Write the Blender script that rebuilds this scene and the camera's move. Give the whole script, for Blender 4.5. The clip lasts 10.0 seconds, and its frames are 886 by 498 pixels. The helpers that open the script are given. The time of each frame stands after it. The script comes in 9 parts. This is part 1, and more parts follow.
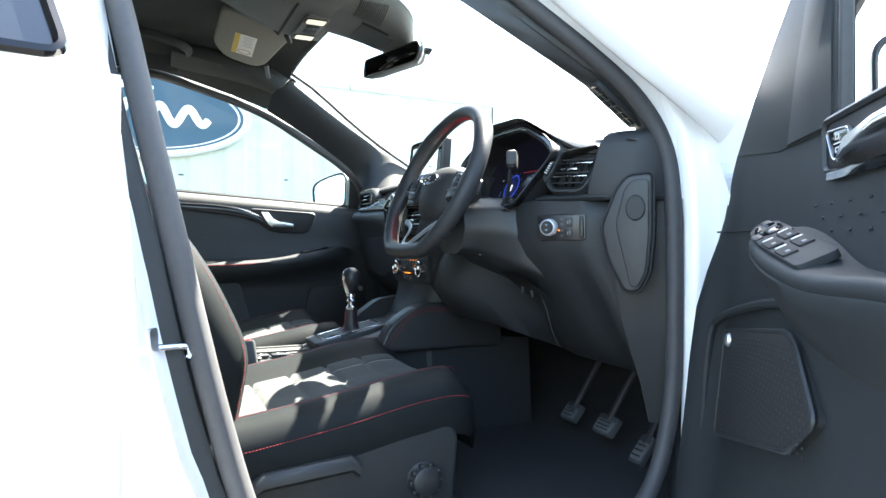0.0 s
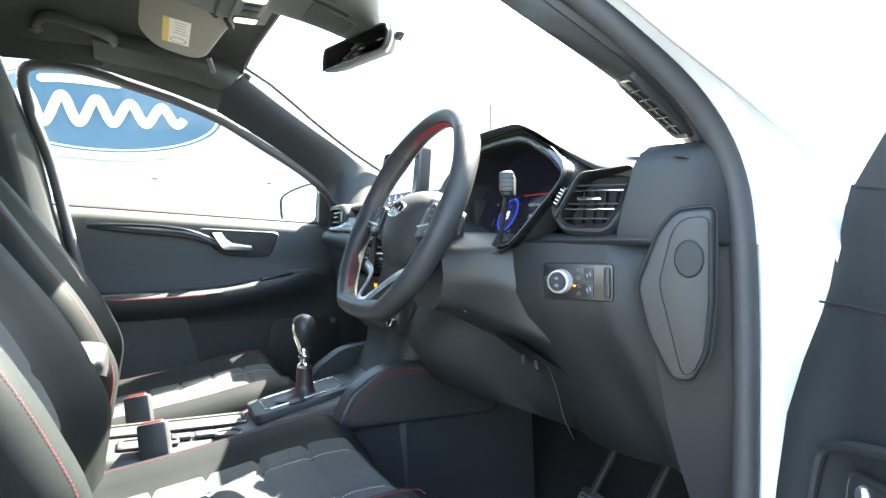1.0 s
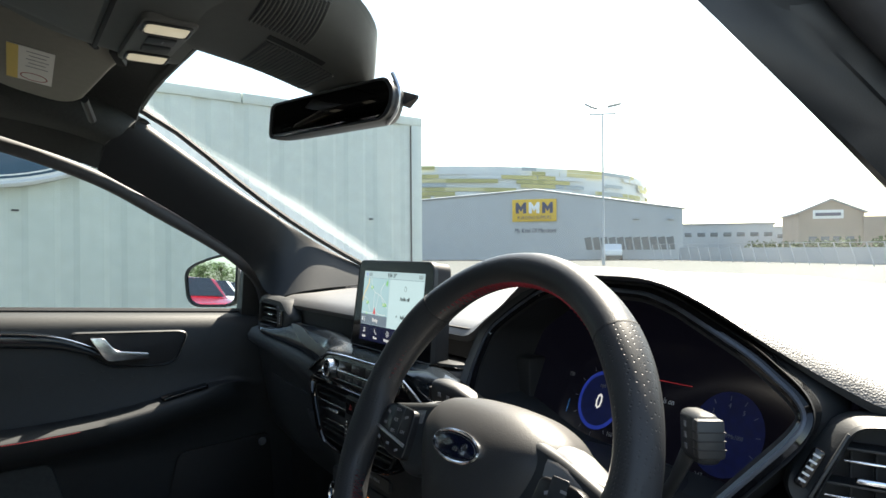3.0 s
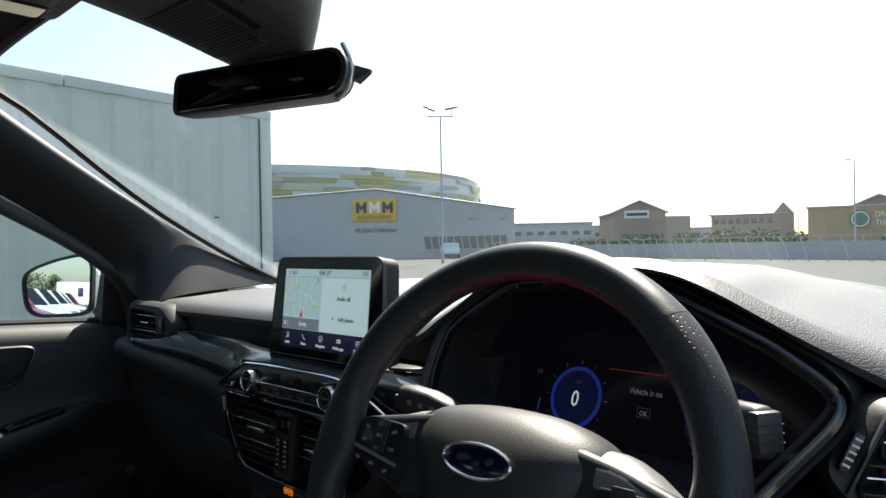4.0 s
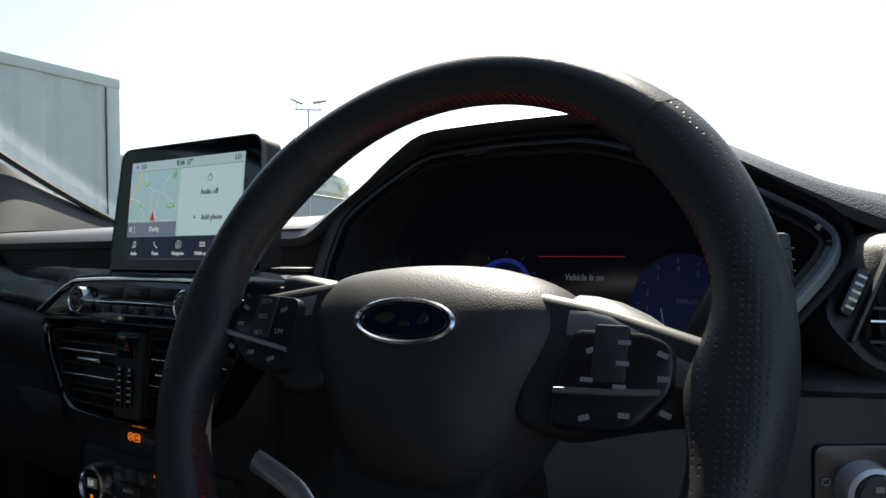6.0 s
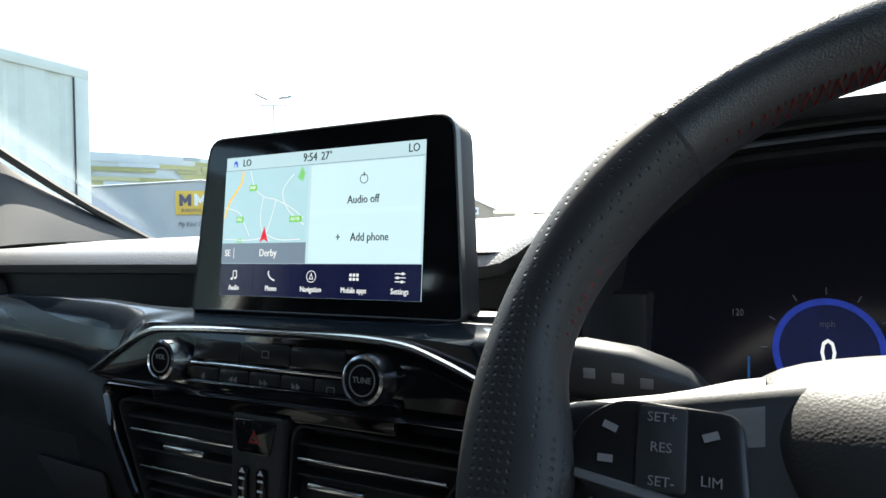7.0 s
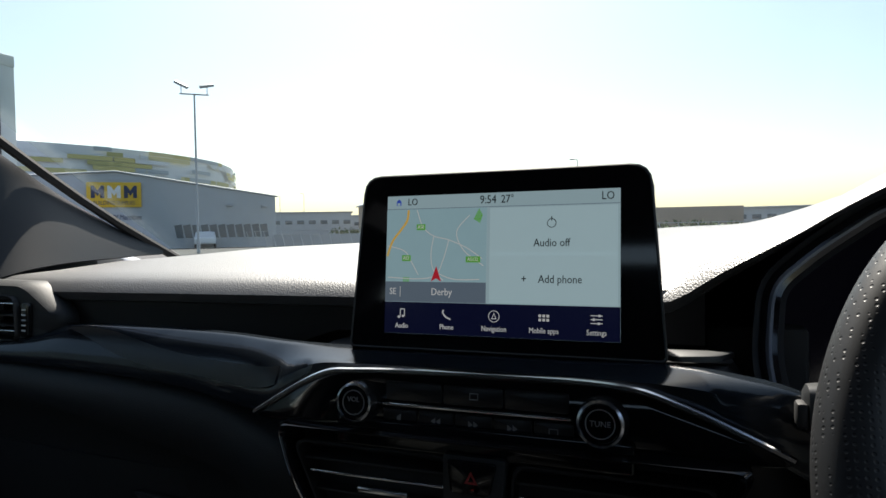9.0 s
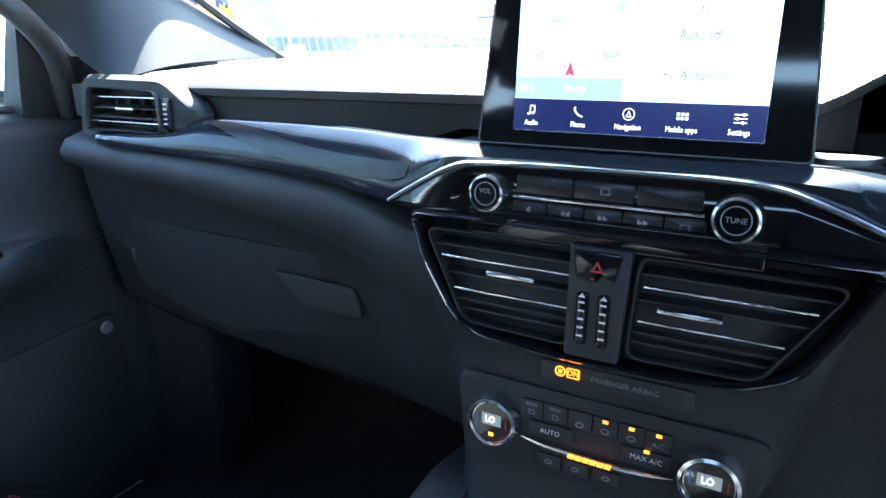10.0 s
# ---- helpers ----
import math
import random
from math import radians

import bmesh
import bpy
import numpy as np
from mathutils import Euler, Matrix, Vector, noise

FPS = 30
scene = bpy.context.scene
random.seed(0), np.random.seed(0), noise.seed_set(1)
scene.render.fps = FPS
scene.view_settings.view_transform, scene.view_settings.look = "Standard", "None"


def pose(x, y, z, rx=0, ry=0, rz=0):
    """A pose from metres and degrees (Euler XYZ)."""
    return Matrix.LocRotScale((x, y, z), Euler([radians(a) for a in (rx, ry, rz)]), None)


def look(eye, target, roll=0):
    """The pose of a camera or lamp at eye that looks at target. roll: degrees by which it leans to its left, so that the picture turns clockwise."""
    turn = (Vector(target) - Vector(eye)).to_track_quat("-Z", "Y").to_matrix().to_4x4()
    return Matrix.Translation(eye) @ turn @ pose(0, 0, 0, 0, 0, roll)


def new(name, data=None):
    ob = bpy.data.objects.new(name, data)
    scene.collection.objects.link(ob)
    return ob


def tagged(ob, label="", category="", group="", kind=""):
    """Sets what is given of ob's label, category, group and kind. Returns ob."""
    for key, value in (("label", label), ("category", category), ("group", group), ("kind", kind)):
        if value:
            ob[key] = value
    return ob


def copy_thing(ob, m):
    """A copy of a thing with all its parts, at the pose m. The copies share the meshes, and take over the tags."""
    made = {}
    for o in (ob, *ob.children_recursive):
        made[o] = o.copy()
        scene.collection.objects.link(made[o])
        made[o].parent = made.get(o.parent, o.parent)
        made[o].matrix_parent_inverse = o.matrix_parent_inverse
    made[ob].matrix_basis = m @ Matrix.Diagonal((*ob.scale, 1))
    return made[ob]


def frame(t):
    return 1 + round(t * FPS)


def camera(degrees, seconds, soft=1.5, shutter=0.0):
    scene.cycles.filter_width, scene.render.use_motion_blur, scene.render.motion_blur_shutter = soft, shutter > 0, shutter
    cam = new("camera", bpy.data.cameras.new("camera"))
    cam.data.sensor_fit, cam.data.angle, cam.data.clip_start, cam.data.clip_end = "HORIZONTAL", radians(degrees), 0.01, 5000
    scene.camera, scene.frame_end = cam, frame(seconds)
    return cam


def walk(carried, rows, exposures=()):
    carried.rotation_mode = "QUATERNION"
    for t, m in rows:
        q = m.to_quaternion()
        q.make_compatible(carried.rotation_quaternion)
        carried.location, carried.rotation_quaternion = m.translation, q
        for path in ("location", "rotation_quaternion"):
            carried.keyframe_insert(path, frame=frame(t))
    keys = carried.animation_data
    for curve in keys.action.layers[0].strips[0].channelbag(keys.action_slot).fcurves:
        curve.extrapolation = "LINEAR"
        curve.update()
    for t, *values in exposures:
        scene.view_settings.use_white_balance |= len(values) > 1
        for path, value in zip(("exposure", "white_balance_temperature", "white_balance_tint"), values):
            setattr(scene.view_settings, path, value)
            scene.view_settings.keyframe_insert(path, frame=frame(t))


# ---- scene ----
cam = camera(68.4, 10.0)
PATH = [
    (0, (1.635, -0.706, 0.901), (-0.18, 0.134, 0.889), 0.2),
    (0.5, (1.489, -0.59, 0.927), (-0.327, 0.248, 0.906), 0.1),
    (1, (1.317, -0.508, 0.99), (-0.499, 0.33, 0.966), -0.1),
    (1.5, (1.204, -0.504, 1.013), (-0.607, 0.345, 1.006), 0.3),
    (2, (1.075, -0.498, 1.095), (-0.724, 0.376, 1.089), 0.0),
    (2.5, (0.956, -0.473, 1.193), (-0.781, 0.519, 1.187), -0.2),
    (2.7, (0.894, -0.457, 1.201), (-0.818, 0.576, 1.194), -0.2),
    (3.8, (0.696, -0.508, 1.218), (-0.722, 0.903, 1.213), -1.1),
    (4, (0.674, -0.521, 1.2), (-0.669, 0.96, 1.189), -1.0),
    (4.5, (0.651, -0.528, 1.175), (-0.65, 0.991, 1.164), -0.7),
    (5, (0.648, -0.525, 1.175), (-0.563, 1.066, 1.164), -0.8),
    (5.2, (0.644, -0.524, 1.168), (-0.528, 1.097, 1.158), -0.8),
    (6.3, (0.494, -0.406, 1.068), (-0.482, 1.339, 1.042), -0.7),
    (6.5, (0.432, -0.389, 1.083), (-0.522, 1.368, 1.055), -0.7),
    (7, (0.29, -0.369, 1.108), (-0.639, 1.402, 1.076), -1.0),
    (7.5, (0.156, -0.395, 1.134), (-0.754, 1.386, 1.103), -1.2),
    (8, (0.125, -0.446, 1.152), (-0.728, 1.363, 1.134), -0.8),
    (8.5, (0.126, -0.454, 1.151), (-0.654, 1.387, 1.136), -0.8),
    (9, (0.134, -0.457, 1.145), (-0.589, 1.407, 1.089), -1.0),
    (9.2, (0.121, -0.466, 1.144), (-0.599, 1.395, 1.009), -0.9),
    (9.5, (0.12, -0.47, 1.137), (-0.712, 1.325, 0.845), -0.8),
    (10, (0.111, -0.48, 1.129), (-0.82, 1.189, 0.537), -0.4),
]
EXPOSURES = [(0, 3.85, 6850, 5), (0.5, 4.5, 7000, 5), (1.0, 4.6, 7200, 5), (2.0, 4.25, 7400, 6), (2.5, 3.5, 7400, 8), (2.7, 3.0, 7400, 8), (3.8, 1.78, 7000, 8), (5.2, 1.38, 7000, 8), (6.5, 2.2, 7000, 8), (7.0, 2.75, 6900, 6), (7.6, 1.78, 6900, 6), (8.2, 1.65, 6900, 5), (8.6, 1.3, 6800, 6), (9.0, 1.15, 6850, 9), (9.5, 1.55, 6400, 3), (10.0, 4.6, 5750, 5)]
walk(cam, [(t, look(eye, target, roll)) for t, eye, target, roll in PATH], EXPOSURES)

# ---- light ----
SUN_AZIMUTH, SUN_HEIGHT = 24.0, 52.0  # degrees left of the car's nose, degrees above the horizon
world = bpy.data.worlds.new("sky")
scene.world = world
world.use_nodes = True
_n = world.node_tree.nodes
_sky = _n.new("ShaderNodeTexSky")
_sky.sky_type, _sky.sun_disc = "NISHITA", False
_sky.sun_elevation, _sky.sun_rotation = radians(SUN_HEIGHT), radians(-SUN_AZIMUTH)
_sky.air_density, _sky.dust_density, _sky.ozone_density = 1.0, 1.6, 0.7
_n["Background"].inputs["Strength"].default_value = 0.11
world.node_tree.links.new(_sky.outputs["Color"], _n["Background"].inputs["Color"])
_sun = bpy.data.lights.new("sun", "SUN")
_sun.energy, _sun.angle, _sun.color = 5.0, radians(0.55), (1.0, 0.96, 0.90)
_dir = Vector((-math.sin(radians(SUN_AZIMUTH)) * math.cos(radians(SUN_HEIGHT)), math.cos(radians(SUN_AZIMUTH)) * math.cos(radians(SUN_HEIGHT)), math.sin(radians(SUN_HEIGHT))))
new("sun", _sun).matrix_world = look(_dir * 60, (0, 0, 0))


# ---- materials ----
def mat(name, colour, rough=0.5, metal=0.0, vary=0.12, scale=30.0, bump=0.0, bump_scale=400.0, emit=0.0, coat=0.0, spec=0.5, cell=False, sheen=0.0, island=0.0, pits=False):
    """A painted, moulded or woven surface: colour that varies at two scales, uneven gloss and a fine relief."""
    m = bpy.data.materials.new(name)
    m.use_nodes = True
    nt = m.node_tree
    b = nt.nodes["Principled BSDF"]
    b.inputs["Metallic"].default_value = metal
    b.inputs["Specular IOR Level"].default_value = spec
    b.inputs["Coat Weight"].default_value = coat
    b.inputs["Coat Roughness"].default_value = 0.04
    b.inputs["Sheen Weight"].default_value = sheen
    co = nt.nodes.new("ShaderNodeTexCoord")

    def noise_tex(sc, detail):
        t = nt.nodes.new("ShaderNodeTexNoise")
        t.inputs["Scale"].default_value, t.inputs["Detail"].default_value = sc, detail
        nt.links.new(co.outputs["Object"], t.inputs["Vector"])
        return t

    big, small = noise_tex(scale * 0.15, 3), noise_tex(scale * 3, 4)
    add = nt.nodes.new("ShaderNodeMath")
    add.operation = "ADD"
    nt.links.new(big.outputs["Fac"], add.inputs[0])
    nt.links.new(small.outputs["Fac"], add.inputs[1])
    last = add.outputs[0]
    if island:
        geo, info = nt.nodes.new("ShaderNodeNewGeometry"), nt.nodes.new("ShaderNodeObjectInfo")
        for k, out in enumerate((geo.outputs["Random Per Island"], info.outputs["Random"])):
            sc = nt.nodes.new("ShaderNodeMath")
            sc.operation = "MULTIPLY_ADD"
            sc.inputs[1].default_value = island
            nt.links.new(out, sc.inputs[0])
            nt.links.new(last, sc.inputs[2])
            last = sc.outputs[0]
    rng = nt.nodes.new("ShaderNodeMapRange")
    rng.inputs["From Min"].default_value, rng.inputs["From Max"].default_value = 0.6, 1.4 + 2 * island
    nt.links.new(last, rng.inputs["Value"])
    mix = nt.nodes.new("ShaderNodeMix")
    mix.data_type = "RGBA"
    mix.inputs["A"].default_value = (*[c * (1 - vary) for c in colour], 1)
    mix.inputs["B"].default_value = (*[min(1.0, c * (1 + vary)) for c in colour], 1)
    nt.links.new(rng.outputs["Result"], mix.inputs["Factor"])
    nt.links.new(mix.outputs["Result"], b.inputs["Base Color"])
    rr = nt.nodes.new("ShaderNodeMapRange")
    rr.inputs["To Min"].default_value, rr.inputs["To Max"].default_value = max(0.0, rough * 0.9), min(1.0, rough * 1.12)
    nt.links.new(big.outputs["Fac"], rr.inputs["Value"])
    nt.links.new(rr.outputs["Result"], b.inputs["Roughness"])
    if bump:
        if cell:
            t = nt.nodes.new("ShaderNodeTexVoronoi")
            t.inputs["Scale"].default_value = bump_scale
            nt.links.new(co.outputs["Object"], t.inputs["Vector"])
            out = t.outputs["Distance"]
            if pits:
                t.inputs["Randomness"].default_value = 0.12
                pr_ = nt.nodes.new("ShaderNodeMapRange")
                pr_.inputs["From Min"].default_value, pr_.inputs["From Max"].default_value = 0.14, 0.30
                nt.links.new(out, pr_.inputs["Value"])
                out = pr_.outputs["Result"]
        else:
            out = noise_tex(bump_scale, 3).outputs["Fac"]
        bp = nt.nodes.new("ShaderNodeBump")
        bp.inputs["Strength"].default_value, bp.inputs["Distance"].default_value = bump, 0.0004
        nt.links.new(out, bp.inputs["Height"])
        nt.links.new(bp.outputs["Normal"], b.inputs["Normal"])
    if emit and name.startswith("screen"):
        dark = nt.nodes.new("ShaderNodeVectorMath")
        dark.operation = "SCALE"
        dark.inputs["Scale"].default_value = 0.15
        nt.links.new(mix.outputs["Result"], dark.inputs[0])
        nt.links.new(dark.outputs[0], b.inputs["Base Color"])
    if emit:
        nt.links.new(mix.outputs["Result"], b.inputs["Emission Color"])
        b.inputs["Emission Strength"].default_value = emit
    return m


def pane_material(name, tint, gloss):
    """Clear sheet glass: it lets the light straight through and mirrors a little of it."""
    m = bpy.data.materials.new(name)
    m.use_nodes = True
    nt = m.node_tree
    nt.nodes.remove(nt.nodes["Principled BSDF"])
    tr, gl, mx, lw, pw, sc = [nt.nodes.new(k) for k in ("ShaderNodeBsdfTransparent", "ShaderNodeBsdfGlossy", "ShaderNodeMixShader", "ShaderNodeLayerWeight", "ShaderNodeMath", "ShaderNodeMath")]
    tr.inputs["Color"].default_value = (*tint, 1)
    gl.inputs["Roughness"].default_value = 0.01
    lw.inputs["Blend"].default_value = 0.5
    pw.operation, sc.operation = "POWER", "MULTIPLY_ADD"
    pw.inputs[1].default_value = 4.0
    sc.inputs[1].default_value, sc.inputs[2].default_value = gloss, 0.02
    nt.links.new(lw.outputs["Facing"], pw.inputs[0])
    nt.links.new(pw.outputs[0], sc.inputs[0])
    for a, i in ((sc.outputs[0], 0), (tr.outputs[0], 1), (gl.outputs[0], 2)):
        nt.links.new(a, mx.inputs[i])
    nt.links.new(mx.outputs[0], nt.nodes["Material Output"].inputs["Surface"])
    return m


DASH = mat("grained_charcoal_plastic", (0.0195, 0.0220, 0.0243), 0.55, vary=0.10, scale=25, bump=0.3, bump_scale=900, cell=True, spec=0.40)
PAD = mat("soft_dash_skin", (0.058, 0.059, 0.061), 0.45, vary=0.12, scale=20, bump=0.75, bump_scale=640, cell=True, spec=0.75)
SMOOTH = mat("smooth_black_plastic", (0.0190, 0.0212, 0.0234), 0.48, vary=0.10, scale=25, bump=0.15, bump_scale=900)
DOORSKIN = mat("door_trim_plastic", (0.0205, 0.0238, 0.0262), 0.62, vary=0.10, scale=25, bump=0.25, bump_scale=900, cell=True, spec=0.28)
RIM_GREY = mat("satin_blue_grey_paint", (0.075, 0.085, 0.105), 0.32, metal=0.4, vary=0.05)
MATT = mat("matt_black_plastic", (0.012, 0.012, 0.013), 0.7, vary=0.1, scale=25)
GLOSS = mat("piano_black", (0.006, 0.006, 0.007), 0.06, vary=0.1, scale=10, coat=0.1, spec=0.4)
TRIM = mat("smoked_lacquer_trim", (0.012, 0.016, 0.021), 0.14, vary=0.06, scale=6, coat=0.1, spec=0.4)
INLAY = mat("dark_textured_inlay", (0.0055, 0.0062, 0.0070), 0.30, vary=0.35, scale=240, bump=0.2, bump_scale=700)
PILLAR_SKIN = mat("satin_pillar_plastic", (0.0105, 0.0122, 0.0140), 0.48, vary=0.10, scale=25, bump=0.2, bump_scale=1100, cell=True, spec=0.35)
KNOB_SILVER = mat("bright_satin_silver", (0.60, 0.61, 0.62), 0.30, metal=0.35, vary=0.04)
CHROME = mat("satin_chrome", (0.72, 0.73, 0.75), 0.2, metal=1.0, vary=0.04)
SILVER = mat("silver_paint", (0.55, 0.56, 0.58), 0.3, metal=0.9, vary=0.05)
LEATHER = mat("black_leather", (0.021, 0.022, 0.024), 0.40, vary=0.12, scale=18, bump=0.28, bump_scale=1100, cell=True)
SEAT_LEATHER = mat("seat_leather", (0.0098, 0.0120, 0.0128), 0.55, vary=0.12, scale=18, bump=0.25, bump_scale=1100, cell=True, spec=0.10)
AIRBAG = mat("airbag_cover_vinyl", (0.023, 0.023, 0.024), 0.52, vary=0.08, scale=20, bump=0.22, bump_scale=850, cell=True, spec=0.4)
TITAN = mat("dark_titanium_paint", (0.24, 0.24, 0.245), 0.34, metal=0.5, vary=0.05, scale=20)
PERF = mat("perforated_leather", (0.025, 0.026, 0.028), 0.46, vary=0.10, scale=20, bump=0.65, bump_scale=300, cell=True, pits=True, spec=0.3)
SUEDE = mat("grey_suede", (0.038, 0.042, 0.042), 0.95, vary=0.25, scale=40, bump=0.3, bump_scale=1500, sheen=0.04)
RED = mat("red_thread", (0.28, 0.016, 0.027), 0.7, vary=0.2, scale=200)
PALE = mat("pale_thread", (0.35, 0.34, 0.32), 0.7, vary=0.2, scale=200)
HEADLINER = mat("black_headliner_cloth", (0.0295, 0.0325, 0.0318), 0.95, vary=0.2, scale=60, bump=0.4, bump_scale=1300)
HANDLE = mat("dark_handle_plastic", (0.040, 0.043, 0.042), 0.6, vary=0.08, scale=30, bump=0.2, bump_scale=900)
VISOR = mat("grey_beige_vinyl", (0.21, 0.20, 0.172), 0.7, vary=0.08, scale=30, bump=0.3, bump_scale=900)
SWITCH_PLATE = mat("satin_black_plate", (0.012, 0.012, 0.013), 0.28, vary=0.1, scale=25)
CONSOLE_GREY = mat("grey_overhead_plastic", (0.095, 0.098, 0.092), 0.6, vary=0.08, scale=30, bump=0.2, bump_scale=900)
RUBBER = mat("black_rubber", (0.042, 0.043, 0.047), 0.6, vary=0.15, scale=40)
WHITE = mat("white_car_paint", (0.80, 0.81, 0.82), 0.22, vary=0.02, scale=3, coat=0.5)
CARPET = mat("black_carpet", (0.016, 0.016, 0.017), 1.0, vary=0.4, scale=150, bump=1.0, bump_scale=900)
MIRROR = mat("mirror_glass", (0.70, 0.76, 0.83), 0.01, metal=1.0, vary=0.0)
DIM_MIRROR = mat("dimming_mirror_glass", (0.045, 0.045, 0.050), 0.03, metal=1.0, vary=0.0)
LAMP = mat("frosted_lens", (0.80, 0.74, 0.58), 0.35, vary=0.05, emit=0.08)
PAPER = mat("white_label", (0.75, 0.74, 0.70), 0.6, vary=0.03)
YELLOW_LABEL = mat("yellow_label", (0.65, 0.48, 0.12), 0.6, vary=0.05)
GREY_INK = mat("grey_ink", (0.25, 0.25, 0.26), 0.7)
ICON = mat("white_marking", (0.62, 0.63, 0.64), 0.6, vary=0.02)
DIM_ICON = mat("grey_marking", (0.20, 0.20, 0.21), 0.6, vary=0.02)
AMBER = mat("amber_light", (0.9, 0.22, 0.015), 0.5, vary=0.02, emit=0.22)
RED_MARK = mat("red_marking", (0.30, 0.02, 0.02), 0.5)
BLUE_MARK = mat("blue_marking", (0.05, 0.25, 0.6), 0.5)
LCD = mat("grey_lcd", (0.15, 0.17, 0.17), 0.3, emit=0.06)
SCREEN_LIGHT = mat("screen_pale", (0.46, 0.65, 0.74), 0.25, vary=0.01, emit=0.18)
SCREEN_TILE = mat("screen_tile", (0.50, 0.70, 0.79), 0.25, vary=0.01, emit=0.200)
SCREEN_MAP = mat("screen_map", (0.40, 0.63, 0.73), 0.25, vary=0.03, emit=0.180)
SCREEN_BAR = mat("screen_bar", (0.17, 0.23, 0.31), 0.25, vary=0.02, emit=0.176)
SCREEN_DARK = mat("screen_navy", (0.005, 0.007, 0.035), 0.2, vary=0.02, emit=0.18)
SCREEN_INK = mat("screen_ink", (0.015, 0.018, 0.022), 0.4, vary=0.0)
SCREEN_WHITE = mat("screen_white", (0.75, 0.78, 0.82), 0.4, vary=0.0, emit=0.176)
SCREEN_ROAD = mat("screen_road", (0.72, 0.76, 0.78), 0.4, vary=0.0, emit=0.176)
SCREEN_ORANGE = mat("screen_orange", (0.75, 0.48, 0.10), 0.4, vary=0.0, emit=0.22)
SCREEN_GREEN = mat("screen_green", (0.12, 0.45, 0.06), 0.4, vary=0.0, emit=0.22)
SCREEN_RED = mat("screen_red", (0.55, 0.02, 0.04), 0.4, vary=0.0, emit=0.22)
SCREEN_BLUE = mat("screen_blue", (0.03, 0.08, 0.55), 0.4, vary=0.0, emit=0.22)
DIAL_BLUE = mat("dial_blue", (0.010, 0.024, 0.20), 0.4, vary=0.3, scale=60, emit=0.15)
DIAL_NAVY = mat("dial_navy", (0.004, 0.007, 0.045), 0.4, vary=0.5, scale=40, emit=0.07)
MESSAGE = mat("message_red", (0.22, 0.015, 0.02), 0.4, vary=0.0, emit=0.2)
CLUSTER = mat("cluster_screen", (0.003, 0.003, 0.006), 0.15, vary=0.0, emit=0.1)
WINDSCREEN = pane_material("windscreen_glass", (0.84, 0.875, 0.865), 0.25)
SIDE_GLASS = pane_material("side_window_glass", (0.74, 0.785, 0.77), 0.3)
PRIVACY = mat("dark_privacy_glass", (0.012, 0.014, 0.018), 0.03, vary=0.0, coat=0.6)
OVAL_BLUE = mat("sign_blue", (0.029, 0.077, 0.135), 0.35, vary=0.12, scale=3)
BADGE_BLUE = mat("badge_blue", (0.004, 0.006, 0.018), 0.15, vary=0.04, coat=0.5)
SIGN_WHITE = mat("sign_white", (0.80, 0.80, 0.79), 0.4, vary=0.03)
SIGN_SILVER = mat("sign_silver", (0.62, 0.63, 0.64), 0.4, vary=0.05)
CONTAINER = mat("container_paint", (0.55, 0.59, 0.55), 0.55, vary=0.10, scale=4, bump=0.2, bump_scale=60)


# ---- mesh tools ----
def bm_finish(bm, name, sharp=38):
    bmesh.ops.remove_doubles(bm, verts=bm.verts, dist=1e-6)
    bmesh.ops.recalc_face_normals(bm, faces=bm.faces)
    me = bpy.data.meshes.new(name)
    bm.to_mesh(me)
    bm.free()
    me.polygons.foreach_set("use_smooth", [True] * len(me.polygons))
    me.set_sharp_from_angle(angle=radians(sharp))
    return me


def world_of(ob):
    m = ob.matrix_basis.copy()
    while ob.parent:
        ob = ob.parent
        m = ob.matrix_basis @ m
    return m


def thing(name, at=(0, 0, 0), label="", category="", group="", kind="", m=None):
    ob = new(name)
    ob.empty_display_size = 0.05
    ob.matrix_basis = m if m is not None else Matrix.Translation(at)
    return tagged(ob, label, category, group, kind)


def part(name, bm, material, parent=None, label="", local=False, sharp=38):
    """Links a bmesh (or mesh) as one object under a thing or part. Its points are in the world unless local."""
    me = bm if isinstance(bm, bpy.types.Mesh) else bm_finish(bm, name, sharp)
    if not me.materials:
        me.materials.append(material)
    ob = new(name, me)
    if parent is not None:
        if not local:
            me.transform(world_of(parent).inverted())
        ob.parent = parent
    if label:
        ob["label"] = label
    return ob


def basis(o, u, v):
    """A frame at o with x along u, y along v and z out of the two."""
    u, v = Vector(u).normalized(), Vector(v)
    w = u.cross(v).normalized()
    v = w.cross(u)
    return Matrix(((u.x, v.x, w.x, o[0]), (u.y, v.y, w.y, o[1]), (u.z, v.z, w.z, o[2]), (0, 0, 0, 1)))


def lerp(table, x):
    """Straight interpolation in rows of (x, a, b, ...)."""
    xs = [r[0] for r in table]
    return [float(np.interp(x, xs, [r[k] for r in table])) for k in range(1, len(table[0]))]


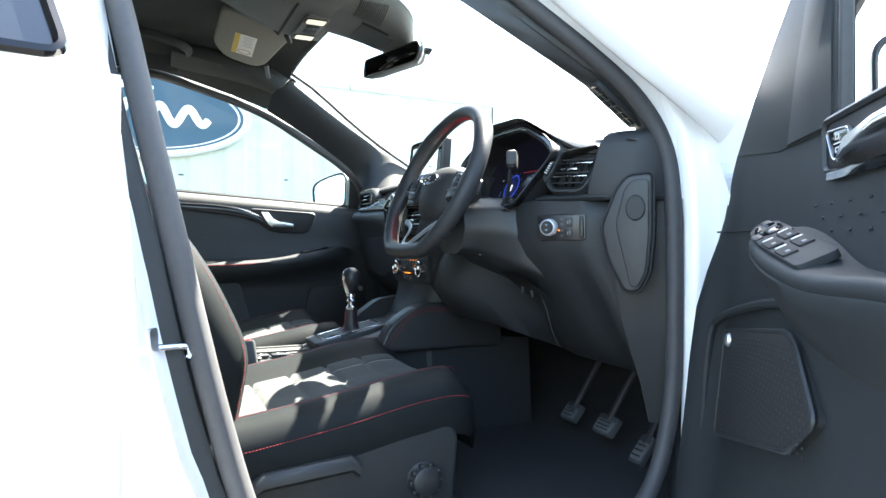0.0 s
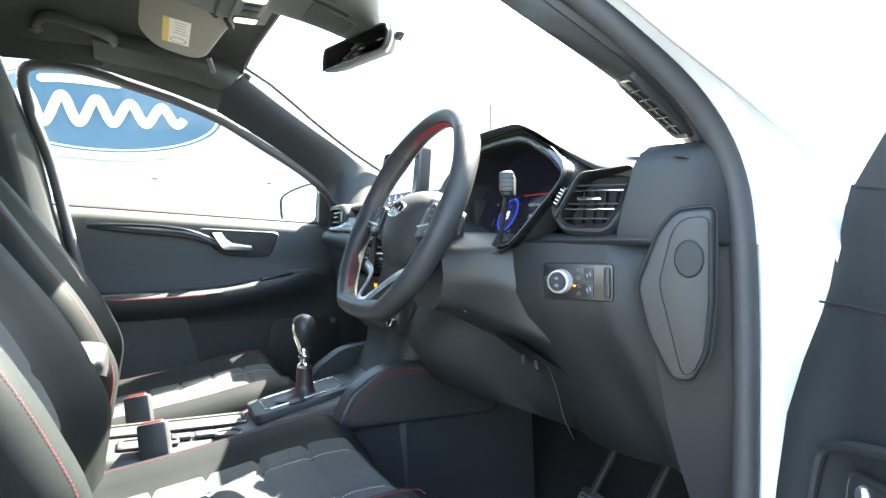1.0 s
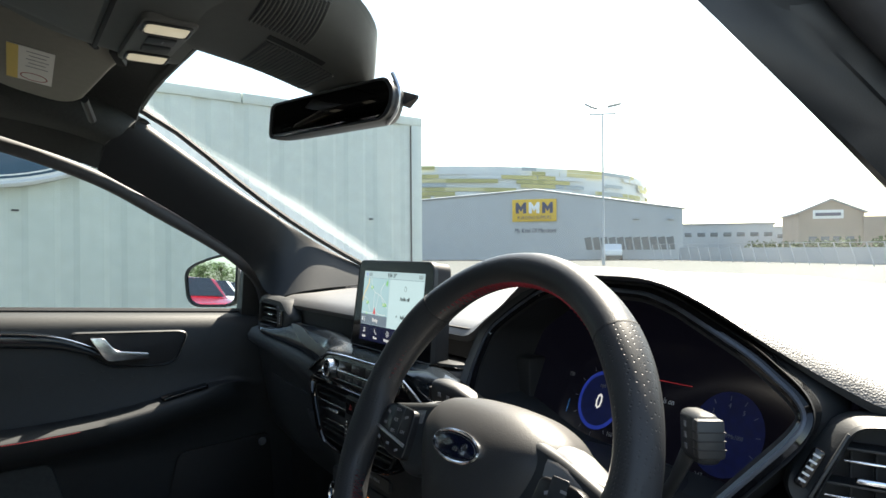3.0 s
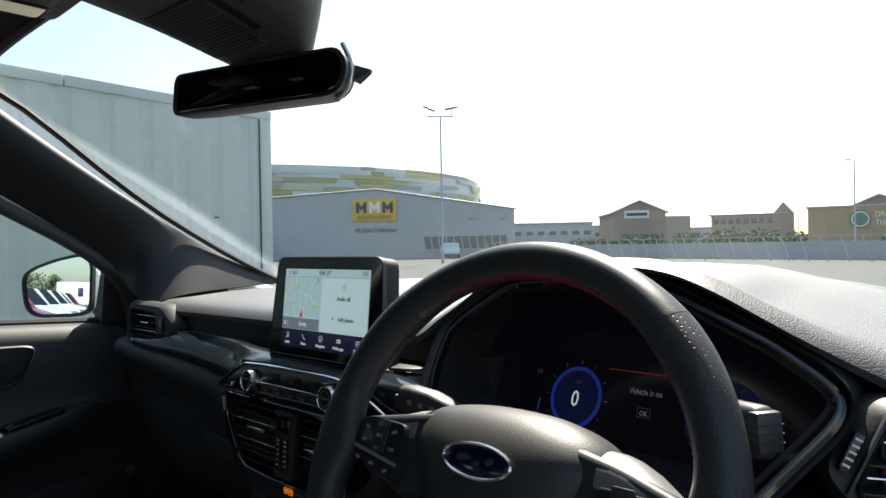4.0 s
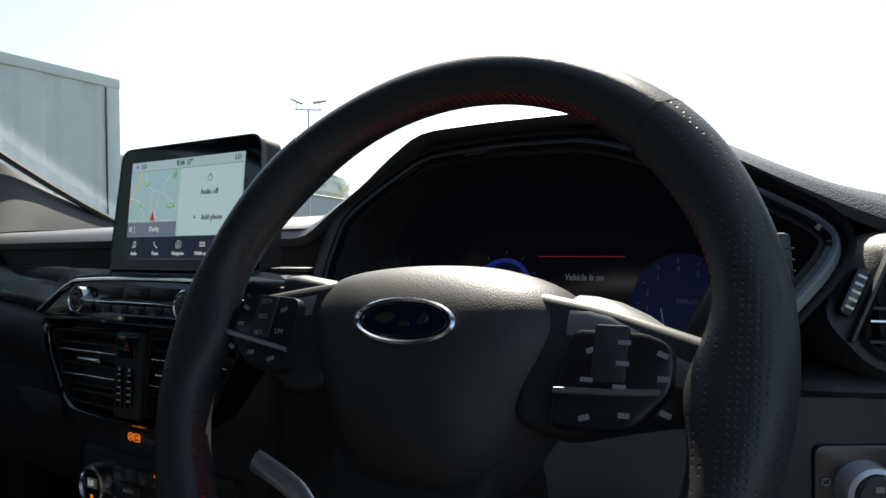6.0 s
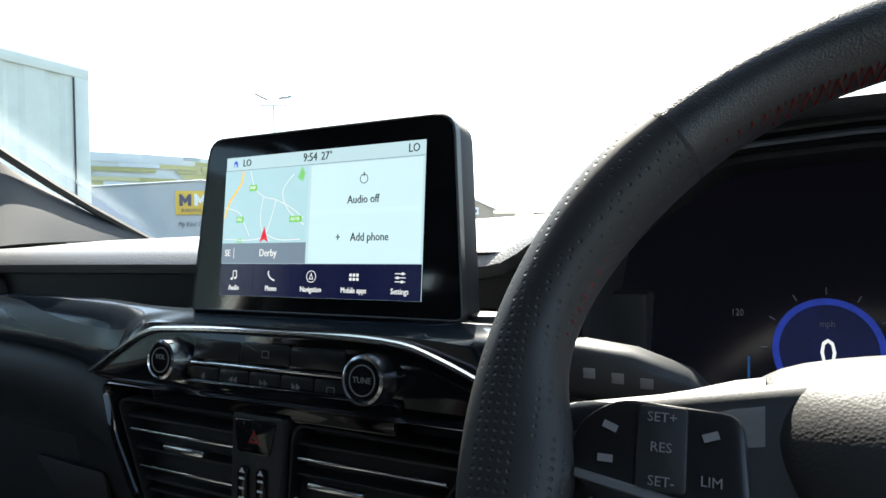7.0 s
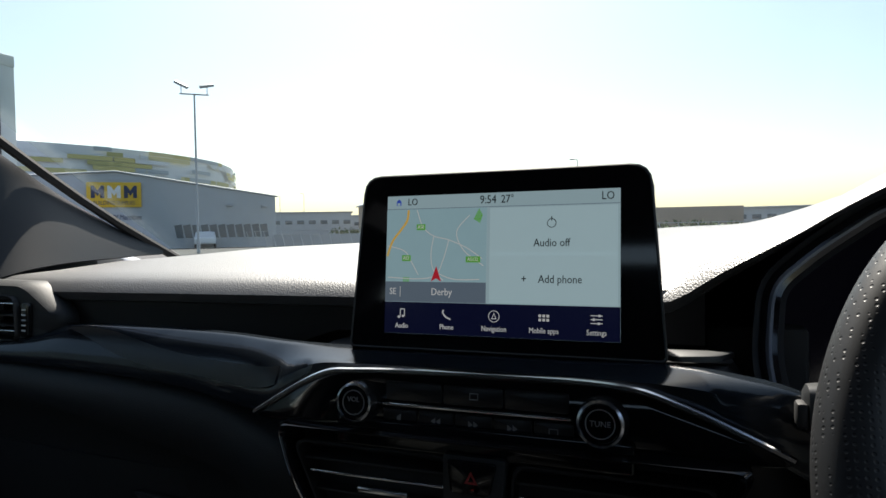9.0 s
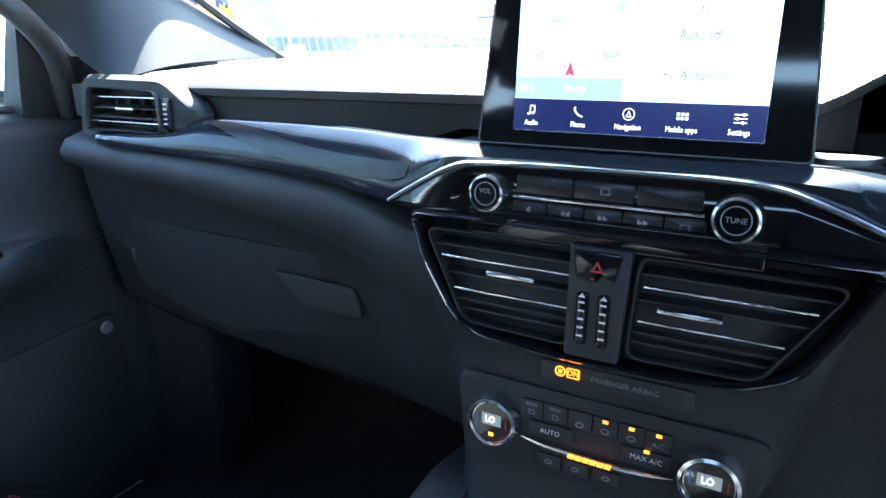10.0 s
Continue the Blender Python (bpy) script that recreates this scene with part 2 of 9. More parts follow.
def smooth_lerp(table, x):
    """Catmull-Rom interpolation in rows of (x, a, b, ...)."""
    n = len(table)
    x = min(max(x, table[0][0]), table[-1][0])
    i = max(k for k in range(n - 1) if table[k][0] <= x)
    a, b = table[i], table[i + 1]
    p, q = table[max(i - 1, 0)], table[min(i + 2, n - 1)]
    h = b[0] - a[0]
    t = (x - a[0]) / h
    out = []
    for k in range(1, len(a)):
        ma = (b[k] - p[k]) / (b[0] - p[0]) * h
        mb = (q[k] - a[k]) / (q[0] - a[0]) * h
        out.append((2 * t**3 - 3 * t**2 + 1) * a[k] + (t**3 - 2 * t**2 + t) * ma + (-2 * t**3 + 3 * t**2) * b[k] + (t**3 - t**2) * mb)
    return out


def bm_loft(rings, closed=True, caps=True):
    bm = bmesh.new()
    rows = [[bm.verts.new(p) for p in ring] for ring in rings]
    n = len(rows[0])
    for a, b in zip(rows, rows[1:]):
        for i in range(n if closed else n - 1):
            j = (i + 1) % n
            bm.faces.new((a[i], a[j], b[j], b[i]))
    if caps and closed:
        bm.faces.new(rows[0])
        bm.faces.new(rows[-1][::-1])
    return bm


def bm_sheet(fn, nu, nv, thick, flip=False):
    """The surface fn(u, v), u and v from 0 to 1, given a thickness against its normal."""
    P = [[Vector(fn(i / nu, j / nv)) for j in range(nv + 1)] for i in range(nu + 1)]
    bm = bmesh.new()
    top, low = [], []
    for i in range(nu + 1):
        top.append([]), low.append([])
        for j in range(nv + 1):
            du = P[min(i + 1, nu)][j] - P[max(i - 1, 0)][j]
            dv = P[i][min(j + 1, nv)] - P[i][max(j - 1, 0)]
            n = du.cross(dv)
            n = n.normalized() if n.length > 1e-12 else Vector((0, 0, 1))
            if flip:
                n = -n
            top[i].append(bm.verts.new(P[i][j]))
            low[i].append(bm.verts.new(P[i][j] - n * thick))
    for i in range(nu):
        for j in range(nv):
            bm.faces.new((top[i][j], top[i + 1][j], top[i + 1][j + 1], top[i][j + 1]))
            bm.faces.new((low[i][j], low[i][j + 1], low[i + 1][j + 1], low[i + 1][j]))
    for i in range(nu):
        bm.faces.new((top[i][0], low[i][0], low[i + 1][0], top[i + 1][0]))
        bm.faces.new((top[i][nv], top[i + 1][nv], low[i + 1][nv], low[i][nv]))
    for j in range(nv):
        bm.faces.new((top[0][j], top[0][j + 1], low[0][j + 1], low[0][j]))
        bm.faces.new((top[nu][j], low[nu][j], low[nu][j + 1], top[nu][j + 1]))
    return bm


def bevelled(bm, width, segments=2, angle=30):
    if width > 0:
        edges = [e for e in bm.edges if len(e.link_faces) == 2 and e.calc_face_angle(0) > radians(angle)]
        bmesh.ops.bevel(bm, geom=edges, offset=width, segments=segments, profile=0.5, affect="EDGES", clamp_overlap=True)
    return bm


def moved(bm, m):
    bmesh.ops.transform(bm, matrix=m, verts=bm.verts)
    return bm


def bm_box(size, bevel=0.0, m=None, segments=2):
    bm = bmesh.new()
    bmesh.ops.create_cube(bm, size=1, matrix=Matrix.Diagonal((*size, 1)))
    bevelled(bm, bevel, segments)
    return moved(bm, m) if m is not None else bm


def rounded(poly, r, seg=4):
    """The polygon with its corners rounded by about r."""
    out, n = [], len(poly)
    for i in range(n):
        p, a, b = Vector(poly[i]), Vector(poly[i - 1]), Vector(poly[(i + 1) % n])
        ra = r[i] if isinstance(r, (list, tuple)) else r
        k1, k2 = min(ra, (a - p).length * 0.48), min(ra, (b - p).length * 0.48)
        s, e = p + (a - p).normalized() * k1, p + (b - p).normalized() * k2
        for j in range(seg + 1):
            t = j / seg
            out.append(tuple((1 - t) ** 2 * s + 2 * t * (1 - t) * p + t * t * e))
    return out


def bm_slab(poly, depth, m=None, bevel=0.0, front=0.0, segments=2):
    """A flat polygon (x, y) from z = front back to z = front - depth."""
    bm = bmesh.new()
    a = [bm.verts.new((x, y, front)) for x, y in poly]
    f = bm.faces.new(a)
    if depth:
        r = bmesh.ops.extrude_face_region(bm, geom=[f])
        bmesh.ops.translate(bm, vec=(0, 0, -depth), verts=[v for v in r["geom"] if isinstance(v, bmesh.types.BMVert)])
    bmesh.ops.recalc_face_normals(bm, faces=bm.faces)
    if bevel:
        edges = [e for e in bm.edges if all(abs(v.co.z - front) < 1e-7 for v in e.verts)]
        bmesh.ops.bevel(bm, geom=edges, offset=bevel, segments=segments, profile=0.5, affect="EDGES", clamp_overlap=True)
    return moved(bm, m) if m is not None else bm


def bm_ring(outer, inner, depth, m=None, front=0.0, lift=0.0):
    """A flat frame between two outlines of as many points, raised by lift in its middle."""
    n = len(outer)
    mid = [((a[0] + b[0]) / 2, (a[1] + b[1]) / 2) for a, b in zip(outer, inner)]
    rings = [[(x, y, front - depth) for x, y in outer], [(x, y, front) for x, y in outer], [(x, y, front + lift) for x, y in mid], [(x, y, front) for x, y in inner], [(x, y, front - depth) for x, y in inner]]
    bm = bmesh.new()
    rows = [[bm.verts.new(p) for p in r] for r in rings]
    for a, b in zip(rows, rows[1:] + rows[:1]):
        for i in range(n):
            j = (i + 1) % n
            bm.faces.new((a[i], a[j], b[j], b[i]))
    return moved(bm, m) if m is not None else bm


def bm_frame(rings):
    """A closed band through outlines of as many points (x, y, z), out, front and back in."""
    bm = bmesh.new()
    rows = [[bm.verts.new(p) for p in r] for r in rings]
    n = len(rows[0])
    for a, b in zip(rows, rows[1:]):
        for i in range(n):
            j = (i + 1) % n
            bm.faces.new((a[i], a[j], b[j], b[i]))
    return bm


def at_depth(poly, z, r=0.0, seg=4):
    """The outline with rounded corners; z is one depth or one for each corner."""
    pts = rounded(poly, r, seg)
    if not isinstance(z, (list, tuple)):
        return [(x, y, z) for x, y in pts]
    n, k = len(poly), seg + 1
    out = []
    for i, (x, y) in enumerate(pts):
        c, t = i // k, (i % k) / seg
        a, b, d = z[c - 1], z[c], z[(c + 1) % n]
        out.append((x, y, b * 0.7 + (a * (1 - t) + d * t) * 0.3))
    return out


def bm_tube(path, r, n=8, closed=False, flat=1.0, up=None):
    """A round or flattened bar along a path; r is one radius or one for each point."""
    path = [Vector(p) for p in path]
    rs = r if isinstance(r, (list, tuple)) else [r] * len(path)
    rings, prev = [], Vector(up) if up else None
    for i, p in enumerate(path):
        a, b = (path[i - 1] if i or closed else p), (path[(i + 1) % len(path)] if i + 1 < len(path) or closed else p)
        t = (b - a).normalized()
        if prev is None:
            prev = Vector((0, 0, 1)) if abs(t.z) < 0.9 else Vector((1, 0, 0))
        side = t.cross(prev).normalized()
        upv = side.cross(t).normalized()
        if not up:
            prev = upv
        rings.append([p + rs[i] * (math.cos(2 * math.pi * k / n) * side + flat * math.sin(2 * math.pi * k / n) * upv) for k in range(n)])
    if closed:
        rings.append(rings[0])
    return bm_loft(rings, caps=not closed)


def bm_lathe(profile, n=32, m=None):
    """Turns (radius, height) rows round the z axis."""
    bm = bm_loft([[(r * math.cos(2 * math.pi * k / n), r * math.sin(2 * math.pi * k / n), z) for k in range(n)] for r, z in profile])
    return moved(bm, m) if m is not None else bm


def bm_dashes(path, pitch, length, r, n=5):
    """A row of stitches along a path."""
    pts = [Vector(p) for p in path]
    lens = [0.0]
    for a, b in zip(pts, pts[1:]):
        lens.append(lens[-1] + (b - a).length)

    def at(s):
        i = min(max(k for k in range(len(lens)) if lens[k] <= s + 1e-9), len(pts) - 2)
        return pts[i].lerp(pts[i + 1], (s - lens[i]) / max(lens[i + 1] - lens[i], 1e-9))

    rings, s = [], 0.0
    out = bmesh.new()
    while s + length < lens[-1]:
        a, b = at(s), at(s + length)
        t = (b - a).normalized()
        side = t.cross(Vector((0, 0, 1))) if abs(t.z) < 0.95 else t.cross(Vector((1, 0, 0)))
        side.normalize()
        up = side.cross(t)
        ring = []
        for p in (a, b):
            ring.append([out.verts.new(p + r * (math.cos(2 * math.pi * k / n) * side + math.sin(2 * math.pi * k / n) * up)) for k in range(n)])
        for k in range(n):
            out.faces.new((ring[0][k], ring[0][(k + 1) % n], ring[1][(k + 1) % n], ring[1][k]))
        out.faces.new(ring[0]), out.faces.new(ring[1][::-1])
        s += pitch
    return out


def curve_pts(pts, n=40, closed=False):
    """A smooth run of n points through the given ones."""
    pts = [Vector(p) for p in pts]
    k = len(pts)
    out = []
    segs = k if closed else k - 1
    for q in range(n):
        s = q / n * segs if closed else q / (n - 1) * segs
        i = min(int(s), segs - 1)
        t = s - i
        g = (lambda a: pts[a % k]) if closed else (lambda a: pts[min(max(a, 0), k - 1)])
        p0, p1, p2, p3 = g(i - 1), g(i), g(i + 1), g(i + 2)
        out.append(0.5 * (2 * p1 + (p2 - p0) * t + (2 * p0 - 5 * p1 + 4 * p2 - p3) * t * t + (3 * p1 - p0 - 3 * p2 + p3) * t**3))
    return out


def writing(name, body, size, m, material, parent, align="CENTER", narrow=1.0, deep=0.0002, shear=0.0):
    """Words as a thin raised mesh, centred on the frame m, facing its z."""
    c = bpy.data.curves.new(name, "FONT")
    c.body, c.size, c.extrude, c.align_x, c.align_y = body, size, deep, align, "CENTER"
    c.resolution_u, c.shear = 2, shear
    tmp = bpy.data.objects.new(name, c)
    scene.collection.objects.link(tmp)
    me = bpy.data.meshes.new_from_object(tmp.evaluated_get(bpy.context.evaluated_depsgraph_get()))
    bpy.data.objects.remove(tmp)
    me.transform(m @ Matrix.Diagonal((narrow, 1, 1, 1)))
    me.materials.clear()
    me.materials.append(material)
    return part(name, me, material, parent)


def rect(w, h, x=0.0, y=0.0):
    return [(x - w / 2, y - h / 2), (x + w / 2, y - h / 2), (x + w / 2, y + h / 2), (x - w / 2, y + h / 2)]


def oval(a, b, n=40, x=0.0, y=0.0):
    return [(x + a * math.cos(2 * math.pi * k / n), y + b * math.sin(2 * math.pi * k / n)) for k in range(n)]


def mirrored(bm):
    """The bmesh turned over to the other side of the car."""
    bmesh.ops.transform(bm, matrix=Matrix.Diagonal((-1, 1, 1, 1)), verts=bm.verts)
    bmesh.ops.reverse_faces(bm, faces=bm.faces)
    return bm


# ---- car shell ----
car = thing("white_car", (0, -0.6, 0.0), "parked white family car with dark trim and open door", "car")

# A-pillars: windscreen edge and window edge, by distance along the car
PILLAR = [(-0.62, 0.600, 1.560, 0.668, 1.470), (-0.36, 0.622, 1.522, 0.655, 1.435), (-0.20, 0.655, 1.470, 0.665, 1.372), (-0.02, 0.680, 1.345, 0.710, 1.243), (0.06, 0.687, 1.290, 0.752, 1.168), (0.14, 0.692, 1.241, 0.800, 1.090), (0.27, 0.702, 1.171, 0.800, 1.010), (0.42, 0.708, 1.100, 0.820, 0.930)]


def pillar_trim(y0=-0.2525, y1=0.42, slant0=1.0, slant1=0.0, grow=0.0, n=18, sink=0.0):
    """Inner trim between two stations; the ends can slant back towards the window."""
    rings = []
    for i in range(n):
        t = i / (n - 1)
        slant = slant0 * (1 - t) ** 2 + slant1 * t**2
        ring = []
        for k in range(18):
            f = min(1.0, k / 11)
            y = y0 + (y1 - y0) * t + slant * 0.09 * (0.5 - f)
            ax, az, cx, cz = smooth_lerp(PILLAR, y)
            out = [(ax, az), (ax - 0.010, az - 0.010), (ax - 0.032 - grow, az * 0.58 + cz * 0.42), (ax - 0.032 - grow, az * 0.32 + cz * 0.68), (cx - 0.040 - grow, cz + 0.006), (cx - 0.010, cz - 0.004), (cx + 0.006, cz + 0.016), (ax + 0.030, az - 0.012)]
            ring.append((rounded(out, 0.012, 3)[k * 32 // 18], y))
        e = sink * (1 - t) ** 2
        rings.append([(x + 0.6 * e, y, z + e) for (x, z), y in ring])
    return bm_loft(rings)


def pillar_outer():
    rings = []
    for i in range(13):
        y = -0.36 + 0.80 * i / 12
        ax, az, cx, cz = smooth_lerp(PILLAR, min(y, 0.42))
        k = rounded([(ax + 0.034, az - 0.020), (cx + 0.014, cz + 0.020), (cx + 0.055, cz + 0.035), (cx + 0.075, cz + 0.060), (ax + 0.075, az + 0.002)], 0.015, 3)
        rings.append([(x, y, z) for x, z in k])
    return bm_loft(rings)


# the driver's pillar trim: a ridge towards the cabin and a flank out to the door seal
RIDGE = [(-0.40, 0.632, 1.395), (-0.26, 0.642, 1.332), (-0.20, 0.645, 1.305), (-0.10, 0.650, 1.258), (0.0, 0.651, 1.213), (0.10, 0.652, 1.164), (0.15, 0.653, 1.132), (0.185, 0.655, 1.106), (0.22, 0.66, 1.07)]

FLANK_END = [(0.0, 0.716, 0.050, 1.205), (0.06, 0.722, 0.095, 1.163), (0.12, 0.733, 0.135, 1.105), (0.17, 0.742, 0.152, 1.04), (0.22, 0.746, 0.157, 1.0)]


def driver_trim():
    rings = []
    for i in range(26):
        y = -0.40 + 0.62 * i / 25
        rx, rz = smooth_lerp(RIDGE, y)
        q = Vector((0.701 + 0.38 * (y + 0.05), y + 0.05, 1.246 - 0.78 * (y + 0.05)))
        if y > 0.0:
            q = Vector(smooth_lerp(FLANK_END, y))
        r = Vector((rx, y, rz))
        ax, az, cx, cz = smooth_lerp(PILLAR, min(y + 0.10, 0.42))
        a = Vector((ax + 0.004, y + 0.10, az + 0.004))
        e = q - r
        up = Vector((-0.15, 0.25, 0.9)).normalized()
        pts = [r + up * 0.014 + e * 0.02, r + up * 0.005, r - up * 0.001 + e * 0.03, r + e * 0.12 - up * 0.005, r + e * 0.40 - up * 0.004, r + e * 0.52 - up * 0.0005, r + e * 0.60 - up * 0.005, r + e * 0.90 - up * 0.003, q, q + up * 0.012, a + Vector((0.02, 0, 0)), a]
        rings.append(pts)
    return bm_loft(rings)


part("a_pillar_trim", driver_trim(), SMOOTH, car, "dark moulded pillar trim with a demister vent", sharp=50)

# the passenger's pillar trim: glass edge and cabin edge, flaring out over the end of the dash
FLARE = [((-0.664, -0.215, 1.468), (-0.706, -0.305, 1.374)), ((-0.668, -0.205, 1.462), (-0.709, -0.290, 1.363)), ((-0.680, -0.10, 1.393), (-0.713, -0.17, 1.297)), ((-0.688, 0.0, 1.329), (-0.721, -0.07, 1.235)), ((-0.690, 0.05, 1.297), (-0.728, -0.005, 1.190)), ((-0.692, 0.09, 1.271), (-0.716, 0.026, 1.150)), ((-0.693, 0.12, 1.252), (-0.676, 0.034, 1.113)), ((-0.694, 0.15, 1.234), (-0.640, 0.052, 1.096)), ((-0.696, 0.18, 1.217), (-0.630, 0.105, 1.106)), ((-0.698, 0.22, 1.196), (-0.636, 0.16, 1.111)), ((-0.699, 0.27, 1.172), (-0.655, 0.23, 1.113)), ((-0.698, 0.31, 1.153), (-0.671, 0.29, 1.114)), ((-0.695, 0.35, 1.136), (-0.683, 0.34, 1.115)), ((-0.692, 0.385, 1.120), (-0.691, 0.383, 1.114))]
FLARE_TOP, FLARE_LOW = curve_pts([a for a, b in FLARE], 49), curve_pts([b for a, b in FLARE], 49)


def flare(u, v):
    a, b = FLARE_TOP[round(u * 48)], FLARE_LOW[round(u * 48)]
    low = min(1.0, max(0.0, (u - 0.20) / 0.35))
    low = low * low * (3 - 2 * low)
    k = (b - a).length * (0.30 - 0.28 * low) * math.sin(math.pi * v**0.66)
    return a.lerp(b, v) + k * Vector((0.62 + 0.1 * low, -0.62 + 0.82 * low, 0.48 + 0.17 * low)).normalized()


part("a_pillar_trim", bm_sheet(flare, 48, 16, 0.004, True), PILLAR_SKIN, car, "dark satin pillar trim flaring over the dash end", sharp=70)
part("a_pillar", pillar_outer(), WHITE, car)
part("a_pillar", mirrored(pillar_outer()), WHITE, car)

# demister grille in the pillar by the driver
vent = basis((0.6765, 0.0852, 1.1610), (0.011, 0.0875, -0.0665), (0.045, -0.008, -0.004))
pv = part("pillar_vent", bm_slab(rounded(rect(0.104, 0.028), 0.007), 0.014, vent, 0.001, 0.002), MATT, car, "dark demister grille")
part("vent_surround", bm_ring(rounded(rect(0.120, 0.040), 0.010), rounded(rect(0.102, 0.026), 0.006), 0.014, vent, 0.0045, 0.002), SMOOTH, pv)
for i in range(5):
    part("vent_rib", bm_box((0.0024, 0.026, 0.004), 0.0006, vent @ Matrix.Translation((-0.034 + 0.017 * i, 0, 0.003))), SMOOTH, pv)
part("vent_rib", bm_box((0.100, 0.0022, 0.004), 0.0006, vent @ Matrix.Translation((0, 0, 0.003))), SMOOTH, pv)


# windscreen
def screen_point(u, v):
    x = (2 * u - 1) * (0.665 + 0.055 * v)
    c = 1 - (x / 0.71) ** 2
    return (x, -0.245 + 0.83 * v + (0.032 + 0.083 * v) * c, 1.508 - 0.458 * v - 0.03 * v * (1 - v) + 0.032 * c * (1 - v) - 0.01 * v)


ws = part("windscreen", bm_sheet(screen_point, 16, 10, 0.005), WINDSCREEN, car, "clear raked windscreen")
ws.visible_shadow = False
# black edge line of the glass along the pillars
for s in (1, -1):
    path = [(s * (smooth_lerp(PILLAR, y)[0] - 0.008), y + 0.008, smooth_lerp(PILLAR, y)[1] + 0.004) for y in np.linspace(-0.3, 0.42, 12)]
    part("glass_seal", bm_tube(path, 0.0065, 6), MATT, car)

# roof skin and header
part("roof", bm_sheet(lambda u, v: ((2 * u - 1) * (0.62 - 0.04 * v), -0.34 - 2.2 * v, 1.60 + 0.055 * (1 - (2 * u - 1) ** 2) + 0.03 * math.sin(math.pi * v)), 12, 12, 0.02), WHITE, car)
for s in (1, -1):
    rail = [(s * 0.690, -0.30, 1.520), (s * 0.705, -0.6, 1.550), (s * 0.705, -1.2, 1.55), (s * 0.69, -1.9, 1.52), (s * 0.65, -2.5, 1.42)]
    part("roof_rail", bm_tube(curve_pts(rail, 16), 0.036, 10, flat=1.3), WHITE, car)

# floor, front bulkhead and sills
part("floor_pan", bm_sheet(lambda u, v: ((2 * u - 1) * 0.80, 0.62 - 3.1 * v, 0.395 + 0.28 * max(0.0, 1 - v / 0.12) ** 2), 6, 30, 0.03), CARPET, car, "black carpeted floor")
part("bulkhead", bm_box((1.56, 0.03, 0.72), 0.005, Matrix.Translation((0, 0.66, 0.70))), MATT, car)
for s in (1, -1):
    part("footwell_side", bm_box((0.03, 0.46, 0.66), 0.005, Matrix.Translation((s * 0.765, 0.47, 0.70))), CARPET, car)
part("scuttle", bm_box((1.50, 0.20, 0.03), 0.006, Matrix.Translation((0, 0.74, 1.03))), MATT, car)
for s in (1, -1):
    part("sill", bm_box((0.15, 1.9, 0.12), 0.03, Matrix.Translation((s * 0.865, -0.55, 0.36)), 3), WHITE, car)

# bonnet and front wings
part("bonnet", bm_sheet(lambda u, v: ((2 * u - 1) * (0.80 - 0.06 * v), 0.80 + 0.95 * v, 1.02 + 0.05 * (1 - (2 * u - 1) ** 2) - 0.10 * v - 0.06 * v**3), 14, 10, 0.015), WHITE, car)
for s in (1, -1):
    part("wing", bm_sheet(lambda u, v: (s * (0.94 - 0.10 * (1 - u) ** 3 + 0.015 * math.sin(math.pi * v)), 0.17 + 1.45 * v, 0.38 + 0.66 * (1 - u) - 0.12 * v * (1 - u)), 8, 8, 0.01, s < 0), WHITE, car)

# door opening by the driver: white jambs, rubber seal, post behind the front seat
SEAL = [(0.665, -0.80, 1.43), (0.652, -0.72, 1.462), (0.655, -0.50, 1.455), (0.640, -0.34, 1.445), (0.642, -0.20, 1.396), (0.672, -0.10, 1.318), (0.702, 0.010, 1.238), (0.724, 0.095, 1.165), (0.738, 0.145, 1.085), (0.748, 0.158, 0.985), (0.752, 0.160, 0.80), (0.753, 0.152, 0.62), (0.757, 0.10, 0.475), (0.770, 0.0, 0.428), (0.81, -0.25, 0.42), (0.835, -0.48, 0.435), (0.822, -0.555, 0.49), (0.806, -0.592, 0.585), (0.796, -0.628, 0.72), (0.782, -0.668, 0.90), (0.765, -0.703, 1.06), (0.742, -0.735, 1.21), (0.705, -0.775, 1.34)]
FAR_SEAL = [(0.715, -0.79, 1.445), (0.720, -0.72, 1.465), (0.722, -0.64, 1.458), (0.722, -0.52, 1.428), (0.722, -0.40, 1.393), (0.725, -0.285, 1.348), (0.731, -0.17, 1.283), (0.741, -0.06, 1.220), (0.753, 0.010, 1.170), (0.780, 0.060, 1.12), (0.812, 0.085, 1.05), (0.835, 0.090, 0.985), (0.845, 0.092, 0.80), (0.848, 0.085, 0.62), (0.846, 0.055, 0.47), (0.842, -0.03, 0.425), (0.84, -0.30, 0.42), (0.835, -0.48, 0.435), (0.822, -0.555, 0.49), (0.806, -0.592, 0.585), (0.796, -0.628, 0.72), (0.782, -0.668, 0.90), (0.765, -0.703, 1.06), (0.742, -0.735, 1.21), (0.705, -0.775, 1.34)]
for s in (1, -1):
    part("door_seal", bm_tube([(s * p.x, p.y, p.z) for p in curve_pts(SEAL if s > 0 else FAR_SEAL, 110, True)], 0.0155, 10, True), RUBBER, car, "black rubber door seal")
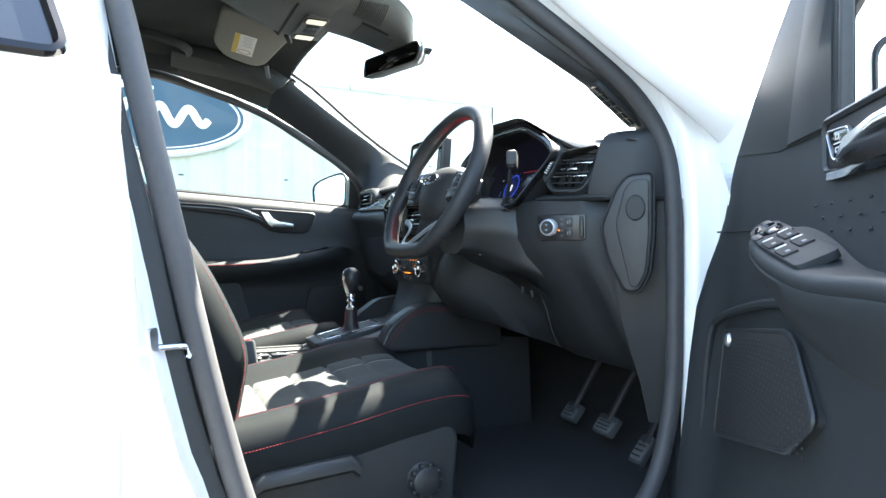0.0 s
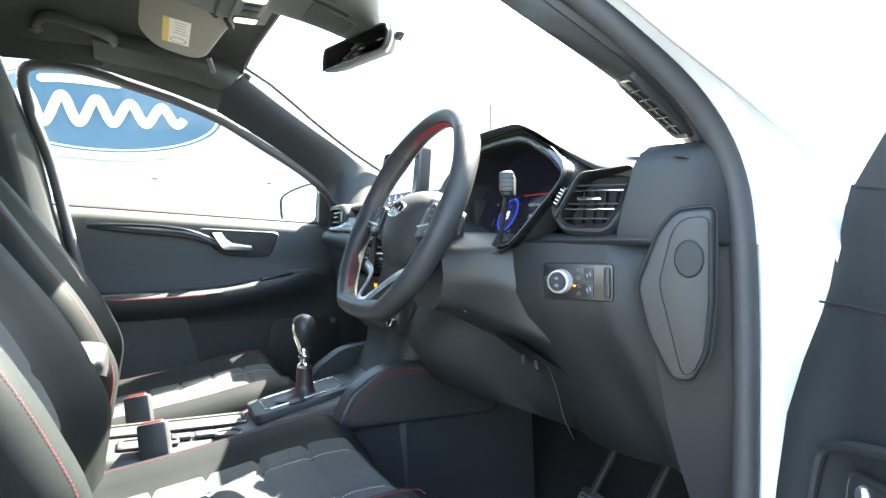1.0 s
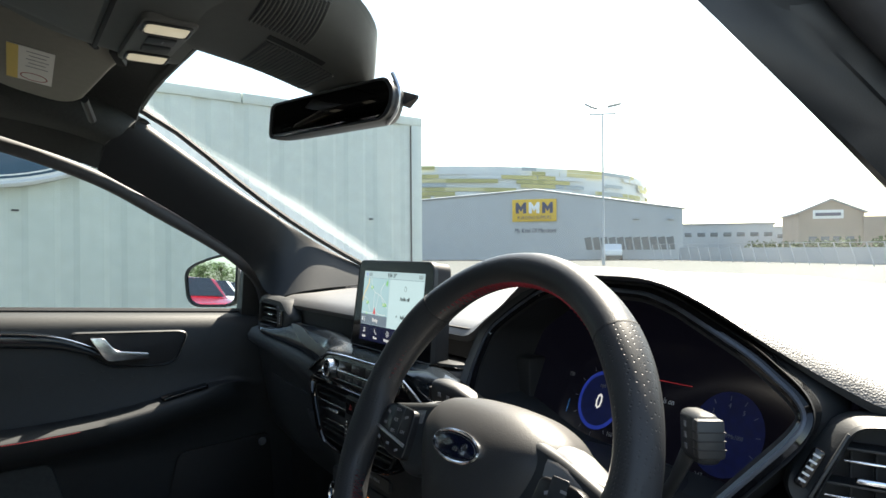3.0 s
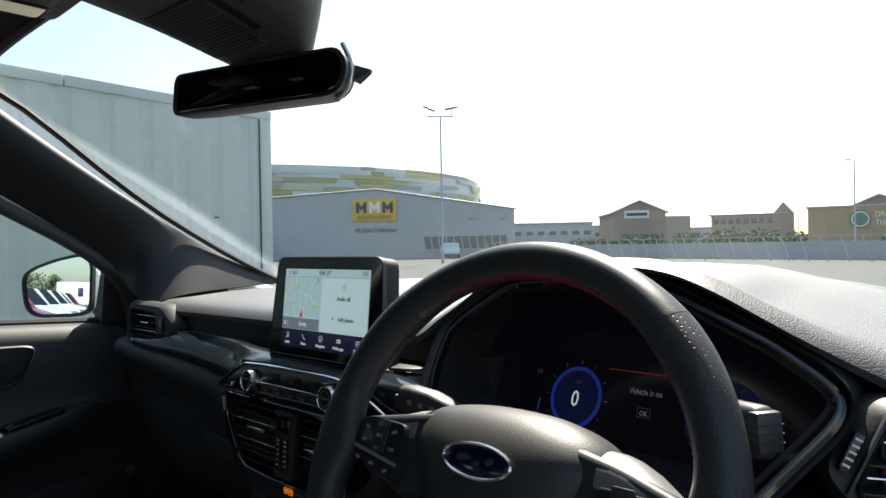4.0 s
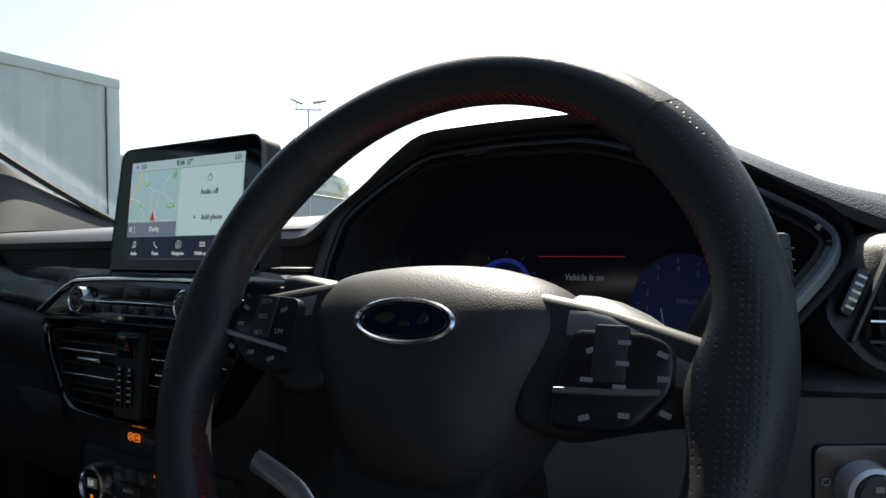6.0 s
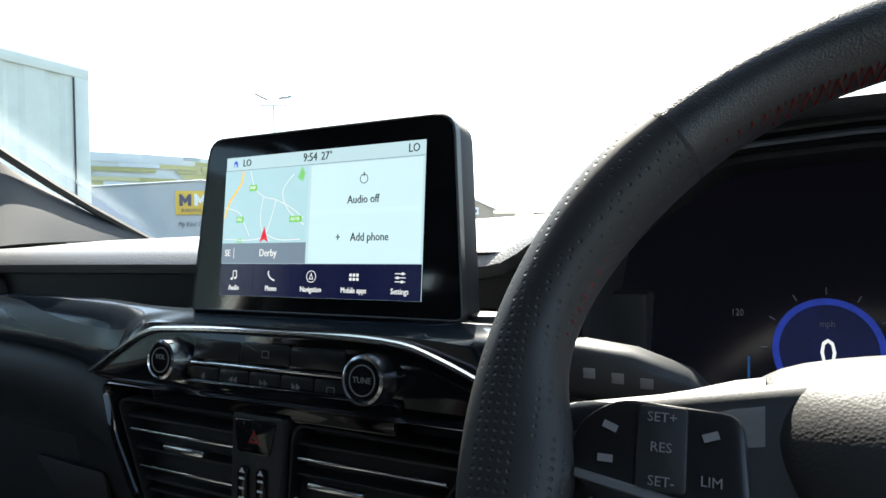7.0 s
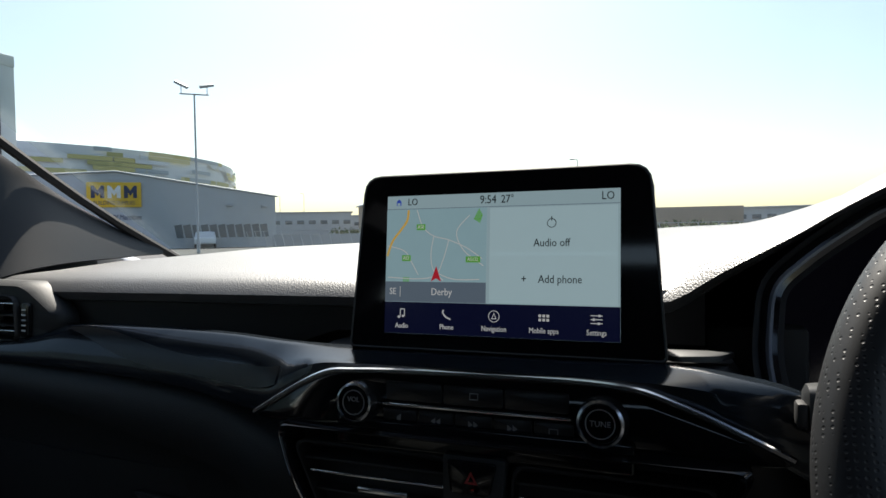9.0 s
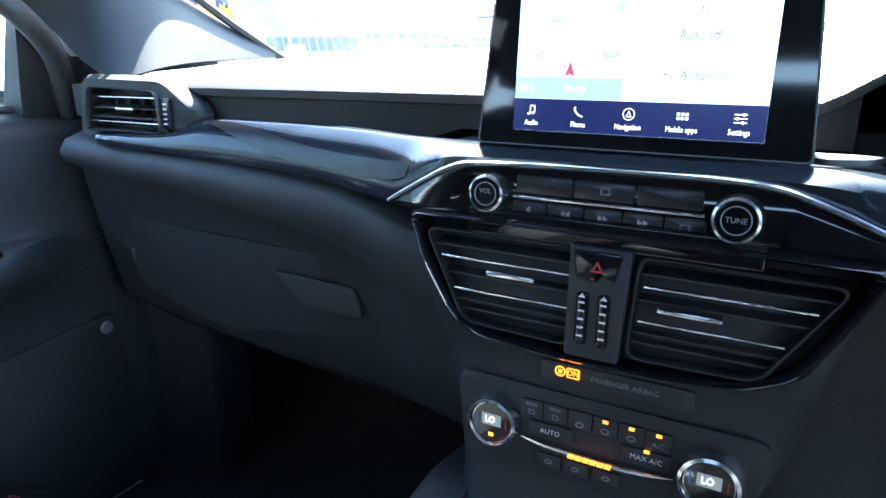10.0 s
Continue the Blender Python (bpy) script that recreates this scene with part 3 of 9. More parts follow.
def aperture():
    """White flange outside the seal, from the roof down the front of the door opening."""
    pts = curve_pts([(0.648, -0.50, 1.470), (0.642, -0.34, 1.452), (0.646, -0.20, 1.398), (0.678, -0.10, 1.318), (0.708, 0.010, 1.240), (0.731, 0.097, 1.165), (0.746, 0.149, 1.085), (0.757, 0.162, 0.985)], 30)
    rings = []
    for i, p in enumerate(pts):
        t = (pts[min(i + 1, 29)] - pts[max(i - 1, 0)]).normalized()
        out = t.cross(Vector((1, 0, 0))).normalized()
        out = out if out.y + out.z > 0 else -out
        x = Vector((1, 0, 0))
        rings.append([p + out * 0.004, p + out * 0.016 + x * 0.004, p + out * 0.034 + x * 0.018, p + out * 0.070 + x * 0.034, p + out * 0.105 + x * 0.030, p + out * 0.095, p + out * 0.02 - x * 0.02])
    return bm_loft(rings)


part("aperture_flange", aperture(), WHITE, car, "white painted door opening")
POST = [(0.36, 0.81, -0.50, 0.93, -0.715), (0.50, 0.82, -0.56, 0.93, -0.72), (0.60, 0.808, -0.60, 0.925, -0.72), (0.75, 0.798, -0.64, 0.92, -0.722), (0.92, 0.785, -0.675, 0.905, -0.725), (1.08, 0.767, -0.712, 0.88, -0.745), (1.24, 0.742, -0.745, 0.835, -0.785), (1.40, 0.69, -0.80, 0.76, -0.84), (1.52, 0.65, -0.84, 0.69, -0.87)]


def post():
    rings = []
    for i in range(17):
        z = 0.36 + 1.16 * i / 16
        x0, y0, x1, y1 = smooth_lerp(POST, z)
        g = float(np.interp(z, (0.45, 0.6, 1.0, 1.2), (0.3, 1.0, 1.0, 0.3)))
        k = rounded([(x0 - 0.012, y0 - 0.01), (x0 - 0.006, y0 - 0.040 * g), (x0 + 0.03, y0 + (-0.052) * g), (x1 - 0.03, y1 + 0.012), (x1, y1), (x1 - 0.02, y1 - 0.14), (x0 - 0.03, y0 - 0.16)], 0.012, 2)
        rings.append([(x, y, z) for x, y in k])
    return bm_loft(rings)


def post_trim():
    rings = []
    for i in range(13):
        z = 0.44 + 1.06 * i / 12
        x0, y0 = smooth_lerp(POST, z)[:2]
        k = rounded([(x0 - 0.002, y0 - 0.012), (x0 - 0.035, y0 - 0.02), (x0 - 0.07, y0 - 0.07), (x0 - 0.065, y0 - 0.17), (x0 - 0.02, y0 - 0.17)], 0.012, 2)
        rings.append([(x, y, z) for x, y in k])
    return bm_loft(rings)


part("b_pillar", post(), WHITE, car, "white painted pillar with the door catch")
part("b_pillar", mirrored(post()), WHITE, car)
part("b_pillar_trim", post_trim(), DASH, car)
part("b_pillar_trim", mirrored(post_trim()), DASH, car)
catch = part("door_catch", bm_slab(rounded(rect(0.026, 0.060), 0.006), 0.006, basis((0.806, -0.6905, 0.773), (0.94, -0.34, 0), (0, -0.1, 1)), 0.0015, 0.006), SILVER, car, "steel door catch plate")
part("striker", bm_tube(curve_pts([(0.801, -0.688, 0.779), (0.797, -0.664, 0.779), (0.795, -0.655, 0.777), (0.797, -0.652, 0.770), (0.800, -0.655, 0.764)], 12), 0.0042, 8), CHROME, catch)
APOST = [(0.40, 0.765, 0.165, 0.945, 0.185), (0.80, 0.766, 0.170, 0.945, 0.185), (1.00, 0.762, 0.170, 0.93, 0.185), (1.12, 0.745, 0.155, 0.90, 0.18), (1.20, 0.73, 0.105, 0.865, 0.15)]
FAR_APOST = [(0.40, 0.845, 0.10, 0.945, 0.165), (0.80, 0.850, 0.105, 0.945, 0.165), (1.00, 0.843, 0.105, 0.93, 0.17), (1.12, 0.825, 0.085, 0.90, 0.17), (1.20, 0.79, 0.035, 0.865, 0.13)]


def apost(line=APOST):
    rings = []
    for i in range(11):
        z = 0.38 + 0.80 * i / 10
        x0, y0, x1, y1 = smooth_lerp(line, max(z, 0.40))
        k = rounded([(x0 - 0.01, y0), (x0 + 0.02, y0 + 0.004), (x0 + 0.03, y0 + 0.04), (x1 - 0.01, y1 - 0.01), (x1, y1 + 0.03), (x0 - 0.02, y1 + 0.05)], 0.01, 2)
        rings.append([(x, y, z) for x, y in k])
    return bm_loft(rings)


def apost_trim(line=APOST, deep=0.0):
    rings = []
    for i in range(11):
        z = 0.42 + 0.70 * i / 10
        x0, y0 = smooth_lerp(line, max(z, 0.40))[:2]
        k = rounded([(x0 - 0.010, y0 - 0.006), (x0 - 0.026, y0 - 0.004), (x0 - 0.064 - deep, y0 + 0.036 + 0.4 * deep), (x0 - 0.068 - deep, y0 + 0.055 + 0.5 * deep), (x0 - 0.066 - deep, y0 + 0.11 + 0.5 * deep), (x0 - 0.02, y0 + 0.11 + 0.5 * deep)], 0.008, 2)
        rings.append([(x, y, z) for x, y in k])
    return bm_loft(rings)


part("hinge_post", apost(), WHITE, car)
part("hinge_post", mirrored(apost(FAR_APOST)), WHITE, car)
part("kick_panel", apost_trim(), DASH, car)
part("kick_panel", mirrored(apost_trim(FAR_APOST, 0.09)), DASH, car)

# rear doors with dark glass, and the closed tail
for s in (1, -1):
    rd = part("rear_door", bm_sheet(lambda u, v: (s * (0.93 - 0.02 * (1 - u) ** 2 - 0.06 * max(0, 0.3 - u)), -0.725 - 0.80 * v, 0.40 + 0.662 * (1 - u) + 0.04 * v * (1 - u)), 8, 4, 0.03, s < 0), WHITE, car, "closed white rear door with dark glass")
    gl = [(-0.772, 1.082), (-1.50, 1.125), (-1.38, 1.40), (-0.875, 1.405)]
    glm = Matrix(((0, 0, s * 1, 0), (1, 0, 0, 0), (0, 1, 0, 0), (0, 0, 0, 1)))

    def lean(bm, s=s):
        for v in bm.verts:
            v.co.x = s * (0.90 - 0.62 * max(0.0, v.co.z - 1.06) + 0.012 * (1 if abs(v.co.x) > 0.001 else 0))
        return bm

    pane = bm_slab(rounded([(a, b) for a, b in gl], 0.02), 0.006, glm)
    for v in pane.verts:
        v.co.x = s * (0.930 - 0.62 * max(0.0, v.co.z - 1.06)) + v.co.x * (1 if s > 0 else 1)
    part("rear_window", pane, PRIVACY, rd)
    edge = rounded([(a, b) for a, b in gl], 0.02)
    part("window_trim", bm_tube([(s * (0.931 - 0.62 * max(0.0, b - 1.06)), a, b) for a, b in edge], 0.007, 6, True), GLOSS, rd)
    part("quarter_panel", bm_sheet(lambda u, v: (s * (0.90 - 0.28 * (1 - u) ** 2 * (1 - 0.2 * v)), -1.525 - 1.0 * v, 0.40 + 1.06 * (1 - u)), 8, 6, 0.03, s < 0), WHITE, car)
    part("rear_frame", bm_sheet(lambda u, v: (s * (0.885 - 0.245 * u), -0.86 - 0.66 * v, 1.40 + 0.12 * u), 2, 2, 0.02, s > 0), WHITE, car)
part("tailgate", bm_sheet(lambda u, v: ((2 * u - 1) * 0.80, -2.52 + 0.10 * (1 - v), 0.40 + 1.1 * (1 - v)), 6, 6, 0.03), MATT, car)

# headlining, one cloth shell under the roof
HEAD = thing("headliner", (0, -1.2, 1.5), "black cloth headlining under the roof", "headliner", kind="structure")


def head_point(u, v):
    q = 2 * u - 1
    x = q * 0.655
    y = -0.240 + 0.030 * (1 - q * q) - 2.2 * v
    z = 1.584 - 0.075 * abs(q) ** 8 - 0.045 * max(0.0, 1 - v / 0.06) ** 1.6
    return (x, y, z)


part("lining", bm_sheet(head_point, 28, 60, 0.012, True), HEADLINER, HEAD)
part("header_edge", bm_tube([(q * 0.640, -0.238 + 0.030 * (1 - q * q), 1.530 + 0.008 * (1 - q * q) - 0.030 * abs(q) ** 6) for q in np.linspace(-1, 1, 25)], 0.012, 8), HEADLINER, HEAD)
# cloth corners that run down to the pillar trim and along the top of the windows
for s in (1, -1):
    bmc = pillar_trim(-0.62, -0.2535, 0.0, 1.0, 0.003, 18, 0.008)
    part("corner_lining", bmc if s > 0 else mirrored(bmc), HEADLINER, HEAD)
    part("side_lining", bm_sheet(lambda u, v: (s * (0.618 + 0.056 * u - 0.006 * math.sin(math.pi * u)), -0.60 - 1.5 * v, 1.585 - 0.115 * u - 0.02 * v), 6, 10, 0.012, s > 0), HEADLINER, HEAD)


# cloth edge over the far window, from the lining down to the seal
EAVES = [((-0.635, -0.80, 1.522), (-0.703, -0.80, 1.486)), ((-0.632, -0.62, 1.522), (-0.705, -0.645, 1.470)), ((-0.632, -0.48, 1.512), (-0.706, -0.52, 1.442)), ((-0.640, -0.34, 1.495), (-0.706, -0.40, 1.406)), ((-0.661, -0.222, 1.471), (-0.705, -0.308, 1.376))]
EAVES_TOP, EAVES_LOW = curve_pts([a for a, b in EAVES], 25), curve_pts([b for a, b in EAVES], 25)
part("window_header", bm_sheet(lambda u, v: EAVES_TOP[round(u * 24)].lerp(EAVES_LOW[round(u * 24)], v) + Vector((0.010, -0.002, 0.002)) * math.sin(math.pi * v), 24, 8, 0.006, True), HEADLINER, HEAD, sharp=60)

# ---- dashboard ----
dash = thing("dashboard", (0, 0.2, 0.75), "charcoal moulded dashboard with a soft grained top pad", "dashboard")
# height of the front edge of the top pad, its front, the far edge height
EDGE = [(-0.745, 1.070, 0.130, 1.095), (-0.68, 1.083, 0.080, 1.108), (-0.63, 1.094, 0.050, 1.115), (-0.58, 1.098, 0.041, 1.120), (-0.45, 1.0995, 0.040, 1.125), (-0.13, 1.101, 0.040, 1.135), (0.08, 1.100, 0.045, 1.143), (0.115, 1.102, 0.045, 1.145), (0.15, 1.121, 0.044, 1.146), (0.182, 1.137, 0.041, 1.147), (0.205, 1.149, 0.038, 1.148), (0.235, 1.167, 0.034, 1.151), (0.262, 1.1800, 0.031, 1.153), (0.30, 1.1830, 0.030, 1.154), (0.37, 1.1835, 0.030, 1.155), (0.42, 1.1815, 0.030, 1.155), (0.455, 1.172, 0.032, 1.147), (0.515, 1.142, 0.040, 1.138), (0.55, 1.125, 0.046, 1.131), (0.60, 1.104, 0.055, 1.121), (0.63, 1.097, 0.062, 1.114), (0.675, 1.092, 0.075, 1.106), (0.72, 1.086, 0.100, 1.102)]


def pad_ring(x):
    h, yf, zf = smooth_lerp(EDGE, x)
    hood = max(0.0, min(1.0, (h - 1.105) / 0.05))
    t = 0.024 - 0.013 * hood
    return [(x, 0.64, zf - 0.045), (x, 0.50, zf), (x, 0.36, zf * 0.65 + h * 0.35 + 0.003), (x, 0.22, zf * 0.25 + h * 0.75 + 0.009 - 0.010 * hood), (x, 0.13, h + 0.008 - 0.020 * hood), (x, 0.085, h + 0.006 - 0.012 * hood), (x, yf + 0.022, h + 0.002), (x, yf + 0.008, h - 0.003), (x, yf, h - t * 0.5), (x, yf + 0.004, h - t * 0.84), (x, yf + 0.022, h - t), (x, yf + 0.07, h - t), (x, 0.30, h - 0.06), (x, 0.64, zf - 0.12)]


part("top_pad", bm_loft([pad_ring(x) for x in np.linspace(-0.745, 0.72, 120)]), PAD, dash, "soft grained charcoal top pad", sharp=50)

# dark recess band under the passenger pad
part("recess_band", bm_loft([[(x, 0.052 + a, 1.076 + 0.012 * (x > -0.2) - 0.0 + b) for a, b in ((0.0, 0.010), (0.0, -0.030), (0.06, -0.05), (0.06, 0.010))] for x in np.linspace(-0.74, 0.14, 24)]), MATT, dash)

# lower panel: profile by distance across the car
LOWER = {-0.72: [(0.05, 1.030), (0.018, 1.020), (0.008, 1.006), (0.011, 0.993), (0.034, 0.981), (0.046, 0.90), (0.07, 0.79), (0.15, 0.72), (0.32, 0.66)],
         -0.45: [(0.04, 1.022), (0.006, 1.014), (-0.004, 0.998), (-0.001, 0.974), (0.021, 0.961), (0.031, 0.88), (0.05, 0.78), (0.14, 0.71), (0.32, 0.66)],
         -0.26: [(0.03, 1.010), (-0.002, 1.004), (-0.012, 0.990), (-0.011, 0.948), (0.009, 0.934), (0.020, 0.87), (0.04, 0.78), (0.12, 0.71), (0.32, 0.66)],
         -0.17: [(0.02, 0.995), (-0.015, 0.988), (-0.030, 0.972), (-0.028, 0.94), (-0.012, 0.90), (0.005, 0.85), (0.02, 0.78), (0.10, 0.71), (0.32, 0.66)],
         0.17: [(0.03, 1.03), (-0.010, 1.000), (-0.028, 0.97), (-0.028, 0.94), (-0.020, 0.90), (-0.030, 0.860), (-0.050, 0.805), (-0.005, 0.735), (0.32, 0.66)],
         0.22: [(0.04, 1.02), (0.010, 0.990), (-0.010, 0.96), (-0.025, 0.92), (-0.040, 0.890), (-0.062, 0.850), (-0.066, 0.800), (-0.015, 0.732), (0.32, 0.65)],
         0.30: [(0.05, 1.00), (0.030, 0.98), (0.010, 0.95), (-0.015, 0.91), (-0.030, 0.88), (-0.045, 0.840), (-0.048, 0.795), (0.005, 0.728), (0.32, 0.64)],
         0.40: [(0.035, 0.995), (0.012, 0.985), (-0.002, 0.95), (-0.004, 0.91), (0.010, 0.88), (0.055, 0.82), (0.105, 0.74), (0.16, 0.67), (0.32, 0.63)]}
# towards the driver's door the face swings back
for _x, _y in ((0.46, -0.012), (0.53, -0.009), (0.56, -0.001), (0.59, 0.015), (0.62, 0.033), (0.645, 0.049), (0.658, 0.072), (0.68, 0.100), (0.70, 0.122), (0.735, 0.155)):
    under = float(np.interp(_x, (0.60, 0.655), (1.0, 0.0)))
    LOWER[_x] = [(_y + 0.020, 0.992), (_y + 0.004, 0.987), (_y, 0.95), (_y, 0.915), (_y + 0.006 + 0.010 * under, 0.88), (_y + 0.034 + 0.030 * under, 0.82), (min(_y + 0.07 + 0.05 * under, 0.22), 0.74), (min(_y + 0.115 + 0.06 * under, 0.26), 0.66), (0.30, 0.62)]
_xs = sorted(LOWER)
_tables = [[(x, *LOWER[x][k]) for x in _xs] for k in range(9)]


def lower_ring(x):
    front = [(x, *smooth_lerp(t, x)) for t in _tables]
    return front + [(x, 0.45, 0.60), (x, 0.45, 1.03)]


part("lower_panel", bm_loft([lower_ring(x) for x in np.linspace(-0.72, 0.735, 110)]), DASH, dash, "charcoal lower dashboard panel", sharp=60)

# glovebox lid and its grip
part("glovebox_lid", bm_sheet(lambda u, v: (-0.665 + 0.455 * u, float(np.interp(u, (0, 0.4, 1), (0.044, 0.027, 0.018))) - 0.0045 + 0.016 * v + 0.010 * v * v, 0.925 - 0.130 * v), 10, 6, 0.012, True), DASH, dash)
grip = part("glovebox_grip", bm_slab(rounded([(-0.060, 0.016), (0.055, 0.016), (0.066, -0.016), (-0.014, -0.016)], 0.008), 0.004, basis((-0.322, 0.0155, 0.8815), (1, -0.04, 0), (0, 0.07, 1)), 0.0015, 0.0015), MATT, dash, "shallow dark pull in the glovebox lid")

# smoked trim strip from the outer vent to the middle
STRIP = [(-0.700, 0.042, 1.030, 0.040, 1.021), (-0.640, 0.016, 1.0335, 0.010, 1.0215), (-0.56, 0.014, 1.037, 0.004, 1.0195), (-0.50, 0.018, 1.046, 0.003, 1.0185), (-0.46, 0.021, 1.0555, 0.002, 1.0175), (-0.39, 0.020, 1.0575, 0.000, 1.0155), (-0.29, 0.014, 1.0575, -0.008, 1.0115), (-0.235, 0.005, 1.0570, -0.018, 1.0065), (-0.19, -0.009, 1.0565, -0.034, 1.0075), (-0.165, -0.014, 1.0565, -0.044, 1.0165), (-0.12, -0.016, 1.056, -0.050, 1.040), (0.0, -0.016, 1.056, -0.056, 1.048), (0.10, -0.020, 1.056, -0.054, 1.044), (0.135, -0.034, 1.057, -0.053, 1.034), (0.160, -0.040, 1.055, -0.052, 1.022), (0.185, -0.042, 1.050, -0.048, 1.006), (0.205, -0.041, 1.040, -0.044, 0.996)]


def strip_ring(x):
    """A leaning band by the passenger that turns into a level shelf with a steep front under the screen."""
    ty, tz, by, bz = smooth_lerp(STRIP, x)
    k = float(np.interp(x, (-0.175, -0.115), (0.0, 1.0)))
    lean = [(ty, tz - 0.002), (ty * 0.66 + by * 0.34 - 0.0025, tz * 0.66 + bz * 0.34 + 0.0012), (ty * 0.33 + by * 0.67 - 0.0030, tz * 0.33 + bz * 0.67 + 0.0010)]
    shelf = [(ty, tz - 0.001), (by + 0.0045, tz - 0.003), (by - 0.0005, tz * 0.70 + bz * 0.30)]
    mid = [(x, a * (1 - k) + c * k, b * (1 - k) + d * k) for (a, b), (c, d) in zip(lean, shelf)]
    return [(x, ty + 0.03, tz - 0.004), (x, ty + 0.006, tz + 0.001)] + mid + [(x, by, bz + 0.003), (x, by + 0.001, bz - 0.001), (x, by + 0.02, bz - 0.006)]


part("trim_strip", bm_loft([strip_ring(x) for x in np.linspace(-0.700, 0.205, 110)]), TRIM, dash, "smoked glossy trim strip", sharp=45)


def inlay(u, v):
    """A dark wave let into the strip: fractions down the band, by distance across the car."""
    x = -0.455 + 0.285 * u
    ty, tz, by, bz = smooth_lerp(STRIP, x)
    hi = float(np.interp(x, (-0.455, -0.42, -0.389, -0.355, -0.326, -0.295, -0.265, -0.20, -0.17), (0.06, 0.08, 0.14, 0.29, 0.40, 0.46, 0.48, 0.43, 0.41)))
    lo = float(np.interp(x, (-0.455, -0.42, -0.389, -0.355, -0.326, -0.295, -0.265, -0.20, -0.17), (0.10, 0.34, 0.56, 0.72, 0.79, 0.79, 0.77, 0.73, 0.71)))
    f = hi + (lo - hi) * v
    return (x, ty + (by - ty) * f - 0.0040 * math.sin(math.pi * f) ** 0.7 - 0.0012, tz + (bz - tz) * f + 0.0018 * math.sin(math.pi * f) + 0.0010)


part("trim_inlay", bm_sheet(inlay, 48, 8, 0.0006, True), INLAY, dash, "dark textured wave in the trim strip", sharp=60)
part("recess_wall", bm_box((0.07, 0.03, 0.10), 0.004, Matrix.Translation((0.175, 0.085, 1.020))), MATT, dash)
# bright ledge beside the screen
part("screen_ledge", bm_slab(rounded([(0.105, 0.012), (0.160, 0.016), (0.148, -0.004), (0.12, -0.014)], 0.006), 0.004, Matrix.Translation((0, 0.005, 1.0605)), 0.0015), SMOOTH, dash)


# ---- air vents ----
def slat_vent(name, outline, m, label, slats, bright, knob, thumb, surround=0.010, depth=0.03):
    """A framed outlet: deep box, blades across, bright blades, a slider and a thumbwheel."""
    v = thing(name, label=label, category="air vent", group="dashboard vents", m=m)
    out = rounded(outline, 0.010)
    cx, cy = sum(p[0] for p in outline) / len(outline), sum(p[1] for p in outline) / len(outline)
    big = [(x + surround * (1 if x > cx else -1), y + surround * 0.8 * (1 if y > cy else -1)) for x, y in out]
    part("frame", bm_ring(big, out, 0.022, None, 0.001 if surround < 0.0025 else 0.004, 0.001 if surround < 0.0025 else 0.003), MATT if surround < 0.0025 else SMOOTH, v, local=True)
    part("duct", bm_slab(out, 0.004, None, 0, -depth), MATT, v, local=True)
    part("duct_wall", bm_ring([(x * 1.03 - cx * 0.03, y * 1.03 - cy * 0.03) for x, y in out], out, depth, None, 0.002), MATT, v, local=True)

    def span(y):
        xs = []
        n = len(out)
        for i in range(n):
            (x0, y0), (x1, y1) = out[i], out[(i + 1) % n]
            if (y0 - y) * (y1 - y) <= 0 and abs(y1 - y0) > 1e-9:
                xs.append(x0 + (x1 - x0) * (y - y0) / (y1 - y0))
        return min(xs), max(xs)

    for y in slats:
        a, b = span(y)
        part("blade", bm_box((b - a, 0.0022, 0.016), 0.0008, Matrix.Translation(((a + b) / 2, y, -0.010)) @ Matrix.Rotation(radians(12), 4, "X")), SMOOTH, v, local=True)
    for y in bright:
        a, b = span(y)
        w = (b - a) * 0.93
        part("bright_edge", bm_box((w, 0.0017, 0.003), 0.0006, Matrix.Translation(((a + b) / 2, y, 0.0005))), CHROME, v, "bright metal edge", local=True)
    kx, ky, kw = knob
    part("slider", bm_box((kw, 0.0040, 0.008), 0.0015, Matrix.Translation((kx, ky, 0.002))), CHROME, v, "chrome slider", local=True)
    for i in range(4):
        x = span(cy)[0] + (i + 1) * (span(cy)[1] - span(cy)[0]) / 5
        part("guide_vane", bm_box((0.0015, 0.6 * (max(p[1] for p in out) - min(p[1] for p in out)), 0.010), 0.0004, Matrix.Translation((x, cy, -0.022))), MATT, v, local=True)
    if thumb:
        tx, ty, th = thumb
        t = part("thumbwheel", bm_slab(rounded(rect(0.011, th, tx, ty), 0.003), 0.006, None, 0.0015, 0.005), GLOSS, v, local=True)
        for i in range(5):
            part("mark", bm_box((0.006, 0.0016, 0.0006), 0, Matrix.Translation((tx, ty - th * 0.30 + th * 0.15 * i, 0.0053))), ICON, t, local=True)
    return v


slat_vent("air_vent", [(-0.076, -0.024), (0.070, -0.023), (0.066, 0.021), (-0.062, 0.025)], basis((-0.600, 0.024, 1.0605), (1, -0.05, 0.01), (0, 0.05, 1)), "black slatted vent at the passenger end of the dash", (-0.008, 0.003), (-0.0145, 0.0145), (0.006, 0.001, 0.034), (0.0825, -0.002, 0.036), 0.003)
slat_vent("air_vent", [(-0.044, -0.021), (-0.029, -0.035), (0.023, -0.035), (0.039, -0.008), (0.055, 0.043), (-0.018, 0.035)], basis((0.618, 0.031, 1.044), (1, 0.5, -0.03), (0, 0.20, 1)), "black slatted vent beside the driver's instruments", (-0.023, -0.003, 0.022), (-0.0125, 0.0125), (-0.002, 0.0005, 0.034), None, 0.003)
pvent = bpy.data.objects["air_vent"]
OPEN_P = [(-0.078, -0.026), (0.072, -0.025), (0.0735, -0.008), (0.072, 0.008), (0.068, 0.023), (-0.064, 0.027)]
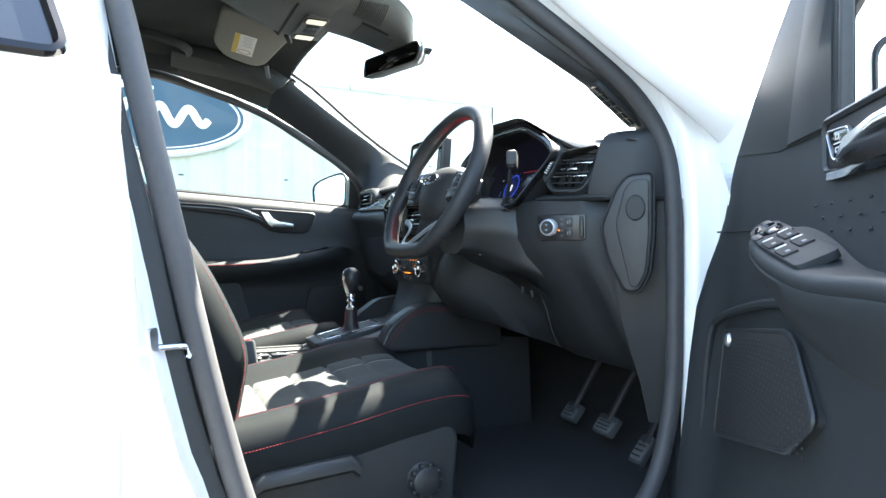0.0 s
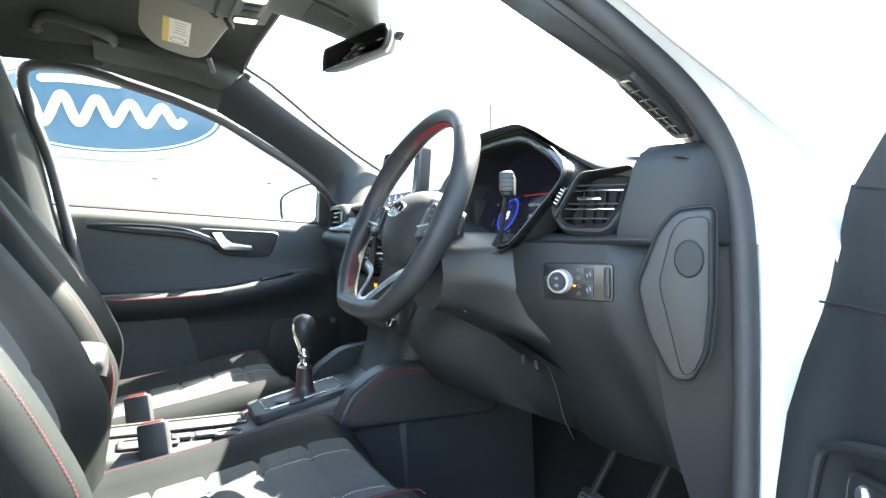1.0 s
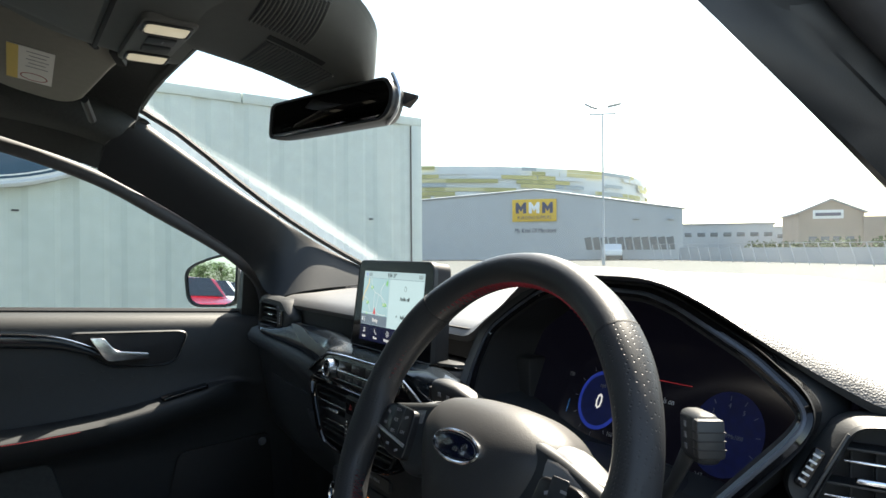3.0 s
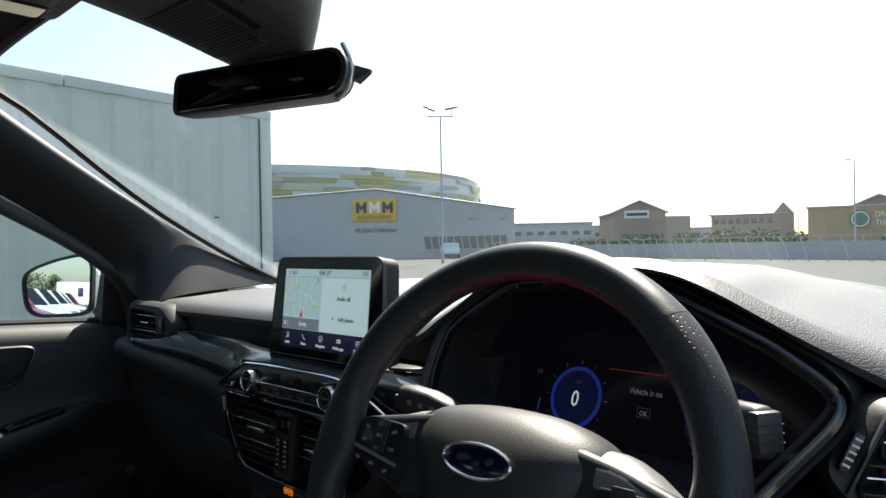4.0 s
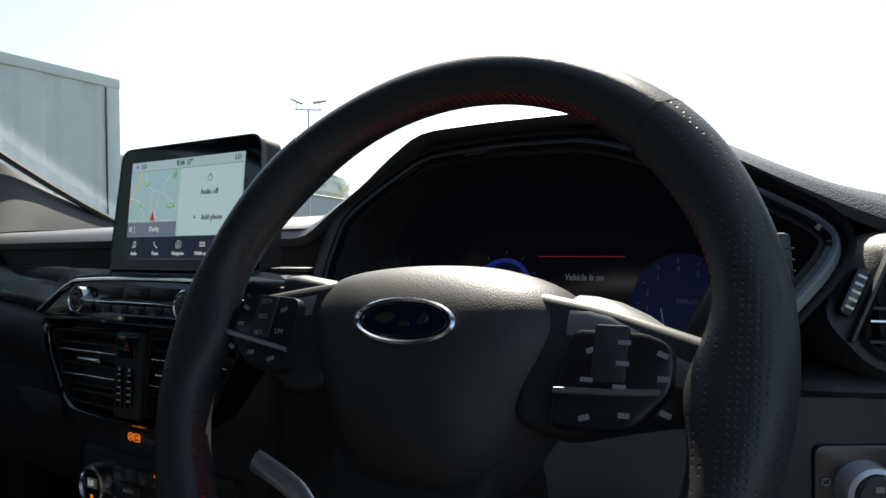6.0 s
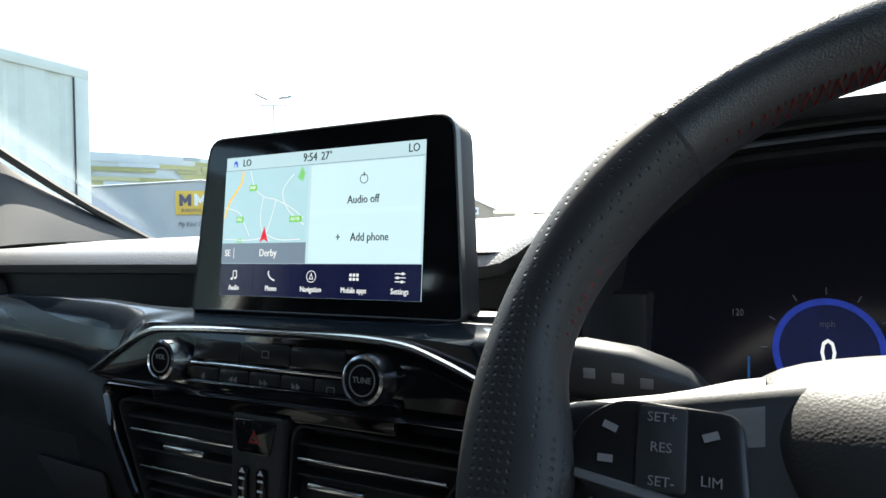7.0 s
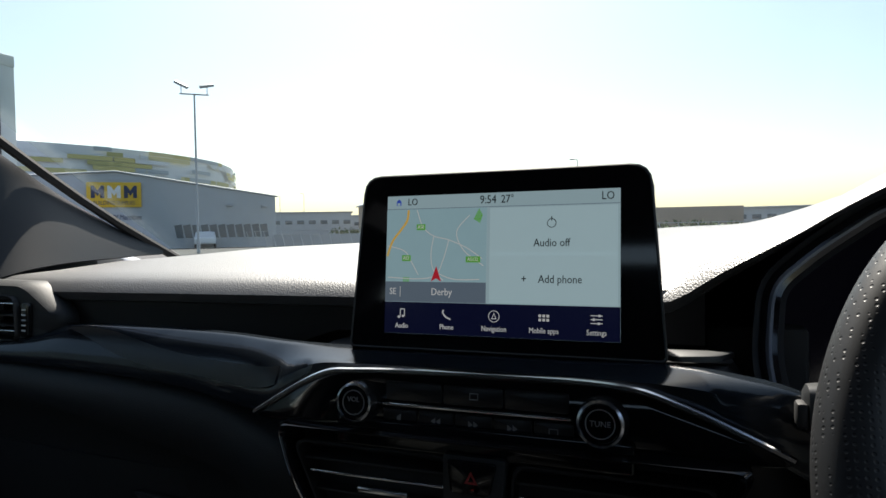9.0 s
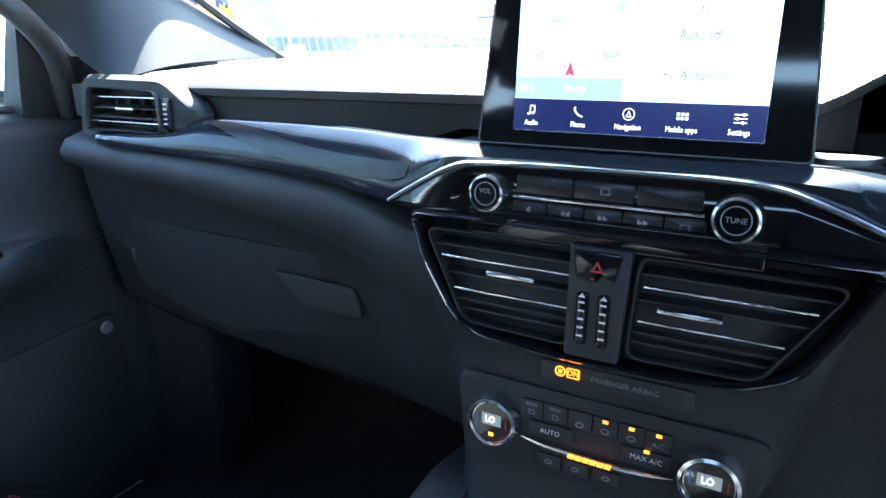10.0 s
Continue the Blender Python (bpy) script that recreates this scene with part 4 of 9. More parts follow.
LIP_P = [(-0.089, -0.033), (0.076, -0.033), (0.112, -0.012), (0.115, 0.003), (0.074, 0.033), (-0.076, 0.036)]
OUT_P = [(-0.094, -0.036), (0.080, -0.037), (0.119, -0.014), (0.122, 0.004), (0.078, 0.038), (-0.082, 0.041)]
part("surround", bm_frame([at_depth(OUT_P, -0.030, 0.014), at_depth(OUT_P, [-0.006, -0.004, -0.014, -0.014, -0.006, -0.006], 0.014), at_depth(LIP_P, [0.004, 0.004, -0.005, -0.005, 0.003, 0.004], 0.012), at_depth(OPEN_P, [0.0025, 0.0025, 0.001, 0.001, 0.0025, 0.0025], 0.010), at_depth(OPEN_P, -0.024, 0.010)]), DASH, pvent, "soft-edged surround that tapers into the dash", local=True, sharp=50)
dvent = bpy.data.objects["air_vent.001"]
OPEN_D = [(-0.045, -0.022), (-0.030, -0.036), (0.024, -0.036), (0.040, -0.008), (0.056, 0.044), (-0.018, 0.036)]
LIP_D = [(-0.064, -0.010), (-0.037, -0.042), (0.026, -0.043), (0.045, -0.011), (0.060, 0.049), (-0.026, 0.042)]
OUT_D = [(-0.068, -0.009), (-0.040, -0.046), (0.028, -0.047), (0.050, -0.012), (0.064, 0.052), (-0.030, 0.045)]
part("surround", bm_frame([at_depth(OUT_D, -0.040, 0.016), at_depth(OUT_D, [-0.012, -0.008, -0.010, -0.012, -0.026, -0.028], 0.016), at_depth(LIP_D, [0.000, 0.002, 0.001, 0.000, -0.012, -0.014], 0.014), at_depth(OPEN_D, 0.0015, 0.010), at_depth(OPEN_D, -0.024, 0.010)]), DASH, dvent, "soft-edged surround", local=True, sharp=50)
strip_m = Matrix.Translation((-0.0365, 0.003, 0.0035)) @ Matrix.Rotation(radians(-26), 4, "Z")
part("slanted_strip", bm_box((0.0026, 0.062, 0.006), 0.0008, strip_m), SMOOTH, dvent, "slanted divider", local=True)
twd = part("thumbwheel", bm_slab(rounded(rect(0.0085, 0.030), 0.003), 0.006, Matrix.Translation((-0.0465, 0.004, 0.004)) @ Matrix.Rotation(radians(-26), 4, "Z"), 0.0015, 0.002), GLOSS, dvent, local=True)
for i in range(5):
    part("mark", bm_box((0.005, 0.0016, 0.0006), 0, Matrix.Translation((-0.0465, 0.004, 0.0063)) @ Matrix.Rotation(radians(-26), 4, "Z") @ Matrix.Translation((0, -0.010 + 0.005 * i, 0))), ICON, twd, local=True)

# dash end by the driver's door: a proud moulding round the vent, and the slanted side cover
END = [(0.500, 0.030), (0.535, 0.010), (0.56, 0.004), (0.60, 0.022), (0.64, 0.044), (0.668, 0.058), (0.70, 0.082), (0.728, 0.112), (0.744, 0.150)]


def end_slice(z, back, x0):
    return [(x, float(np.interp(x, [e[0] for e in END], [e[1] for e in END])) + back, z) for x in np.linspace(x0, 0.744, 10)] + [(0.744, 0.30, z), (x0, 0.30, z)]


part("vent_block", bm_loft([end_slice(z, b, x0) for z, b, x0 in ((0.984, 0.008, 0.650), (0.986, 0.002, 0.650), (0.990, -0.001, 0.650), (1.00, -0.005, 0.651), (1.02, -0.006, 0.656), (1.05, -0.006, 0.663), (1.085, -0.005, 0.671), (1.100, 0.000, 0.674), (1.109, 0.011, 0.676), (1.113, 0.030, 0.677))]), DASH, dash, "smooth moulded dash end", sharp=55)
part("vent_lip", bm_loft([end_slice(z, b, 0.50) for z, b in ((0.984, 0.008), (0.986, 0.001), (0.991, -0.004), (0.996, -0.002), (0.999, 0.006), (1.001, 0.020))]), DASH, dash, sharp=55)
side_m = basis((0.702, 0.0845, 0.919), (0.80, 0.60, 0), (0.04, 0.0, 1)) @ Matrix.Diagonal((0.955, 0.955, 1, 1))
side = [(-0.040, 0.015), (-0.012, 0.088), (0.010, 0.113), (0.055, 0.116), (0.055, 0.0), (0.048, -0.07), (0.030, -0.105), (0.004, -0.105), (-0.026, -0.045)]
cover = part("side_cover", bm_slab(rounded(side, 0.012), 0.045, side_m, 0.005, 0.010, 3), SMOOTH, dash, "smooth plastic cover on the dash end")
part("cover_face", bm_slab(rounded([(-0.012, 0.020), (0.004, 0.086), (0.018, 0.104), (0.050, 0.106), (0.050, 0.0), (0.044, -0.066), (0.030, -0.096), (0.016, -0.096)], 0.012), 0.008, side_m, 0.003, 0.0135, 3), SMOOTH, cover)
part("cover_gap", bm_tube([side_m @ Vector((x * 1.04, y * 1.02, 0.004)) for x, y in rounded(side, 0.012)], 0.0022, 6, True), MATT, cover)
part("cover_disc", bm_lathe([(0.0, 0.0185), (0.016, 0.0185), (0.0180, 0.0165), (0.0180, 0.012)], 28, side_m @ Matrix.Translation((0.026, 0.052, -0.002)) @ Matrix.Diagonal((1, 1.35, 1, 1))), DASH, cover)
part("end_panel", bm_loft([[(0.660, 0.085 + d, z), (0.69, 0.110 + d, z), (0.72, 0.138 + d, z), (0.744, 0.155 + d, z), (0.744, 0.34, z), (0.660, 0.34, z)] for z, d in ((0.56, 0.10), (0.64, 0.078), (0.70, 0.054), (0.76, 0.034), (0.81, 0.022), (0.86, 0.010), (0.92, 0.004), (0.99, 0.004))]), DASH, dash, sharp=55)

# ---- light switch ----
lm = basis((0.600, 0.0215, 0.9355), (1, 0.57, 0.0), (0, -0.01, 1))
lights = thing("light_switch", label="black light switch panel with a silver knob", category="switch", m=lm)
part("plate", bm_slab(rounded(rect(0.100, 0.050), 0.007), 0.012, None, 0.0015, 0.002), SWITCH_PLATE, lights, local=True)
knob = part("knob", bm_lathe([(0.0, 0.018), (0.0105, 0.018), (0.012, 0.0165), (0.012, 0.014)], 32, Matrix.Translation((-0.0225, 0.0, 0.0))), SMOOTH, lights, local=True)
part("knob_ring", bm_lathe([(0.012, 0.014), (0.0132, 0.0165), (0.0155, 0.0145), (0.0165, 0.006), (0.0165, 0.002), (0.012, 0.002)], 36, Matrix.Translation((-0.0225, 0.0, 0.0))), KNOB_SILVER, knob, "ribbed silver ring", local=True)
for x, y in ((-0.0225, 0.0048), (-0.0225, -0.0048)):
    part("symbol", bm_box((0.005, 0.0034, 0.0006), 0.001, Matrix.Translation((x, y, 0.0183))), DIM_ICON, knob, local=True)
for x, y in ((0.003, 0.016), (0.003, 0.0055), (0.003, -0.0055), (0.003, -0.016), (-0.044, 0.004)):
    part("symbol", bm_ring(oval(0.0027, 0.0023, 12, x, y), oval(0.0022, 0.0018, 12, x, y), 0.0005, None, 0.0036), DIM_ICON, lights, local=True)
part("warning_lamp", bm_box((0.003, 0.0026, 0.001), 0.0004, Matrix.Translation((-0.003, -0.0055, 0.0036))), AMBER, lights, local=True)
for y in (0.010, -0.010):
    b = part("button", bm_slab(rounded(rect(0.0125, 0.0175, 0.0175, y), 0.002), 0.003, None, 0.0008, 0.0042), SMOOTH, lights, local=True)
    for q in (-0.0022, 0.0022):
        part("symbol", bm_box((0.0018, 0.0055, 0.0004), 0, Matrix.Translation((0.0175 + q, y + 0.4 * q, 0.0045)) @ Matrix.Rotation(radians(15), 4, "Z")), DIM_ICON, b, local=True)
part("grip", bm_slab(rounded(rect(0.0085, 0.040, 0.0425, 0), 0.003), 0.004, None, 0.002, 0.006), SMOOTH, lights, local=True)

# ---- instruments ----
CL = [(0.178, 1.060), (0.183, 1.104), (0.210, 1.127), (0.249, 1.1535), (0.266, 1.158), (0.330, 1.162), (0.400, 1.160), (0.437, 1.150), (0.518, 1.117), (0.560, 1.093), (0.570, 1.081), (0.564, 1.066), (0.505, 0.992), (0.485, 0.985), (0.215, 0.988), (0.185, 1.020)]
cm = Matrix(((1, 0, 0, 0), (0, 0.45, -1, 0.018 - 0.45 * 1.07), (0, 1, 0, 0), (0, 0, 0, 1)))  # the face leans back

cluster = thing("instrument_cluster", (0.36, 0.06, 1.07), "dark digital instrument cluster with blue dial", "instrument cluster")
clo = rounded(CL, 0.012)
ccx, ccy = 0.372, 1.075


def swell(k):
    """The outline grown outwards by k metres."""
    n = len(clo)
    out = []
    for i, (x, y) in enumerate(clo):
        t = Vector((clo[(i + 1) % n][0] - clo[i - 1][0], clo[(i + 1) % n][1] - clo[i - 1][1])).normalized()
        out.append((x - t.y * k, y + t.x * k))
    return out


big, mid, mid2, mid3 = swell(0.007), swell(-0.004), swell(0.0032), swell(-0.0006)
part("hood_inner", moved(bm_frame([[(x, y, 0.012) for x, y in swell(0.0115)], [(x, y, 0.005) for x, y in swell(0.009)], [(x, y, 0.003) for x, y in big], [(x, y, -0.05) for x, y in big]]), cm), SMOOTH, cluster)
part("rim", bm_ring(big, mid, 0.012, cm, 0.004, 0.003), GLOSS, cluster, "glossy black rim")
part("rim_line", bm_ring(mid2, mid3, 0.004, cm, 0.0062, 0.0010), RIM_GREY, cluster, "thin satin line round the instruments")
part("rim_inner", bm_ring(mid, swell(-0.008), 0.085, cm, 0.0), MATT, cluster)
scr = part("display", bm_slab(swell(-0.002), 0.01, cm, 0, -0.080), CLUSTER, cluster, "dark display with blue dial")
CB = cm @ Matrix.Translation((0.0035, -0.018, -0.0798))


def on_cluster(name, bm, material):
    return part(name, moved(bm, CB), material, scr)


on_cluster("dial_ring", bm_ring(oval(0.0300, 0.0300, 40, 0.309, 1.055), oval(0.0262, 0.0262, 40, 0.309, 1.055), 0.0003, None, 0.0005), DIAL_BLUE)
for a in range(0, 360, 30):
    c, s = math.cos(radians(a)), math.sin(radians(a))
    on_cluster("tick", bm_box((0.004, 0.0006, 0.0003), 0, Matrix.Translation((0.309 + 0.0345 * c, 1.055 + 0.0345 * s, 0.0005)) @ Matrix.Rotation(radians(a), 4, "Z")), DIM_ICON)
on_cluster("dial_disc", bm_slab(oval(0.0262, 0.0262, 40, 0.309, 1.055), 0.0002, None, 0, 0.0003), DIAL_NAVY)
# rev counter beside the message
on_cluster("rev_glow", bm_slab(oval(0.036, 0.036, 36, 0.462, 1.053), 0.0002, None, 0, 0.0002), DIAL_NAVY)
for k in range(9):
    a = radians(215 - 30 * k)
    c, s = math.cos(a), math.sin(a)
    on_cluster("tick", bm_box((0.004, 0.0006, 0.0003), 0, Matrix.Translation((0.462 + 0.0305 * c, 1.053 + 0.0305 * s, 0.0006)) @ Matrix.Rotation(a, 4, "Z")), DIM_ICON)
on_cluster("needle", bm_box((0.0008, 0.014, 0.0003), 0, Matrix.Translation((0.451, 1.040, 0.0008)) @ Matrix.Rotation(radians(14), 4, "Z")), ICON)
on_cluster("needle", bm_box((0.0014, 0.014, 0.0003), 0, Matrix.Translation((0.266, 1.042, 0.0005))), BLUE_MARK)
for body, size, x, y, mt in (("0", 0.022, 0.309, 1.053, SCREEN_WHITE), ("mph", 0.0055, 0.309, 1.070, DIM_ICON), ("120", 0.006, 0.259, 1.075, DIM_ICON), ("160", 0.0065, 0.335, 1.025, DIM_ICON), ("Vehicle is on", 0.0078, 0.385, 1.069, ICON), ("OK", 0.0068, 0.386, 1.0500, ICON), ("247", 0.0068, 0.445, 1.0145, DIM_ICON), ("0", 0.006, 0.446, 1.034, DIM_ICON), ("1", 0.006, 0.439, 1.046, DIM_ICON), ("2", 0.006, 0.438, 1.058, DIM_ICON), ("3", 0.006, 0.445, 1.070, DIM_ICON), ("4", 0.006, 0.460, 1.077, DIM_ICON), ("5", 0.006, 0.475, 1.073, DIM_ICON), ("RPMx1000", 0.005, 0.470, 1.052, DIM_ICON)):
    writing("figures", body, size, CB @ Matrix.Translation((x, y, 0.0009)), mt, scr, narrow=0.85)
on_cluster("message_line", bm_box((0.076, 0.0005, 0.0003), 0, Matrix.Translation((0.379, 1.0865, 0.0005))), MESSAGE)
on_cluster("key_rim", bm_ring(rect(0.013, 0.009, 0.386, 1.0505), rect(0.0120, 0.0080, 0.386, 1.0505), 0.0002, None, 0.0006), DIM_ICON)

# ---- centre stack ----
stack = thing("centre_stack", (0, -0.02, 0.8), "black centre stack with radio, vents and heater controls", "centre stack")
BLOCK = [(0.70, -0.085, 0.118), (0.76, -0.052, 0.118), (0.80, -0.044, 0.122), (0.86, -0.044, 0.130), (0.905, -0.048, 0.140), (0.92, -0.058, 0.140), (0.95, -0.060, 0.148), (1.00, -0.046, 0.163), (1.035, -0.034, 0.16), (1.052, -0.020, 0.15)]
part("stack_body", bm_loft([[(-w, 0.12, z), (-w - 0.008, yf + 0.05, z), (-w, yf + 0.018, z), (-w + 0.018, yf + 0.003, z), (0, yf, z), (w - 0.018, yf + 0.003, z), (w, yf + 0.018, z), (w + 0.008, yf + 0.05, z), (w, 0.12, z)] for z, yf, w in [(z, *smooth_lerp(BLOCK, z)) for z in np.linspace(0.70, 1.052, 26)]]), DASH, stack, sharp=50)

am = basis((0, -0.056, 1.028), (1, 0, 0), (0, 0.12, 1))
radio = thing("radio_panel", label="glossy black radio panel with two chrome-ringed knobs", category="radio", m=am)
eye = [(-0.172, -0.016), (-0.120, 0.013), (-0.085, 0.019), (0.0, 0.021), (0.085, 0.020), (0.125, 0.011), (0.182, -0.014), (0.150, -0.019), (0.090, -0.018), (-0.05, -0.019), (-0.11, -0.020)]
eye = [tuple(p.xy) for p in curve_pts([(x, y, 0) for x, y in eye], 66, True)]
part("fascia", bm_slab(eye, 0.02, None, 0.002, 0.002), GLOSS, radio, local=True)
top = [(x, y) for x, y in [(-0.172, -0.0150), (-0.120, 0.0148), (-0.085, 0.0205), (0.0, 0.0225), (0.085, 0.0215), (0.125, 0.0125), (0.184, -0.0125)]]
part("chrome_line", bm_tube(curve_pts([(x, y, 0.003) for x, y in top], 40), 0.0019, 6), CHROME, radio, local=True)
for x, word in ((-0.083, "VOL"), (0.081, "TUNE")):
    r = 0.0136 if x < 0 else 0.0143
    k = part("knob", bm_lathe([(0.0, 0.0145), (r * 0.78, 0.0145), (r * 0.80, 0.013), (r * 0.80, 0.004)], 36, Matrix.Translation((x, 0, 0))), GLOSS, radio, "black knob", local=True)
    part("knob_ring", bm_lathe([(r * 0.80, 0.0135), (r * 0.86, 0.0155), (r * 0.97, 0.0145), (r, 0.011), (r * 1.08, 0.004), (r * 1.08, 0.001), (r * 0.8, 0.001)], 40, Matrix.Translation((x, 0, 0))), CHROME, k, "chrome ring", local=True)
    part("knob_line", bm_ring(oval(r * 0.62, r * 0.62, 32, x), oval(r * 0.57, r * 0.57, 32, x), 0.0003, None, 0.0148), DIM_ICON, k, local=True)
    writing("lettering", word, 0.0048, am @ Matrix.Translation((x, 0.002 if x < 0 else 0, 0.0149)), DIM_ICON, k)
part("bright_bar", bm_box((0.128, 0.0022, 0.003), 0.0008, Matrix.Translation((-0.002, -0.0005, 0.003))), CHROME, radio, local=True)
for i in range(3):
    part("button", bm_slab(rounded(rect(0.041, 0.0125, -0.044 + 0.042 * i, 0.0085), 0.002), 0.002, None, 0.0007, 0.0032), SWITCH_PLATE, radio, local=True)
for i in range(5):
    b = part("button", bm_slab(rounded(rect(0.0250, 0.0125, -0.0535 + 0.0262 * i, -0.0095), 0.002), 0.002, None, 0.0007, 0.0032), SWITCH_PLATE, radio, local=True)
    x = -0.0535 + 0.0262 * i
    if i == 0:
        part("symbol", bm_slab([(x - 0.002, -0.0105), (x + 0.001, -0.0125), (x + 0.001, -0.0065), (x - 0.002, -0.0085)], 0.0002, None, 0, 0.0035), DIM_ICON, b, local=True)
    elif i == 4:
        part("symbol", bm_ring(rect(0.006, 0.0045, x, -0.0095), rect(0.0048, 0.0033, x, -0.0095), 0.0002, None, 0.0035), DIM_ICON, b, local=True)
    else:
        for d in (-0.0018, 0.0018):
            q = -1 if i == 1 else 1
            part("symbol", bm_slab([(x + d - q * 0.0016, -0.0118), (x + d + q * 0.0016, -0.0095), (x + d - q * 0.0016, -0.0072)], 0.0002, None, 0, 0.0035), DIM_ICON, b, local=True)
part("symbol", bm_ring(rect(0.006, 0.0045, -0.001, 0.0085), rect(0.0048, 0.0033, -0.001, 0.0085), 0.0002, None, 0.0035), DIM_ICON, radio, local=True)

# two middle vents in one dark housing
vm = basis((0, -0.066, 0.965), (1, 0, 0), (0, 0.06, 1))
housing = [(-0.150, 0.046), (-0.138, 0.010), (-0.112, -0.034), (-0.090, -0.046), (-0.03, -0.050), (0.05, -0.050), (0.100, -0.044), (0.128, -0.030), (0.150, 0.010), (0.166, 0.046)]
hpoly = rounded(housing, 0.010)
inn = [(x * 0.955, 0.002 + (y - 0.002) * 0.90) for x, y in hpoly]
part("vent_housing", bm_ring(hpoly, inn, 0.03, vm, 0.003, 0.004), GLOSS, stack, "glossy black vent surround")
part("vent_back", bm_slab(inn, 0.004, vm, 0, -0.028), MATT, stack)
part("vent_bridge", bm_slab(rounded(rect(0.200, 0.020, 0, 0.043), 0.004), 0.02, vm, 0.002, 0.001), GLOSS, stack)
slat_vent("air_vent", [(-0.100, -0.036), (-0.016, -0.038), (-0.016, 0.032), (-0.134, 0.032)], vm @ Matrix.Translation((0, 0, 0.0)), "black middle vent on the passenger's side", (-0.026, -0.019, 0.001, 0.022), (-0.011, 0.013), (-0.0627, 0.0055, 0.038), None, 0.002)
slat_vent("air_vent", [(0.024, -0.038), (0.104, -0.036), (0.146, 0.030), (0.028, 0.032)], vm @ Matrix.Translation((0, 0, 0.0)), "black middle vent on the driver's side", (-0.026, -0.019, 0.004, 0.022), (-0.011, 0.013), (0.061, -0.0005, 0.040), None, 0.002)
mid_m = vm @ Matrix.Translation((0.0005, 0, 0.003))
hz = thing("hazard_switch", label="black hazard switch with a red triangle above two thumbwheels", category="switch", m=mid_m)
part("panel", bm_slab(rounded([(-0.020, -0.044), (0.018, -0.044), (0.022, 0.036), (-0.020, 0.036)], 0.003), 0.012, None, 0.0015, 0.002), SMOOTH, hz, local=True)
hb = part("button", bm_slab(rounded([(-0.014, 0.012), (0.012, 0.012), (0.017, 0.033), (-0.017, 0.033)], 0.003), 0.003, None, 0.001, 0.0035), GLOSS, hz, local=True)
part("triangle", bm_ring([(-0.0045, 0.019), (0.0045, 0.019), (0, 0.027)], [(-0.0022, 0.0203), (0.0022, 0.0203), (0, 0.0242)], 0.0003, None, 0.0038), RED_MARK, hb, "red warning triangle", local=True)
for x in (-0.0085, 0.0065):
    tw = part("thumbwheel", bm_slab(rounded(rect(0.0085, 0.038, x, -0.015), 0.003), 0.004, None, 0.0015, 0.0045), GLOSS, hz, local=True)
    for i in range(5):
        part("mark", bm_box((0.0042, 0.0014, 0.0003), 0, Matrix.Translation((x, -0.027 + 0.006 * i, 0.0046))), ICON, tw, local=True)
    part("arrow", bm_slab([(x - 0.0024, 0.0005), (x + 0.0024, 0.0005), (x, 0.0036)], 0.0002, None, 0, 0.0046), ICON, tw, local=True)

# heater controls
hm = basis((0, -0.0465, 0.842), (1, 0, 0), (0, 0.03, 1))
heat = thing("heater_panel", label="black heater control panel with two chrome-ringed dials", category="heater controls", m=hm)
part("fascia", bm_slab(rounded([(-0.116, 0.032), (-0.110, -0.042), (0.112, -0.042), (0.120, 0.032)], 0.012), 0.012, None, 0.0006, 0.0008), DASH, heat, local=True)
for x in (-0.0805, 0.0845):
    d = part("dial", bm_lathe([(0.0, 0.012), (0.0165, 0.012), (0.0172, 0.010), (0.0172, 0.003)], 36, Matrix.Translation((x, -0.0035, 0))), GLOSS, heat, "black dial with display", local=True)
    part("dial_ring", bm_lathe([(0.0172, 0.011), (0.0185, 0.0145), (0.0210, 0.0135), (0.0222, 0.006), (0.0225, 0.001), (0.0172, 0.001)], 40, Matrix.Translation((x, -0.0035, 0))), CHROME, d, "chrome ring", local=True)
    part("lcd", bm_slab(rect(0.0165, 0.010, x, -0.0005), 0.0004, None, 0, 0.0124), LCD, d, local=True)
    writing("lettering", "LO", 0.0080, hm @ Matrix.Translation((x - 0.001, -0.0005, 0.0127)), SCREEN_WHITE, d, narrow=0.85)
    part("cold_mark", bm_box((0.0012, 0.009, 0.0004), 0, Matrix.Translation((x - 0.0125, -0.0015, 0.0123))), BLUE_MARK, d, local=True)
    part("hot_mark", bm_box((0.0012, 0.009, 0.0004), 0, Matrix.Translation((x + 0.0125, -0.0015, 0.0123))), RED_MARK, d, local=True)
part("indicator", bm_box((0.004, 0.003, 0.0005), 0, Matrix.Translation((-0.0805, -0.0135, 0.0124))), AMBER, heat, local=True)
bar = [(-0.058, -0.013, 0.003), (-0.03, -0.016, 0.004), (0.03, -0.016, 0.004), (0.060, -0.013, 0.003)]
part("bright_bar", bm_tube(curve_pts(bar, 16), [0.0006 + 0.0021 * math.sin(math.pi * i / 15) for i in range(16)], 8, flat=0.8), CHROME, heat, local=True)
for i in range(6):
    part("fan_lamp", bm_box((0.0048, 0.0026, 0.0012), 0.0003, Matrix.Translation((-0.015 + 0.0057 * i, -0.0160, 0.0078))), AMBER, heat, local=True)
